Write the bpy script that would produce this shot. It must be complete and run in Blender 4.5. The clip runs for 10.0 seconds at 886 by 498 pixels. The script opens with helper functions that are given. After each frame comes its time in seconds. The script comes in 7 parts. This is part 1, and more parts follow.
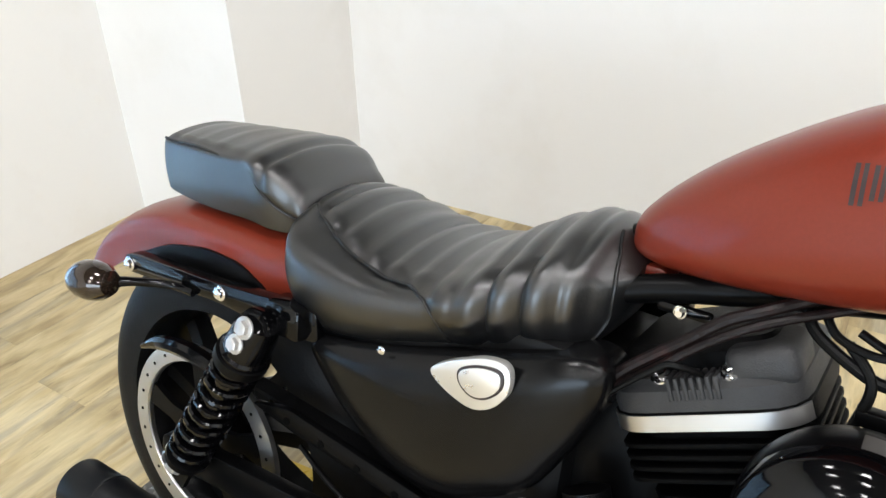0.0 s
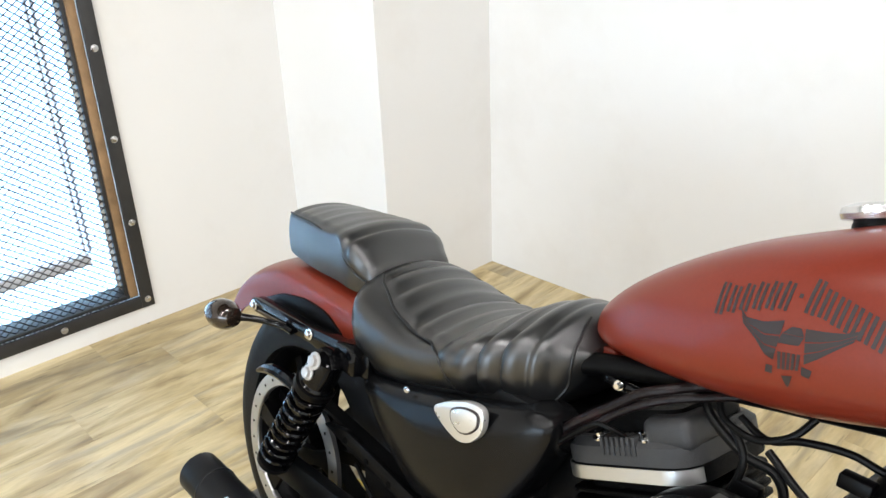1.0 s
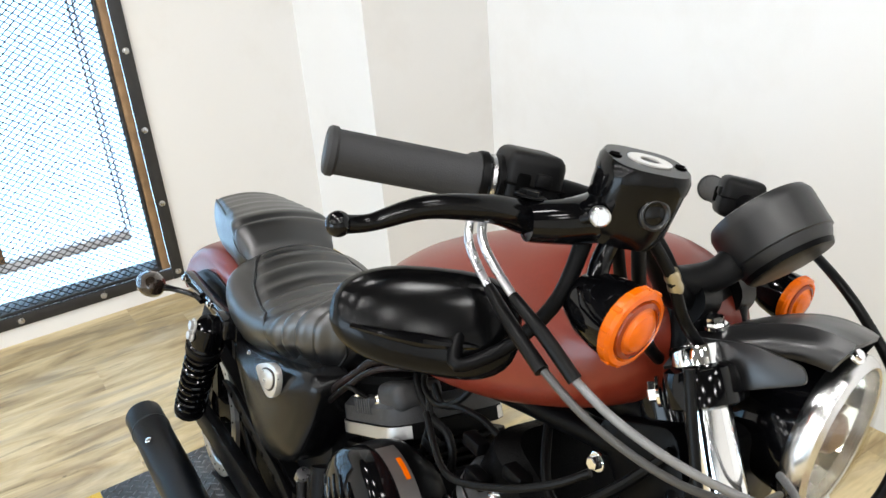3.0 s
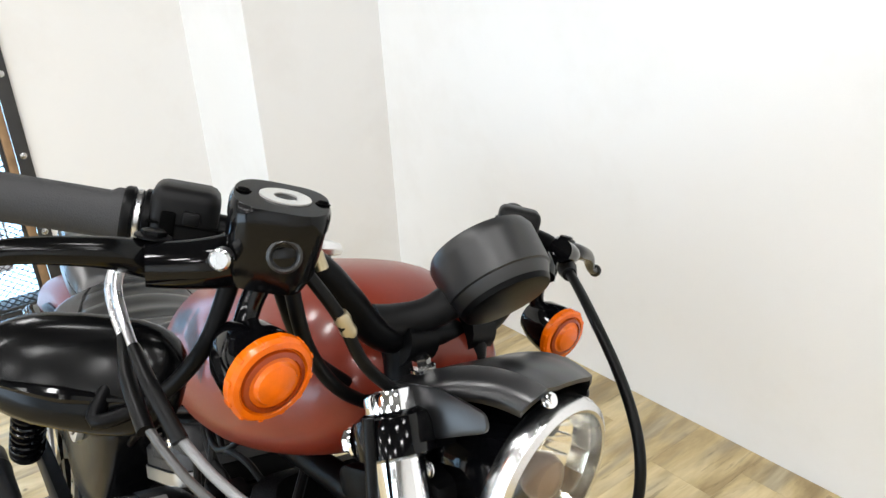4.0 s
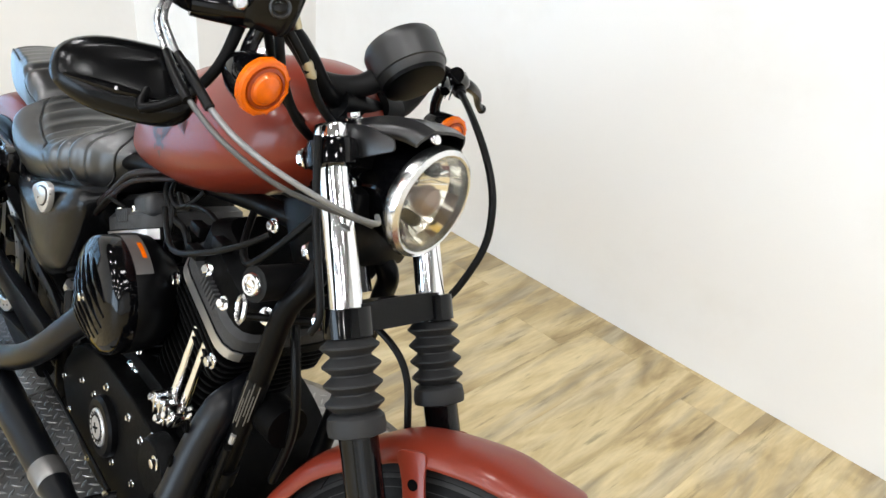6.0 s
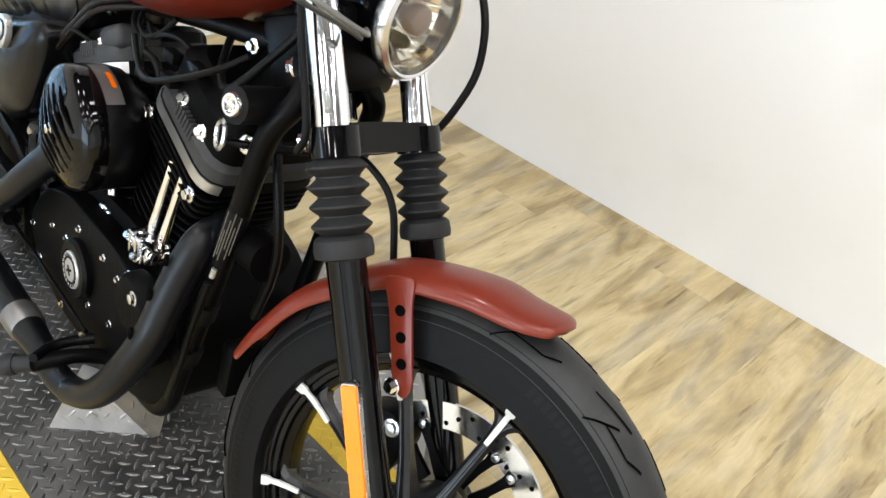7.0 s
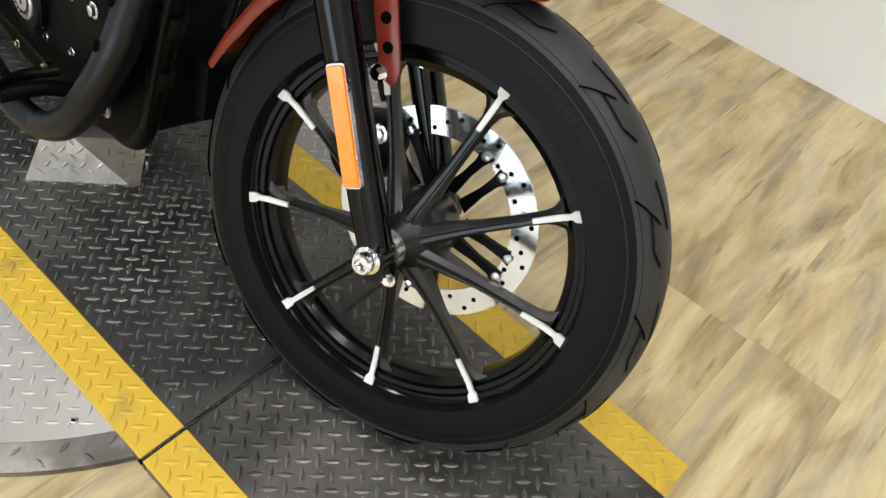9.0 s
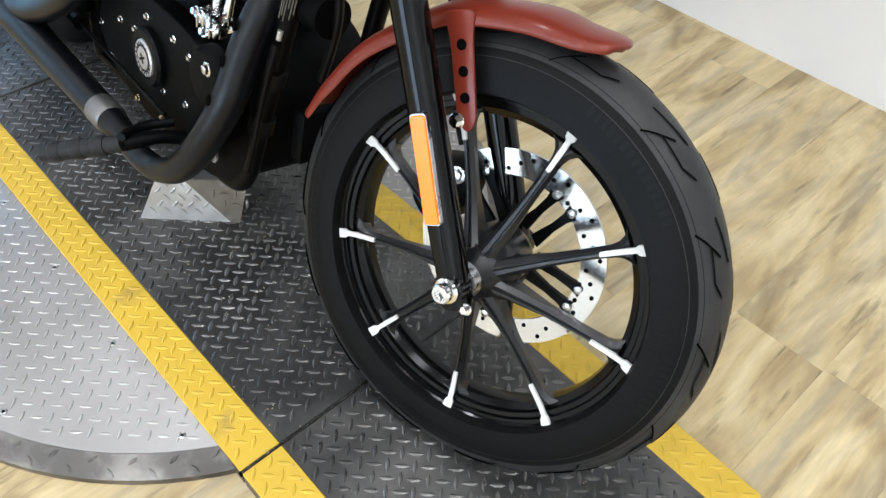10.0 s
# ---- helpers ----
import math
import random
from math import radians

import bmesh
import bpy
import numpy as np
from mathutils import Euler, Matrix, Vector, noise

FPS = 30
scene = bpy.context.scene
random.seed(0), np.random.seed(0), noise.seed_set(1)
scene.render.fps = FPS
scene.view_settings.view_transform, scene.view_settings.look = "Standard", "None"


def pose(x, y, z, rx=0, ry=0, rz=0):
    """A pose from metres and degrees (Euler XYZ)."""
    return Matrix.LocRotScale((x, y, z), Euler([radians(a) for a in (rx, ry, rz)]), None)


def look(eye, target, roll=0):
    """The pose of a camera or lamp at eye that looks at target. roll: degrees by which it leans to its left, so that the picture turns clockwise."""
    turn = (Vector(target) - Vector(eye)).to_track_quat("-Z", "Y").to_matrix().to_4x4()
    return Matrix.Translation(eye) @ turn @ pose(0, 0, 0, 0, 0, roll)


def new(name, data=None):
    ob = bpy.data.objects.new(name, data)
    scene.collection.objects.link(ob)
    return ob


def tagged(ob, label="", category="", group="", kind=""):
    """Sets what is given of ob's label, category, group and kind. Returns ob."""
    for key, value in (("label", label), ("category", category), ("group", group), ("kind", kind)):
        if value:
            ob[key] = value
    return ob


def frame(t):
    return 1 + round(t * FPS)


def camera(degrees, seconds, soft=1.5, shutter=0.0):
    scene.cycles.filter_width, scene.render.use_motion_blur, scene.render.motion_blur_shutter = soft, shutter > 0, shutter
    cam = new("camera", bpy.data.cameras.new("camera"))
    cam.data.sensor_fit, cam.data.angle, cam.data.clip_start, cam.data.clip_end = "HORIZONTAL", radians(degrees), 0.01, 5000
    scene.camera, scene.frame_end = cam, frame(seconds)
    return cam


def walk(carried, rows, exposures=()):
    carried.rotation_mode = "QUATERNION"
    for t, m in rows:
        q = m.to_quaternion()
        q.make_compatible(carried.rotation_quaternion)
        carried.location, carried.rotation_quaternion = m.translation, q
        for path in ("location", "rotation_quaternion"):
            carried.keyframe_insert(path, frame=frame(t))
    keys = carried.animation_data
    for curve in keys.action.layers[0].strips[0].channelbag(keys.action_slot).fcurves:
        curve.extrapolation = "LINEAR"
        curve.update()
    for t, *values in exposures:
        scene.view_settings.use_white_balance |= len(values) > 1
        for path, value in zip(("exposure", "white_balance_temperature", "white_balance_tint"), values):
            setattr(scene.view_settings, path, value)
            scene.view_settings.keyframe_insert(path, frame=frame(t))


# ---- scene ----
cam = camera(59.7, 10.0)
PATH = [
    (0, (-0.724, -0.528, 1.177), (-1.656, 0.94, 0.189), -1.7),
    (0.3, (-0.665, -0.629, 1.233), (-1.650, 0.803, 0.243), -1.7),
    (0.5, (-0.606, -0.662, 1.263), (-1.684, 0.728, 0.312), -3.7),
    (1, (-0.419, -0.587, 1.293), (-1.753, 0.669, 0.491), -2.3),
    (1.3, (-0.351, -0.537, 1.317), (-1.783, 0.593, 0.498), -3.7),
    (1.5, (-0.327, -0.515, 1.32), (-1.813, 0.555, 0.515), -8.8),
    (2, (-0.217, -0.499, 1.321), (-1.708, 0.643, 0.633), -5.6),
    (2.2, (-0.165, -0.481, 1.334), (-1.633, 0.654, 0.587), -4.2),
    (3.3, (0.063, -0.23, 1.345), (-1.48, 0.741, 0.523), -4.9),
    (3.5, (0.082, -0.183, 1.336), (-1.437, 0.822, 0.511), -4.6),
    (4, (0.107, -0.115, 1.326), (-1.371, 0.986, 0.548), -3.8),
    (4.5, (0.099, -0.059, 1.306), (-1.29, 1.116, 0.475), -1.2),
    (5, (0.134, -0.063, 1.3), (-1.253, 1.087, 0.432), 1.8),
    (5.2, (0.183, -0.094, 1.308), (-1.183, 1.071, 0.427), 1.7),
    (6.3, (0.393, -0.385, 1.307), (-0.803, 0.885, 0.329), 7.1),
    (6.5, (0.39, -0.383, 1.285), (-0.773, 0.876, 0.253), 7.7),
    (7, (0.374, -0.372, 1.221), (-0.698, 0.849, 0.055), 8.5),
    (7.5, (0.359, -0.368, 1.185), (-0.64, 0.783, -0.11), 7.9),
    (8, (0.374, -0.38, 1.145), (-0.542, 0.735, -0.24), 9.1),
    (8.5, (0.394, -0.394, 1.113), (-0.439, 0.71, -0.333), 10.8),
    (9, (0.429, -0.434, 1.083), (-0.349, 0.648, -0.408), 10.2),
    (9.5, (0.472, -0.472, 1.087), (-0.331, 0.586, -0.408), 7.0),
    (9.8, (0.460, -0.472, 1.140), (-0.449, 0.489, -0.360), 2.9),
    (10, (0.469, -0.471, 1.142), (-0.504, 0.504, -0.308), 3.4),
]
walk(cam, [(t, look(eye, target, roll)) for t, eye, target, roll in PATH],
     exposures=((0, 0.0, 6450, 10), (1, 0.0, 6480, 10), (2, -0.10, 6500, 10), (3.5, -0.08, 6450, 10), (4.5, 0.0, 6400, 10), (5.2, 0.0, 6380, 10), (7, -0.05, 6450, 10), (8, -0.36, 6600, 10), (9, -0.46, 6650, 10), (9.5, -0.44, 6400, 10), (10, -0.18, 6050, 10)))

# ---------------- world, sun, large lights ----------------
world = bpy.data.worlds.new("world")
scene.world = world
world.use_nodes = True
world.node_tree.nodes["Background"].inputs[0].default_value = (0.9, 0.95, 1.0, 1)
world.node_tree.nodes["Background"].inputs[1].default_value = 0.6


def area(name, m, sx, sy, power, colour=(1, 1, 1)):
    d = bpy.data.lights.new(name, "AREA")
    d.shape, d.size, d.size_y, d.energy, d.color = "RECTANGLE", sx, sy, power, colour
    ob = new(name, d)
    ob.matrix_world = m
    return ob


# rows of compact lamps under the ceiling, running back through the showroom
# the unseen column at x = 2.45 is added to brighten the boxed-out corner
for lx in (-1.75, -0.70, 0.35, 1.40, 2.45):
    for ly in (-0.5, -2.1, -3.8, -5.5, -7.2):
        area("ceiling_lamp", pose(lx, ly, 2.86), 0.22, 0.34, 17, (1.0, 0.985, 0.97))
# three more unseen lamps, a fill added for the corner's east face
for lx in (0.35, 1.40, 2.45):
    area("ceiling_lamp", pose(lx, 0.55, 2.86), 0.22, 0.34, 9, (1.0, 0.985, 0.97))
# daylight of the unseen far shop front, and a fill added at the solid east wall
area("shopfront_daylight", pose(0.0, -9.4, 1.4, 90, 0, 0), 5.6, 2.6, 430, (0.66, 0.83, 1.0))
area("east_fill", pose(3.56, -2.2, 1.3, 0, 90, 0), 1.6, 2.4, 12, (0.74, 0.87, 1.0))


# ---------------- materials ----------------
def material(name, colour, rough=0.5, metal=0.0, noise_scale=0.0, vary=0.0, bump=0.0, bump_scale=200.0, rough_vary=0.0, coat=0.0, spec=0.5, coat_rough=0.03, stain=None, stain_scale=3.0, stain_range=(0.5, 0.7)):
    m = bpy.data.materials.new(name)
    m.use_nodes = True
    nt = m.node_tree
    b = nt.nodes["Principled BSDF"]
    b.inputs["Base Color"].default_value = (*colour, 1)
    b.inputs["Roughness"].default_value = rough
    b.inputs["Metallic"].default_value = metal
    b.inputs["Coat Weight"].default_value = coat
    b.inputs["Coat Roughness"].default_value = coat_rough
    b.inputs["Specular IOR Level"].default_value = spec
    tc = nt.nodes.new("ShaderNodeTexCoord")
    if vary or rough_vary:
        n = nt.nodes.new("ShaderNodeTexNoise")
        n.inputs["Scale"].default_value = noise_scale or 8.0
        n.inputs["Detail"].default_value = 6.0
        nt.links.new(tc.outputs["Object"], n.inputs["Vector"])
        if vary:
            r = nt.nodes.new("ShaderNodeMapRange")
            r.inputs["To Min"].default_value, r.inputs["To Max"].default_value = 1 - vary, 1 + vary
            nt.links.new(n.outputs["Fac"], r.inputs["Value"])
            mx = nt.nodes.new("ShaderNodeVectorMath")
            mx.operation = "SCALE"
            mx.inputs[0].default_value = colour
            nt.links.new(r.outputs["Result"], mx.inputs["Scale"])
            nt.links.new(mx.outputs["Vector"], b.inputs["Base Color"])
        if rough_vary:
            r = nt.nodes.new("ShaderNodeMapRange")
            r.inputs["To Min"].default_value, r.inputs["To Max"].default_value = max(0, rough - rough_vary), min(1, rough + rough_vary)
            nt.links.new(n.outputs["Fac"], r.inputs["Value"])
            nt.links.new(r.outputs["Result"], b.inputs["Roughness"])
    if stain:
        # broad patches of a second tone, such as dust or wear, over the base
        n = nt.nodes.new("ShaderNodeTexNoise")
        n.inputs["Scale"].default_value, n.inputs["Detail"].default_value, n.inputs["Roughness"].default_value = stain_scale, 8.0, 0.62
        nt.links.new(tc.outputs["Object"], n.inputs["Vector"])
        r = nt.nodes.new("ShaderNodeMapRange")
        r.inputs["From Min"].default_value, r.inputs["From Max"].default_value = stain_range
        nt.links.new(n.outputs["Fac"], r.inputs["Value"])
        mix = nt.nodes.new("ShaderNodeMix")
        mix.data_type = "RGBA"
        nt.links.new(r.outputs["Result"], mix.inputs["Factor"])
        if b.inputs["Base Color"].is_linked:
            nt.links.new(b.inputs["Base Color"].links[0].from_socket, mix.inputs["A"])
        else:
            mix.inputs["A"].default_value = (*colour, 1)
        mix.inputs["B"].default_value = (*stain, 1)
        nt.links.new(mix.outputs["Result"], b.inputs["Base Color"])
    if bump:
        n = nt.nodes.new("ShaderNodeTexNoise")
        n.inputs["Scale"].default_value = bump_scale
        n.inputs["Detail"].default_value = 4.0
        nt.links.new(tc.outputs["Object"], n.inputs["Vector"])
        bp = nt.nodes.new("ShaderNodeBump")
        bp.inputs["Strength"].default_value = bump
        bp.inputs["Distance"].default_value = 0.002
        nt.links.new(n.outputs["Fac"], bp.inputs["Height"])
        nt.links.new(bp.outputs["Normal"], b.inputs["Normal"])
    return m


def wood_floor():
    m = bpy.data.materials.new("vinyl_plank")
    m.use_nodes = True
    nt = m.node_tree
    b = nt.nodes["Principled BSDF"]
    tc = nt.nodes.new("ShaderNodeTexCoord")
    oi = nt.nodes.new("ShaderNodeObjectInfo")
    # shift the grain from plank to plank
    off = nt.nodes.new("ShaderNodeVectorMath")
    off.operation = "SCALE"
    off.inputs[0].default_value = (13.0, 47.0, 5.0)
    nt.links.new(oi.outputs["Random"], off.inputs["Scale"])
    add = nt.nodes.new("ShaderNodeVectorMath")
    nt.links.new(tc.outputs["Object"], add.inputs[0])
    nt.links.new(off.outputs["Vector"], add.inputs[1])
    mp = nt.nodes.new("ShaderNodeMapping")
    mp.inputs["Scale"].default_value = (9.5, 2.3, 1.0)
    nt.links.new(add.outputs["Vector"], mp.inputs["Vector"])
    big = nt.nodes.new("ShaderNodeTexNoise")
    big.inputs["Scale"].default_value, big.inputs["Detail"].default_value, big.inputs["Distortion"].default_value = 1.0, 9.0, 1.5
    nt.links.new(mp.outputs["Vector"], big.inputs["Vector"])
    mp2 = nt.nodes.new("ShaderNodeMapping")
    mp2.inputs["Scale"].default_value = (150.0, 20.0, 1.0)
    nt.links.new(add.outputs["Vector"], mp2.inputs["Vector"])
    fine = nt.nodes.new("ShaderNodeTexNoise")
    fine.inputs["Scale"].default_value, fine.inputs["Detail"].default_value = 1.0, 8.0
    nt.links.new(mp2.outputs["Vector"], fine.inputs["Vector"])
    # two wood tones, honey and weathered grey, drift into each other
    warm = nt.nodes.new("ShaderNodeValToRGB")
    cr = warm.color_ramp
    cr.elements[0].position, cr.elements[0].color = 0.31, (0.300, 0.215, 0.100, 1)
    cr.elements[1].position, cr.elements[1].color = 0.64, (0.650, 0.535, 0.305, 1)
    e = cr.elements.new(0.48)
    e.color = (0.515, 0.40, 0.205, 1)
    nt.links.new(big.outputs["Fac"], warm.inputs["Fac"])
    grey = nt.nodes.new("ShaderNodeValToRGB")
    cr = grey.color_ramp
    cr.elements[0].position, cr.elements[0].color = 0.32, (0.235, 0.192, 0.120, 1)
    cr.elements[1].position, cr.elements[1].color = 0.68, (0.54, 0.455, 0.30, 1)
    nt.links.new(big.outputs["Fac"], grey.inputs["Fac"])
    mp3 = nt.nodes.new("ShaderNodeMapping")
    mp3.inputs["Scale"].default_value = (9.0, 1.3, 1.0)
    nt.links.new(add.outputs["Vector"], mp3.inputs["Vector"])
    drift = nt.nodes.new("ShaderNodeTexNoise")
    drift.inputs["Scale"].default_value, drift.inputs["Detail"].default_value, drift.inputs["Distortion"].default_value = 1.0, 8.0, 1.6
    nt.links.new(mp3.outputs["Vector"], drift.inputs["Vector"])
    dr = nt.nodes.new("ShaderNodeMapRange")
    dr.inputs["From Min"].default_value, dr.inputs["From Max"].default_value = 0.48, 0.68
    nt.links.new(drift.outputs["Fac"], dr.inputs["Value"])
    ramp = nt.nodes.new("ShaderNodeMix")
    ramp.data_type = "RGBA"
    nt.links.new(dr.outputs["Result"], ramp.inputs["Factor"])
    nt.links.new(warm.outputs["Color"], ramp.inputs["A"])
    nt.links.new(grey.outputs["Color"], ramp.inputs["B"])
    tone = nt.nodes.new("ShaderNodeMapRange")
    tone.inputs["To Min"].default_value, tone.inputs["To Max"].default_value = 0.91, 0.98
    nt.links.new(oi.outputs["Random"], tone.inputs["Value"])
    grain = nt.nodes.new("ShaderNodeMapRange")
    grain.inputs["To Min"].default_value, grain.inputs["To Max"].default_value = 0.80, 1.18
    nt.links.new(fine.outputs["Fac"], grain.inputs["Value"])
    mul = nt.nodes.new("ShaderNodeMath")
    mul.operation = "MULTIPLY"
    nt.links.new(tone.outputs["Result"], mul.inputs[0])
    nt.links.new(grain.outputs["Result"], mul.inputs[1])
    # dark knots
    kn = nt.nodes.new("ShaderNodeTexVoronoi")
    kn.inputs["Scale"].default_value = 5.5
    nt.links.new(add.outputs["Vector"], kn.inputs["Vector"])
    kr = nt.nodes.new("ShaderNodeMapRange")
    kr.inputs["From Min"].default_value, kr.inputs["From Max"].default_value = 0.018, 0.05
    kr.inputs["To Min"].default_value, kr.inputs["To Max"].default_value = 0.35, 1.0
    nt.links.new(kn.outputs["Distance"], kr.inputs["Value"])
    # short dark cracks along the grain
    mp4 = nt.nodes.new("ShaderNodeMapping")
    mp4.inputs["Scale"].default_value = (55.0, 5.0, 1.0)
    nt.links.new(add.outputs["Vector"], mp4.inputs["Vector"])
    crack = nt.nodes.new("ShaderNodeTexNoise")
    crack.inputs["Scale"].default_value, crack.inputs["Detail"].default_value, crack.inputs["Roughness"].default_value = 1.0, 5.0, 0.62
    nt.links.new(mp4.outputs["Vector"], crack.inputs["Vector"])
    cm = nt.nodes.new("ShaderNodeMapRange")
    cm.inputs["From Min"].default_value, cm.inputs["From Max"].default_value = 0.59, 0.70
    cm.inputs["To Min"].default_value, cm.inputs["To Max"].default_value = 1.0, 0.55
    nt.links.new(crack.outputs["Fac"], cm.inputs["Value"])
    mul3 = nt.nodes.new("ShaderNodeMath")
    mul3.operation = "MULTIPLY"
    nt.links.new(mul.outputs["Value"], mul3.inputs[0])
    nt.links.new(cm.outputs["Result"], mul3.inputs[1])
    mul = mul3
    mul2 = nt.nodes.new("ShaderNodeMath")
    mul2.operation = "MULTIPLY"
    nt.links.new(mul.outputs["Value"], mul2.inputs[0])
    nt.links.new(kr.outputs["Result"], mul2.inputs[1])
    sc = nt.nodes.new("ShaderNodeVectorMath")
    sc.operation = "SCALE"
    nt.links.new(ramp.outputs["Result"], sc.inputs[0])
    nt.links.new(mul2.outputs["Value"], sc.inputs["Scale"])
    nt.links.new(sc.outputs["Vector"], b.inputs["Base Color"])
    b.inputs["Roughness"].default_value = 0.42
    bp = nt.nodes.new("ShaderNodeBump")
    bp.inputs["Strength"].default_value, bp.inputs["Distance"].default_value = 0.25, 0.001
    nt.links.new(fine.outputs["Fac"], bp.inputs["Height"])
    nt.links.new(bp.outputs["Normal"], b.inputs["Normal"])
    return m


M_WALL = material("wall_paint", (0.755, 0.745, 0.728), 0.75, noise_scale=1.3, vary=0.02, bump=0.12, bump_scale=260, stain=(0.70, 0.68, 0.65), stain_scale=2.2, stain_range=(0.52, 0.8))
# unseen ceiling and south wall, toned dark so glossy blacks reflect little
M_CEIL = material("unseen_dark_ceiling", (0.10, 0.098, 0.095), 0.85, bump=0.2, bump_scale=90)
M_FAR = material("unseen_dark_wall", (0.17, 0.16, 0.15), 0.7, noise_scale=1.3, vary=0.06, bump=0.12, bump_scale=260)
M_FLOOR = wood_floor()
M_SUB = material("subfloor", (0.12, 0.09, 0.06), 0.9)
M_RED = material("red_denim_paint", (0.140, 0.0185, 0.0085), 0.36, noise_scale=260, vary=0.10, rough_vary=0.05, spec=0.20, coat=0.30, coat_rough=0.15)
M_LEATHER = material("black_leather", (0.0024, 0.0025, 0.0029), 0.33, noise_scale=34, vary=0.2, bump=0.13, bump_scale=420, rough_vary=0.07, spec=0.85, coat=0.35, coat_rough=0.30)
M_PIPING = material("leather_piping", (0.004, 0.004, 0.004), 0.4)
M_GLOSS = material("black_gloss_paint", (0.0014, 0.0014, 0.0017), 0.07, rough_vary=0.03, noise_scale=12, spec=0.24)
M_MATTE = material("black_satin_paint", (0.0018, 0.0018, 0.0020), 0.34, spec=0.08, noise_scale=40, rough_vary=0.06, bump=0.05, bump_scale=300)
M_SATIN = material("black_satin_gloss_paint", (0.0018, 0.0018, 0.0020), 0.14, spec=0.20, noise_scale=16, rough_vary=0.05)
M_COVER = material("satin_black_cover_paint", (0.0022, 0.0022, 0.0025), 0.24, spec=0.22, noise_scale=8, rough_vary=0.03)
M_MIRROR = material("black_mirror_shell", (0.0014, 0.0014, 0.0016), 0.20, spec=0.16, noise_scale=14, rough_vary=0.05)
M_ROCKER = material("grey_black_wrinkle_paint", (0.026, 0.026, 0.027), 0.5, spec=0.35, noise_scale=50, vary=0.2, bump=0.4, bump_scale=500)
M_VISOR = material("satin_black_visor_paint", (0.0045, 0.0045, 0.005), 0.30, noise_scale=40, rough_vary=0.05)
M_WRINKLE = material("black_wrinkle_paint", (0.0015, 0.0015, 0.0016), 0.46, spec=0.05, bump=0.4, bump_scale=500, noise_scale=50, vary=0.2)
M_PLASTIC = material("black_plastic", (0.0036, 0.0036, 0.0038), 0.45, spec=0.13, bump=0.06, bump_scale=600)
M_RUBBER = material("tyre_rubber", (0.0040, 0.0040, 0.0043), 0.48, spec=0.10, noise_scale=25, vary=0.25, bump=0.25, bump_scale=250, rough_vary=0.08)
M_TREAD = material("dusty_tread_rubber", (0.019, 0.019, 0.0193), 0.50, spec=0.30, noise_scale=18, vary=0.3, bump=0.25, bump_scale=250, stain=(0.034, 0.033, 0.032), stain_scale=9.0, stain_range=(0.5, 0.75))
M_GRIP = material("grip_rubber", (0.010, 0.010, 0.0105), 0.56, spec=0.3, bump=0.3, bump_scale=900)
M_GRIPH = material("hand_grip_rubber", (0.022, 0.022, 0.023), 0.6, spec=0.3, noise_scale=40, vary=0.2, bump=0.3, bump_scale=900)
M_CHROME = material("chrome", (0.86, 0.86, 0.87), 0.09, 1.0, noise_scale=20, rough_vary=0.03)
M_STEEL = material("zinc_steel", (0.55, 0.55, 0.56), 0.28, 1.0, noise_scale=60, rough_vary=0.1, vary=0.1)
M_ALU = material("machined_aluminium", (0.56, 0.56, 0.56), 0.36, 1.0, noise_scale=80, rough_vary=0.1)
M_RING = material("satin_chrome_ring", (0.70, 0.70, 0.70), 0.25, 1.0, noise_scale=20, rough_vary=0.04)
M_DISC = material("brake_disc_steel", (0.60, 0.59, 0.57), 0.14, 1.0, noise_scale=120, rough_vary=0.1)
M_CERAM = material("jet_black_exhaust", (0.0022, 0.0026, 0.0036), 0.34, spec=0.26, noise_scale=14, rough_vary=0.06)
M_HOLE = material("dark_hole", (0.001, 0.001, 0.001), 0.9, spec=0.04)
M_PRINT = material("faded_black_print", (0.014, 0.0085, 0.0085), 0.45)
M_BADGE = material("badge_metal", (0.70, 0.69, 0.67), 0.3, 0.75, noise_scale=90, rough_vary=0.08)
M_ORANGE = material("amber_lens", (0.60, 0.105, 0.0), 0.20, spec=0.4, noise_scale=55, vary=0.45)
M_AMBERIN = material("amber_core", (0.22, 0.026, 0.0), 0.25)
M_REFLECT = material("orange_reflector", (0.9, 0.22, 0.0), 0.22, coat=0.4)
M_SMOKE = material("smoked_lens", (0.030, 0.020, 0.014), 0.08, 0.55, coat=0.6)
M_WHITE = material("white_machined_edge", (0.60, 0.60, 0.59), 0.42, noise_scale=120, vary=0.06)
M_CABLE = material("cable_rubber", (0.002, 0.002, 0.002), 0.38, spec=0.13)
M_WRAP = material("taped_harness", (0.0055, 0.0030, 0.0030), 0.42, spec=0.2, noise_scale=60, vary=0.6, bump=0.6, bump_scale=160, stain=(0.022, 0.008, 0.008), stain_scale=30.0, stain_range=(0.55, 0.7))
M_COLLAR = material("dull_grey_metal", (0.20, 0.195, 0.19), 0.36, 0.8, noise_scale=40, rough_vary=0.1, vary=0.2)
M_LAMPIN = material("vacuum_metallised_reflector", (0.90, 0.89, 0.86), 0.10, 1.0, noise_scale=30, rough_vary=0.04)
M_LAMPB = material("brown_bulb_shield", (0.15, 0.10, 0.075), 0.3)
M_SHEATH = material("grey_cable_sheath", (0.045, 0.044, 0.042), 0.34, noise_scale=60, vary=0.15, spec=0.5)
M_BRAID = material("steel_cable", (0.20, 0.20, 0.20), 0.38, 0.6, bump=0.4, bump_scale=1500)
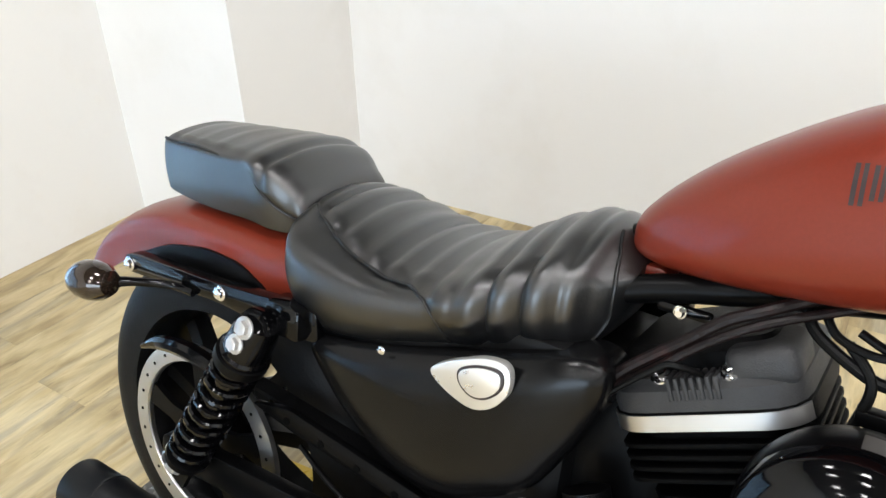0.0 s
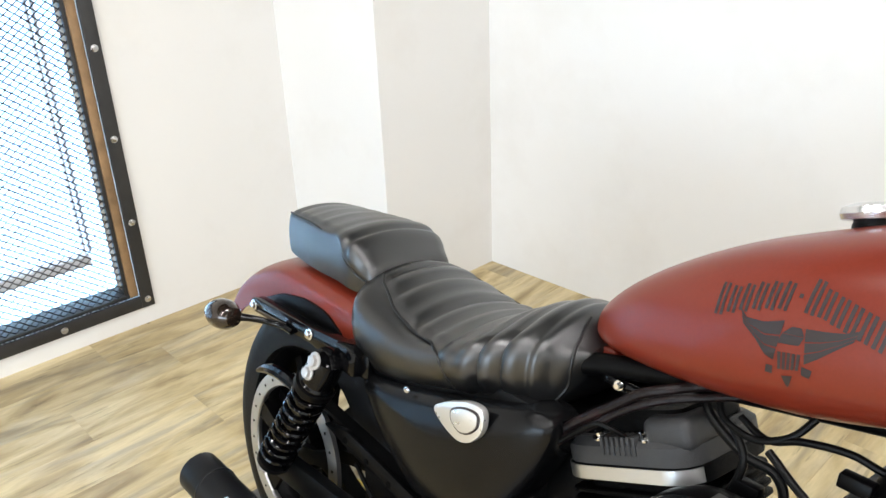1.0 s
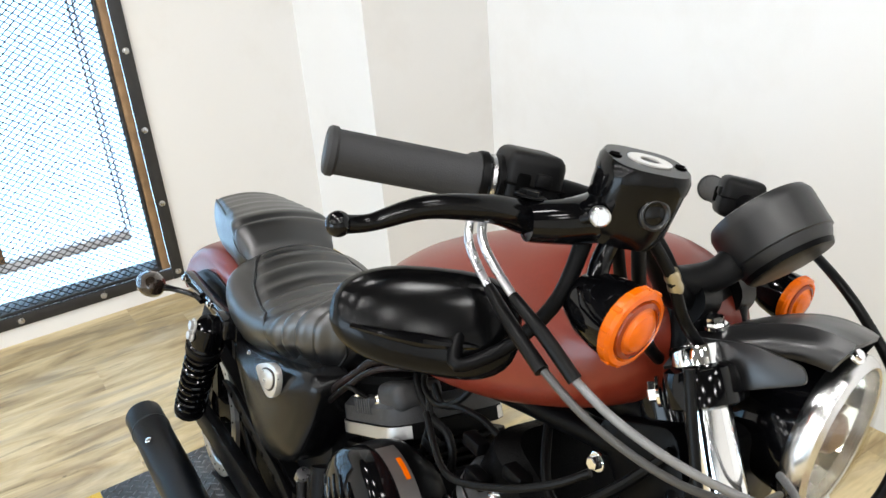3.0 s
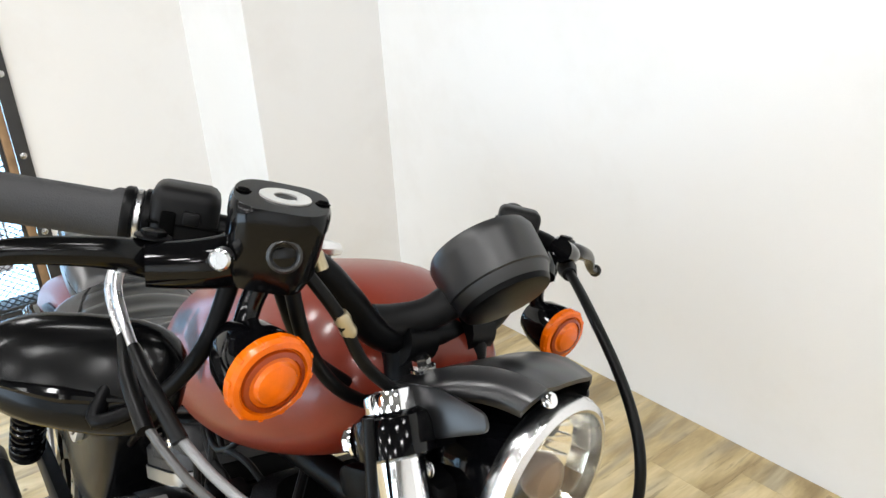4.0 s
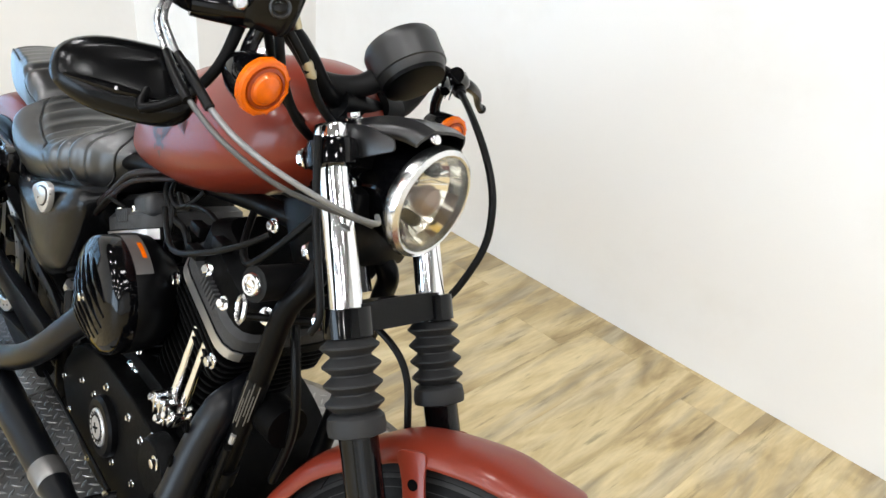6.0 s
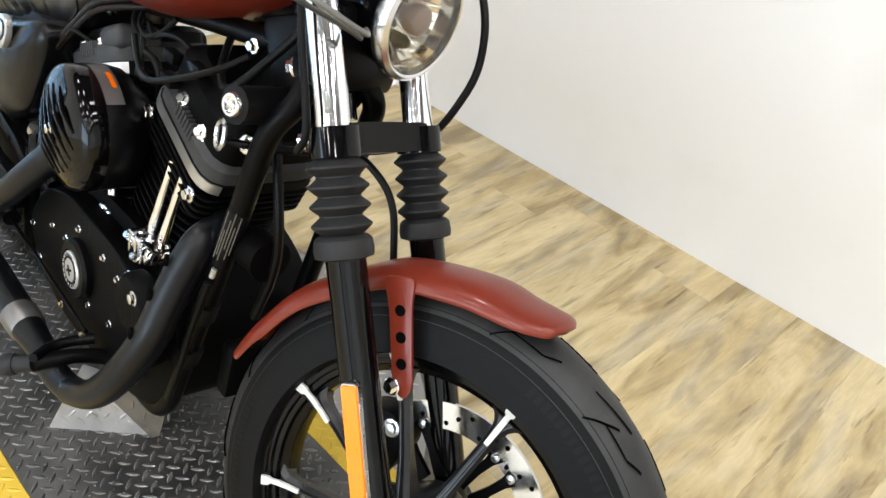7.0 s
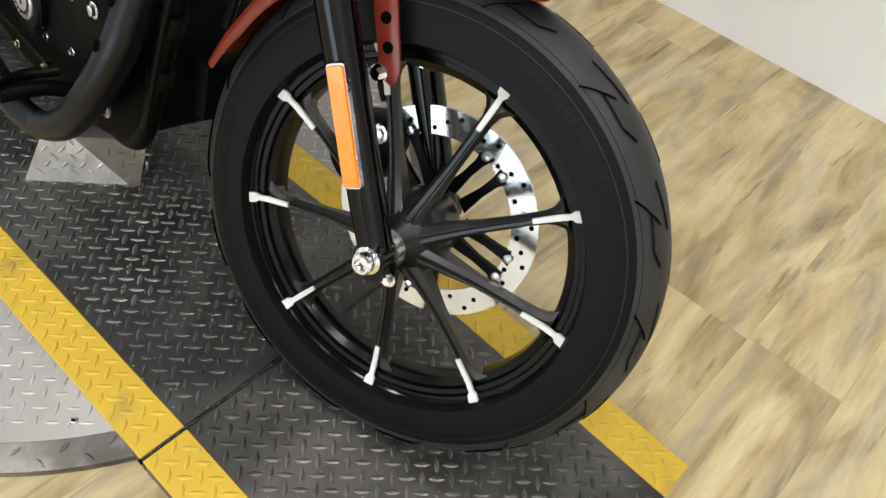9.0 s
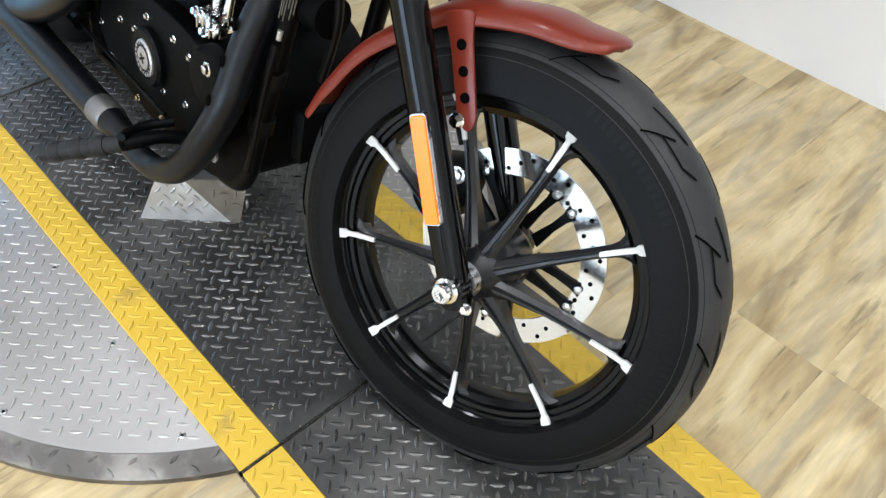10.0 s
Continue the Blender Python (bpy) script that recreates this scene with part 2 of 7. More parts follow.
M_DECK = material("black_tread_plate", (0.030, 0.0293, 0.0285), 0.40, 0.35, noise_scale=26, vary=0.5, rough_vary=0.14, bump=0.1, bump_scale=200, stain=(0.125, 0.120, 0.113), stain_scale=3.4, stain_range=(0.44, 0.70))
M_LUG = material("black_tread_lug", (0.075, 0.073, 0.070), 0.30, 0.7, noise_scale=30, vary=0.5, rough_vary=0.12, stain=(0.20, 0.195, 0.185), stain_scale=5.0, stain_range=(0.46, 0.66))
M_YELLOW = material("yellow_safety_paint", (0.58, 0.385, 0.030), 0.42, noise_scale=14, vary=0.14, bump=0.1, bump_scale=150, rough_vary=0.08, stain=(0.33, 0.225, 0.05), stain_scale=11.0, stain_range=(0.56, 0.74))
M_TURN = material("aluminium_tread_plate", (0.29, 0.278, 0.268), 0.42, 0.45, noise_scale=10, vary=0.12, rough_vary=0.1, stain=(0.20, 0.19, 0.18), stain_scale=4.0, stain_range=(0.54, 0.75))
M_TLUG = material("bright_aluminium_lug", (0.46, 0.445, 0.43), 0.34, 0.6, noise_scale=20, vary=0.25, rough_vary=0.1)
M_BLOCK = material("bare_aluminium_block", (0.50, 0.49, 0.475), 0.33, 0.65, noise_scale=22, vary=0.35, rough_vary=0.14)
# darker copy of the block's plate, with stains and the flank's shade coloured in
M_BLOCKD = material("stained_shaded_tread_plate", (0.150, 0.132, 0.108), 0.36, 0.6, noise_scale=30, vary=0.35, rough_vary=0.12, stain=(0.30, 0.285, 0.26), stain_scale=14.0, stain_range=(0.55, 0.72))
M_GRIT = material("packed_grit", (0.012, 0.011, 0.009), 0.26, noise_scale=120, vary=0.6, bump=0.8, bump_scale=400, spec=0.4)
M_CRUMB = material("dust_crumb", (0.30, 0.25, 0.18), 0.8, noise_scale=8, vary=0.5)
M_RIM = material("dark_mottled_tread_plate", (0.095, 0.090, 0.084), 0.34, 0.8, noise_scale=16, vary=0.3, rough_vary=0.1, stain=(0.30, 0.285, 0.265), stain_scale=7.0, stain_range=(0.46, 0.66))
M_IRON = material("dark_iron_frame", (0.035, 0.034, 0.034), 0.5, 0.3, noise_scale=20, vary=0.3)
M_RUSTW = material("weathered_brown_wood", (0.27, 0.165, 0.082), 0.6, noise_scale=17, vary=0.6, bump=0.4, bump_scale=70)
M_MESHW = material("expanded_steel", (0.035, 0.035, 0.037), 0.5, 0.3)
M_PVC = material("white_window_frame", (0.75, 0.77, 0.80), 0.5)
M_GAUGE = material("grey_black_gauge_shell", (0.0075, 0.0075, 0.0078), 0.40, spec=0.5, noise_scale=30, rough_vary=0.08, bump=0.05, bump_scale=600)
M_WHEEL = material("satin_black_cast_wheel", (0.0060, 0.0065, 0.0078), 0.30, spec=0.5, noise_scale=40, rough_vary=0.08)
M_BRASS = material("dull_brass", (0.42, 0.36, 0.24), 0.36, 0.9, noise_scale=60, rough_vary=0.1)


def glass(name, colour, rough=0.0):
    m = bpy.data.materials.new(name)
    m.use_nodes = True
    b = m.node_tree.nodes["Principled BSDF"]
    b.inputs["Base Color"].default_value = (*colour, 1)
    b.inputs["Roughness"].default_value = rough
    b.inputs["Transmission Weight"].default_value = 1.0
    b.inputs["IOR"].default_value = 1.45
    return m


M_GLASS = glass("clear_pane", (1, 1, 1), 0.02)


def thin_glass(name, tint):
    """Clear thin shell: lets light straight through, with a faint gloss on top."""
    m = bpy.data.materials.new(name)
    m.use_nodes = True
    nt = m.node_tree
    clear = nt.nodes.new("ShaderNodeBsdfTransparent")
    clear.inputs["Color"].default_value = (*tint, 1)
    gloss = nt.nodes.new("ShaderNodeBsdfGlossy")
    gloss.inputs["Roughness"].default_value = 0.03
    mix = nt.nodes.new("ShaderNodeMixShader")
    mix.inputs["Fac"].default_value = 0.06
    nt.links.new(clear.outputs["BSDF"], mix.inputs[1])
    nt.links.new(gloss.outputs["BSDF"], mix.inputs[2])
    nt.links.new(mix.outputs["Shader"], nt.nodes["Material Output"].inputs["Surface"])
    return m


M_LENS = thin_glass("clear_lens", (0.97, 0.96, 0.93))


def glow(name, colour, strength):
    m = bpy.data.materials.new(name)
    m.use_nodes = True
    b = m.node_tree.nodes["Principled BSDF"]
    b.inputs["Base Color"].default_value = (*colour, 1)
    b.inputs["Emission Color"].default_value = (*colour, 1)
    b.inputs["Emission Strength"].default_value = strength
    return m


M_SKY = glow("bright_outdoors", (0.48, 0.74, 1.0), 3.8)


# ---------------- mesh helpers ----------------
def mesh_object(name, bm, mat, smooth=True, angle=35):
    me = bpy.data.meshes.new(name)
    bmesh.ops.recalc_face_normals(bm, faces=bm.faces)
    lim = radians(angle)
    for f in bm.faces:
        f.smooth = smooth
    if smooth:
        for e in bm.edges:
            if len(e.link_faces) == 2 and e.calc_face_angle(0) > lim:
                e.smooth = False
    bm.to_mesh(me)
    bm.free()
    me.materials.append(mat)
    return new(name, me)


def part(name, bm, mat, parent, label="", smooth=True, angle=35, m=None):
    ob = mesh_object(name, bm, mat, smooth, angle)
    ob.parent = parent
    if m is not None:
        ob.matrix_basis = m
    return tagged(ob, label) if label else ob


def thing(name, bm, mat, label, category, group="", kind="", smooth=True, angle=35):
    return tagged(mesh_object(name, bm, mat, smooth, angle), label, category, group, kind)


def empty(name, label, category, m=None, group=""):
    ob = new(name)
    ob.empty_display_size = 0.05
    if m is not None:
        ob.matrix_basis = m
    return tagged(ob, label, category, group)


def add_box(bm, x0, x1, y0, y1, z0, z1, bevel=0.0, seg=2, m=None):
    b = bmesh.new()
    bmesh.ops.create_cube(b, size=1)
    for v in b.verts:
        v.co = Vector(((x0 + x1) / 2 + v.co.x * (x1 - x0), (y0 + y1) / 2 + v.co.y * (y1 - y0), (z0 + z1) / 2 + v.co.z * (z1 - z0)))
    if bevel:
        bmesh.ops.bevel(b, geom=b.edges[:], offset=bevel, segments=seg, profile=0.5, affect="EDGES")
    merge(bm, b, m)
    return bm


def merge(bm, b, m=None):
    """Adds the mesh b to bm."""
    if m is not None:
        bmesh.ops.transform(b, matrix=m, verts=b.verts)
    at = {}
    for v in b.verts:
        at[v] = bm.verts.new(v.co)
    for f in b.faces:
        try:
            bm.faces.new([at[v] for v in f.verts])
        except ValueError:
            pass
    b.free()


def box(x0, x1, y0, y1, z0, z1, bevel=0.0, seg=2, m=None):
    return add_box(bmesh.new(), x0, x1, y0, y1, z0, z1, bevel, seg, m)


def loft(bm, rings, closed=True, caps=True, loop=False):
    """Skins rings of equal count. closed: each ring is a loop. loop: the last ring joins the first."""
    vs = [[bm.verts.new(p) for p in r] for r in rings]
    n = len(vs[0])
    pairs = list(zip(vs, vs[1:])) + ([(vs[-1], vs[0])] if loop else [])
    for a, b in pairs:
        for i in range(n if closed else n - 1):
            j = (i + 1) % n
            bm.faces.new((a[i], a[j], b[j], b[i]))
    if caps and closed and not loop:
        bm.faces.new(vs[0][::-1])
        bm.faces.new(vs[-1])
    return bm


def spline(points, n=8):
    """A smooth line through the points (Catmull-Rom)."""
    P = [Vector(p) for p in points]
    if len(P) == 2:
        return [P[0].lerp(P[1], i / n) for i in range(n + 1)]
    out = []
    for i in range(len(P) - 1):
        a, b, c, d = P[max(i - 1, 0)], P[i], P[i + 1], P[min(i + 2, len(P) - 1)]
        for k in range(n):
            t = k / n
            out.append(0.5 * ((2 * b) + (c - a) * t + (2 * a - 5 * b + 4 * c - d) * t * t + (3 * b - a - 3 * c + d) * t ** 3))
    out.append(P[-1])
    return out


def tube(bm, points, radius, seg=12, n=8, smooth_line=True, caps=True):
    """A round tube along a line; radius may be a list, one for each given point."""
    line = spline(points, n) if smooth_line else [Vector(p) for p in points]
    if isinstance(radius, (list, tuple)):
        k = (len(line) - 1) / (len(radius) - 1)
        rad = []
        for i in range(len(line)):
            f = i / k
            a = min(int(f), len(radius) - 2)
            rad.append(radius[a] + (radius[a + 1] - radius[a]) * (f - a))
    else:
        rad = [radius] * len(line)
    t0 = (line[1] - line[0]).normalized()
    side = t0.orthogonal().normalized()
    rings = []
    for i, p in enumerate(line):
        t = (line[min(i + 1, len(line) - 1)] - line[max(i - 1, 0)]).normalized()
        side = (side - t * side.dot(t)).normalized()
        up = t.cross(side)
        rings.append([p + rad[i] * (math.cos(a) * side + math.sin(a) * up) for a in (2 * math.pi * k / seg for k in range(seg))])
    return loft(bm, rings, caps=caps)


def basis(origin, axis, ref=(0, 0, 1)):
    """A pose whose z runs along axis and whose x lies as near to ref as it can."""
    z = Vector(axis).normalized()
    x = Vector(ref) - z * Vector(ref).dot(z)
    if x.length < 1e-6:
        x = z.orthogonal()
    x.normalize()
    y = z.cross(x)
    return Matrix.Translation(origin) @ Matrix((x, y, z)).transposed().to_4x4()


def lathe(bm, profile, m, seg=32, caps=True, loop=False):
    """Turns a profile of (radius, height) about the z of m."""
    rings = [[m @ Vector((r * math.cos(2 * math.pi * k / seg), r * math.sin(2 * math.pi * k / seg), h)) for k in range(seg)] for r, h in profile]
    return loft(bm, rings, caps=caps, loop=loop)


def prism(bm, outline, y0, y1, bevel=0.0, seg=2, m=None):
    """A plate with an outline of (x, z) that reaches from y0 to y1."""
    b = bmesh.new()
    front = [b.verts.new((x, y0, z)) for x, z in outline]
    f = b.faces.new(front)
    r = bmesh.ops.extrude_face_region(b, geom=[f])
    for v in r["geom"]:
        if isinstance(v, bmesh.types.BMVert):
            v.co.y = y1
    bmesh.ops.recalc_face_normals(b, faces=b.faces)
    if bevel:
        bmesh.ops.bevel(b, geom=b.edges[:], offset=bevel, segments=seg, profile=0.5, affect="EDGES", clamp_overlap=True)
    merge(bm, b, m)
    return bm


def rounded(outline, r=0.01, n=4):
    """Rounds the corners of an outline of (x, z)."""
    out = []
    k = len(outline)
    for i in range(k):
        a, b, c = Vector(outline[i - 1]), Vector(outline[i]), Vector(outline[(i + 1) % k])
        ra = min(r, (a - b).length * 0.45)
        rc = min(r, (c - b).length * 0.45)
        p, q = b + (a - b).normalized() * ra, b + (c - b).normalized() * rc
        for j in range(n + 1):
            t = j / n
            w = p.lerp(b, t).lerp(b.lerp(q, t), t)
            out.append((w.x, w.y))
    return out


def bolt_mesh(bm, at, axis, r=0.007, h=0.006):
    """A hexagon head on a washer."""
    m = basis(at, axis)
    lathe(bm, [(r * 1.45, 0), (r * 1.45, h * 0.25), (r * 1.3, h * 0.32)], m, 14)
    b = bmesh.new()
    lathe(b, [(r, h * 0.2), (r, h * 0.9), (r * 0.8, h)], m, 6)
    merge(bm, b)
    return bm


def bolt(parent, at, axis, r=0.007, h=0.006, mat=None, name="bolt"):
    return part(name, bolt_mesh(bmesh.new(), at, axis, r, h), mat or M_CHROME, parent, smooth=True, angle=30)


# ---------------- room ----------------
def room():
    thing("wall_north", box(-2.335, 3.6, 1.485, 1.6, 0, 3.0), M_WALL, "plain white painted wall behind the motorcycle", "wall", kind="structure")
    thing("wall_column", box(-2.895, -2.335, 0.965, 1.6, 0, 3.0), M_WALL, "white boxed-out corner of the wall", "wall", kind="structure")
    bm = bmesh.new()
    wx0, wx1 = -3.02, -2.895
    add_box(bm, wx0, wx1, 0.325, 1.6, 0, 3.0)
    add_box(bm, wx0, wx1, -9.6, -1.9, 0, 3.0)
    add_box(bm, wx0, wx1, -1.9, 0.325, 0, 0.075)
    add_box(bm, wx0, wx1, -1.9, 0.325, 1.255, 3.0)
    thing("wall_west", bm, M_WALL, "white painted wall with a low meshed window", "wall", kind="structure")
    thing("wall_south", box(-3.02, 3.6, -9.6, -9.5, 0, 3.0), M_FAR, "unseen dark wall closing the room behind the camera", "wall", kind="structure")
    # never in view; white only to bounce light onto east-facing sides
    thing("wall_east", box(3.6, 3.7, -9.6, 1.6, 0, 3.0), M_WALL, "unseen white east wall that bounces light back west", "wall", kind="structure")
    thing("ceiling", box(-3.1, 3.7, -9.6, 1.6, 2.9, 3.0), M_CEIL, "unseen ceiling, kept dark grey to deepen black reflections", "ceiling", kind="structure")


def window():
    fx = -2.895
    root = tagged(new("window_1"), "dark iron window guard with steel mesh over a bright window", "window", kind="structure")
    y0, y1, z0, z1 = -1.88, 0.335, 0.065, 1.262
    w = 0.045
    t = 0.012
    part("window_frame", box(fx, fx + t, y1 - w, y1, z0, z1, 0.002), M_IRON, root)
    part("window_frame", box(fx, fx + t, y0, y0 + w, z0, z1, 0.002), M_IRON, root)
    part("window_frame", box(fx, fx + t - 0.002, y0 + w, y1 - w, z0, z0 + w, 0.002), M_IRON, root)
    part("window_frame", box(fx, fx + t - 0.002, y0 + w, y1 - w, z1 - w, z1, 0.002), M_IRON, root)
    # wooden lining of the opening
    part("lining", box(fx - 0.11, fx - 0.002, y1 - w - 0.03, y1 - w, z0 + w, z1 - w, 0.002), M_RUSTW, root, "weathered brown wooden lining")
    part("lining", box(fx - 0.11, fx - 0.002, y0 + w, y0 + w + 0.03, z0 + w, z1 - w, 0.002), M_RUSTW, root, "weathered brown wooden lining")
    part("lining", box(fx - 0.11, fx - 0.002, y0 + w + 0.03, y1 - w - 0.03, z0 + w, z0 + w + 0.012, 0.002), M_IRON, root)
    # white top strip paints the line of light leaking in above the head
    part("lining", box(fx - 0.11, fx - 0.002, y0 + w + 0.03, y1 - w - 0.03, z1 - w - 0.012, z1 - w, 0.002), M_PVC, root)
    # steel borders of the mesh and the dark head of the opening
    part("mesh_border", box(fx - 0.024, fx - 0.006, y1 - w - 0.044, y1 - w - 0.031, z0 + w + 0.013, z1 - w - 0.046, 0.002), M_IRON, root)
    part("mesh_border", box(fx - 0.024, fx - 0.006, y0 + w + 0.031, y0 + w + 0.044, z0 + w + 0.013, z1 - w - 0.046, 0.002), M_IRON, root)
    part("window_head", box(fx - 0.10, fx - 0.006, y0 + w + 0.031, y1 - w - 0.031, z1 - w - 0.045, z1 - w - 0.013, 0.002), M_IRON, root)
    for i in range(5):
        z = 0.094 + 0.2852 * i
        bolt(root, (fx + t, y1 - 0.022, z), (1, 0, 0), 0.008, 0.006, M_STEEL)
    for i in range(1, 8):
        bolt(root, (fx + t, y1 - 0.022 - 0.285 * i, z0 + 0.022), (1, 0, 0), 0.008, 0.006, M_STEEL)
        bolt(root, (fx + t, y1 - 0.022 - 0.285 * i, z1 - 0.022), (1, 0, 0), 0.008, 0.006, M_STEEL)
    # expanded mesh: two families of slanted strands
    bm = bmesh.new()
    ya, yb, za, zb = y0 + w + 0.02, y1 - w - 0.02, z0 + w, z1 - w
    cw, ch, r = 0.060, 0.0240, 0.0028
    x = fx - 0.012
    for k in range(int((zb - za) / ch) + 1):
        for s in (1, -1):
            n = int((yb - ya) / (cw / 2))
            a, b = [], []
            for j in range(n + 1):
                y = ya + j * cw / 2
                z = za + k * ch + s * ((j % 2) - 0.5) * ch * 0.92
                a.append(bm.verts.new((x, y, z - r)))
                b.append(bm.verts.new((x + 0.003, y, z + r)))
            for j in range(n):
                bm.faces.new((a[j], a[j + 1], b[j + 1], b[j]))
    part("expanded_mesh", bm, M_MESHW, root, "grey expanded steel mesh", smooth=False)
    # the window unit behind the guard
    gx = fx - 0.13
    for ym in (-1.23, -0.74, -0.269, 0.195):
        if ym < 0:
            part("mullion", box(gx - 0.02, gx + 0.03, ym - 0.027, ym + 0.027, z0 + 0.205, z1 - 0.09, 0.003), M_RUSTW, root, "brown wooden mullion")
        else:
            for dy in (-0.011, 0.007):
                part("mullion", box(gx - 0.005, gx + 0.012, ym + dy, ym + dy + 0.007, z0 + 0.205, z1 - 0.06, 0.002), M_PVC, root)
    part("sill_rail", box(gx - 0.02, gx + 0.028, -1.8, 0.196, z0 + 0.165, z0 + 0.203, 0.003), M_PVC, root)
    part("pane", box(gx - 0.012, gx - 0.008, -1.85, 0.3, z0 + 0.02, z1 - 0.02), M_GLASS, root).visible_shadow = False
    d = thing("backdrop", box(-3.62, -3.6, -3.2, 1.5, -0.6, 2.2), M_SKY, "overexposed bright outdoors beyond the window", "backdrop", kind="structure")
    return d


PLAT = pose(0, 0.01, 0, 0, 0, 0.7)
DECK = 0.04


def lug(bm, x, y, z, ang, ln=0.0135, wd=0.0036, h=0.0016, m=None, tilt=0.0):
    """One raised lug of a tread plate."""
    c, s = math.cos(ang), math.sin(ang)

    def at(u, v, k):
        p = Vector((x + u * c - v * s, y + u * s + v * c, z + k - (tilt * (u * c - v * s))))
        return bm.verts.new(m @ p if m is not None else p)

    b = [at(-ln, 0, 0), at(-ln * 0.4, -wd, 0), at(ln * 0.4, -wd, 0), at(ln, 0, 0), at(ln * 0.4, wd, 0), at(-ln * 0.4, wd, 0)]
    t = [at(-ln * 0.6, 0, h), at(0, -wd * 0.4, h), at(ln * 0.6, 0, h), at(0, wd * 0.4, h)]
    for f in ((b[0], b[1], t[1], t[0]), (b[1], b[2], t[1]), (b[2], b[3], t[2], t[1]), (b[3], b[4], t[3], t[2]), (b[4], b[5], t[3]), (b[5], b[0], t[0], t[3]), (t[0], t[1], t[2], t[3])):
        bm.faces.new(f)


def platform():
    root = empty("motorcycle_platform", "black tread-plate turntable deck with yellow edges and end ramps", "platform", PLAT)
    xj0, xj1 = -1.30, -0.128
    ya, yb, yw = -0.292, 0.298, 0.073
    xe0, xe1 = -1.85, 0.435

    def slab(x0, x1, z0, z1, y0, y1, mat, name):
        b = bmesh.new()
        v = [b.verts.new(p) for p in ((x0, y0, z0 - 0.006), (x1, y0, z1 - 0.006), (x1, y1, z1 - 0.006), (x0, y1, z0 - 0.006), (x0, y0, z0), (x1, y0, z1), (x1, y1, z1), (x0, y1, z0))]
        for f in ((0, 3, 2, 1), (4, 5, 6, 7), (0, 1, 5, 4), (1, 2, 6, 5), (2, 3, 7, 6), (3, 0, 4, 7)):
            b.faces.new([v[i] for i in f])
        bmesh.ops.bevel(b, geom=b.edges[:], offset=0.0012, segments=1, affect="EDGES")
        return part(name, b, mat, root, smooth=False)

    spans = (("rear_ramp", xe0, xj0 - 0.006, 0.008, DECK), ("deck_plate", xj0 + 0.002, xj1 - 0.003, DECK, DECK), ("front_ramp", xj1 + 0.003, xe1, DECK, 0.008))
    for name, x0, x1, z0, z1 in spans:
        plate = slab(x0, x1, z0, z1, ya + yw, yb - yw, M_DECK, name)
        tagged(plate, "black steel tread plate with raised lugs")
        for y0, y1 in ((ya, ya + yw - 0.0005), (yb - yw + 0.0005, yb)):
            slab(x0, x1, z0, z1, y0, y1, M_YELLOW, "edge_strip")
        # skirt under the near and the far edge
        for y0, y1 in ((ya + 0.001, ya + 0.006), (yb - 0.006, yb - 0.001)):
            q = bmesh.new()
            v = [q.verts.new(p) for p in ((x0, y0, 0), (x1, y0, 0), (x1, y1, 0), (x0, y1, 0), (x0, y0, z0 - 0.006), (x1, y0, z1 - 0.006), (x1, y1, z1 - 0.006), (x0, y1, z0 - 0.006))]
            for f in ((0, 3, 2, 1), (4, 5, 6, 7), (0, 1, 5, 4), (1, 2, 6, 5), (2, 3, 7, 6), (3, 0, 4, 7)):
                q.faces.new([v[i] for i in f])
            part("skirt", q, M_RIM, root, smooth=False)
        # lugs
        pitch = 0.0305
        for mat, y0, y1, nm in ((M_LUG, ya + yw, yb - yw, "lug_relief"), (M_YELLOW, ya, ya + yw, "lug_relief"), (M_YELLOW, yb - yw, yb, "lug_relief")):
            b = bmesh.new()
            for i in range(int((x1 - x0) / pitch * 2)):
                for j in range(int((y1 - y0) / pitch * 2)):
                    x, y = x0 + 0.012 + i * pitch / 2, y0 + 0.012 + j * pitch / 2
                    if x > x1 - 0.012 or y > y1 - 0.010 or (i + j) % 2:
                        continue
                    k = (x - x0) / (x1 - x0)
                    lug(b, x, y, z0 + (z1 - z0) * k, radians(45 if i % 2 else -45), tilt=(z0 - z1) / (x1 - x0))
            tagged(part(nm, b, mat, root, smooth=False), kind="stuff")
    for xj in (xj0, xj1):
        b = bmesh.new()
        tube(b, [(xj, ya - 0.003, DECK - 0.005), (xj, yb + 0.003, DECK - 0.005)], 0.0042, 10, 2)
        part("hinge", b, M_HOLE, root)
        rnd = random.Random(7)
        pts = [(xj + rnd.uniform(-0.0008, 0.0008), ya + (yb - ya) * k / 60, DECK - 0.0026 + rnd.uniform(-0.0006, 0.0010)) for k in range(61)]
        part("joint_dirt", tube(bmesh.new(), pts, [rnd.uniform(0.0026, 0.0038) for k in range(61)], 8, 1), M_GRIT, root, "dark shiny grit packed in the joint")
    rnd = random.Random(12)
    b = bmesh.new()
    for k in range(420):
        x, y = rnd.uniform(-0.75, 0.25), rnd.uniform(ya + 0.01, yb - 0.02)
        z = DECK if x < xj1 else DECK + (0.008 - DECK) * (x - xj1) / (xe1 - xj1)
        r = rnd.uniform(0.0005, 0.0016) * (1.0 if abs(x + 0.35) < 0.3 else 0.7)
        add_box(b, -r, r, -r * 0.6, r * 0.6, 0, r * 0.7, 0.0, 1, Matrix.Translation((x, y, z + 0.0001)) @ Matrix.Rotation(rnd.uniform(0, 3.1), 4, "Z"))
    tagged(part("crumbs", b, M_CRUMB, root, "pale dust crumbs", smooth=False), kind="stuff")
    return root


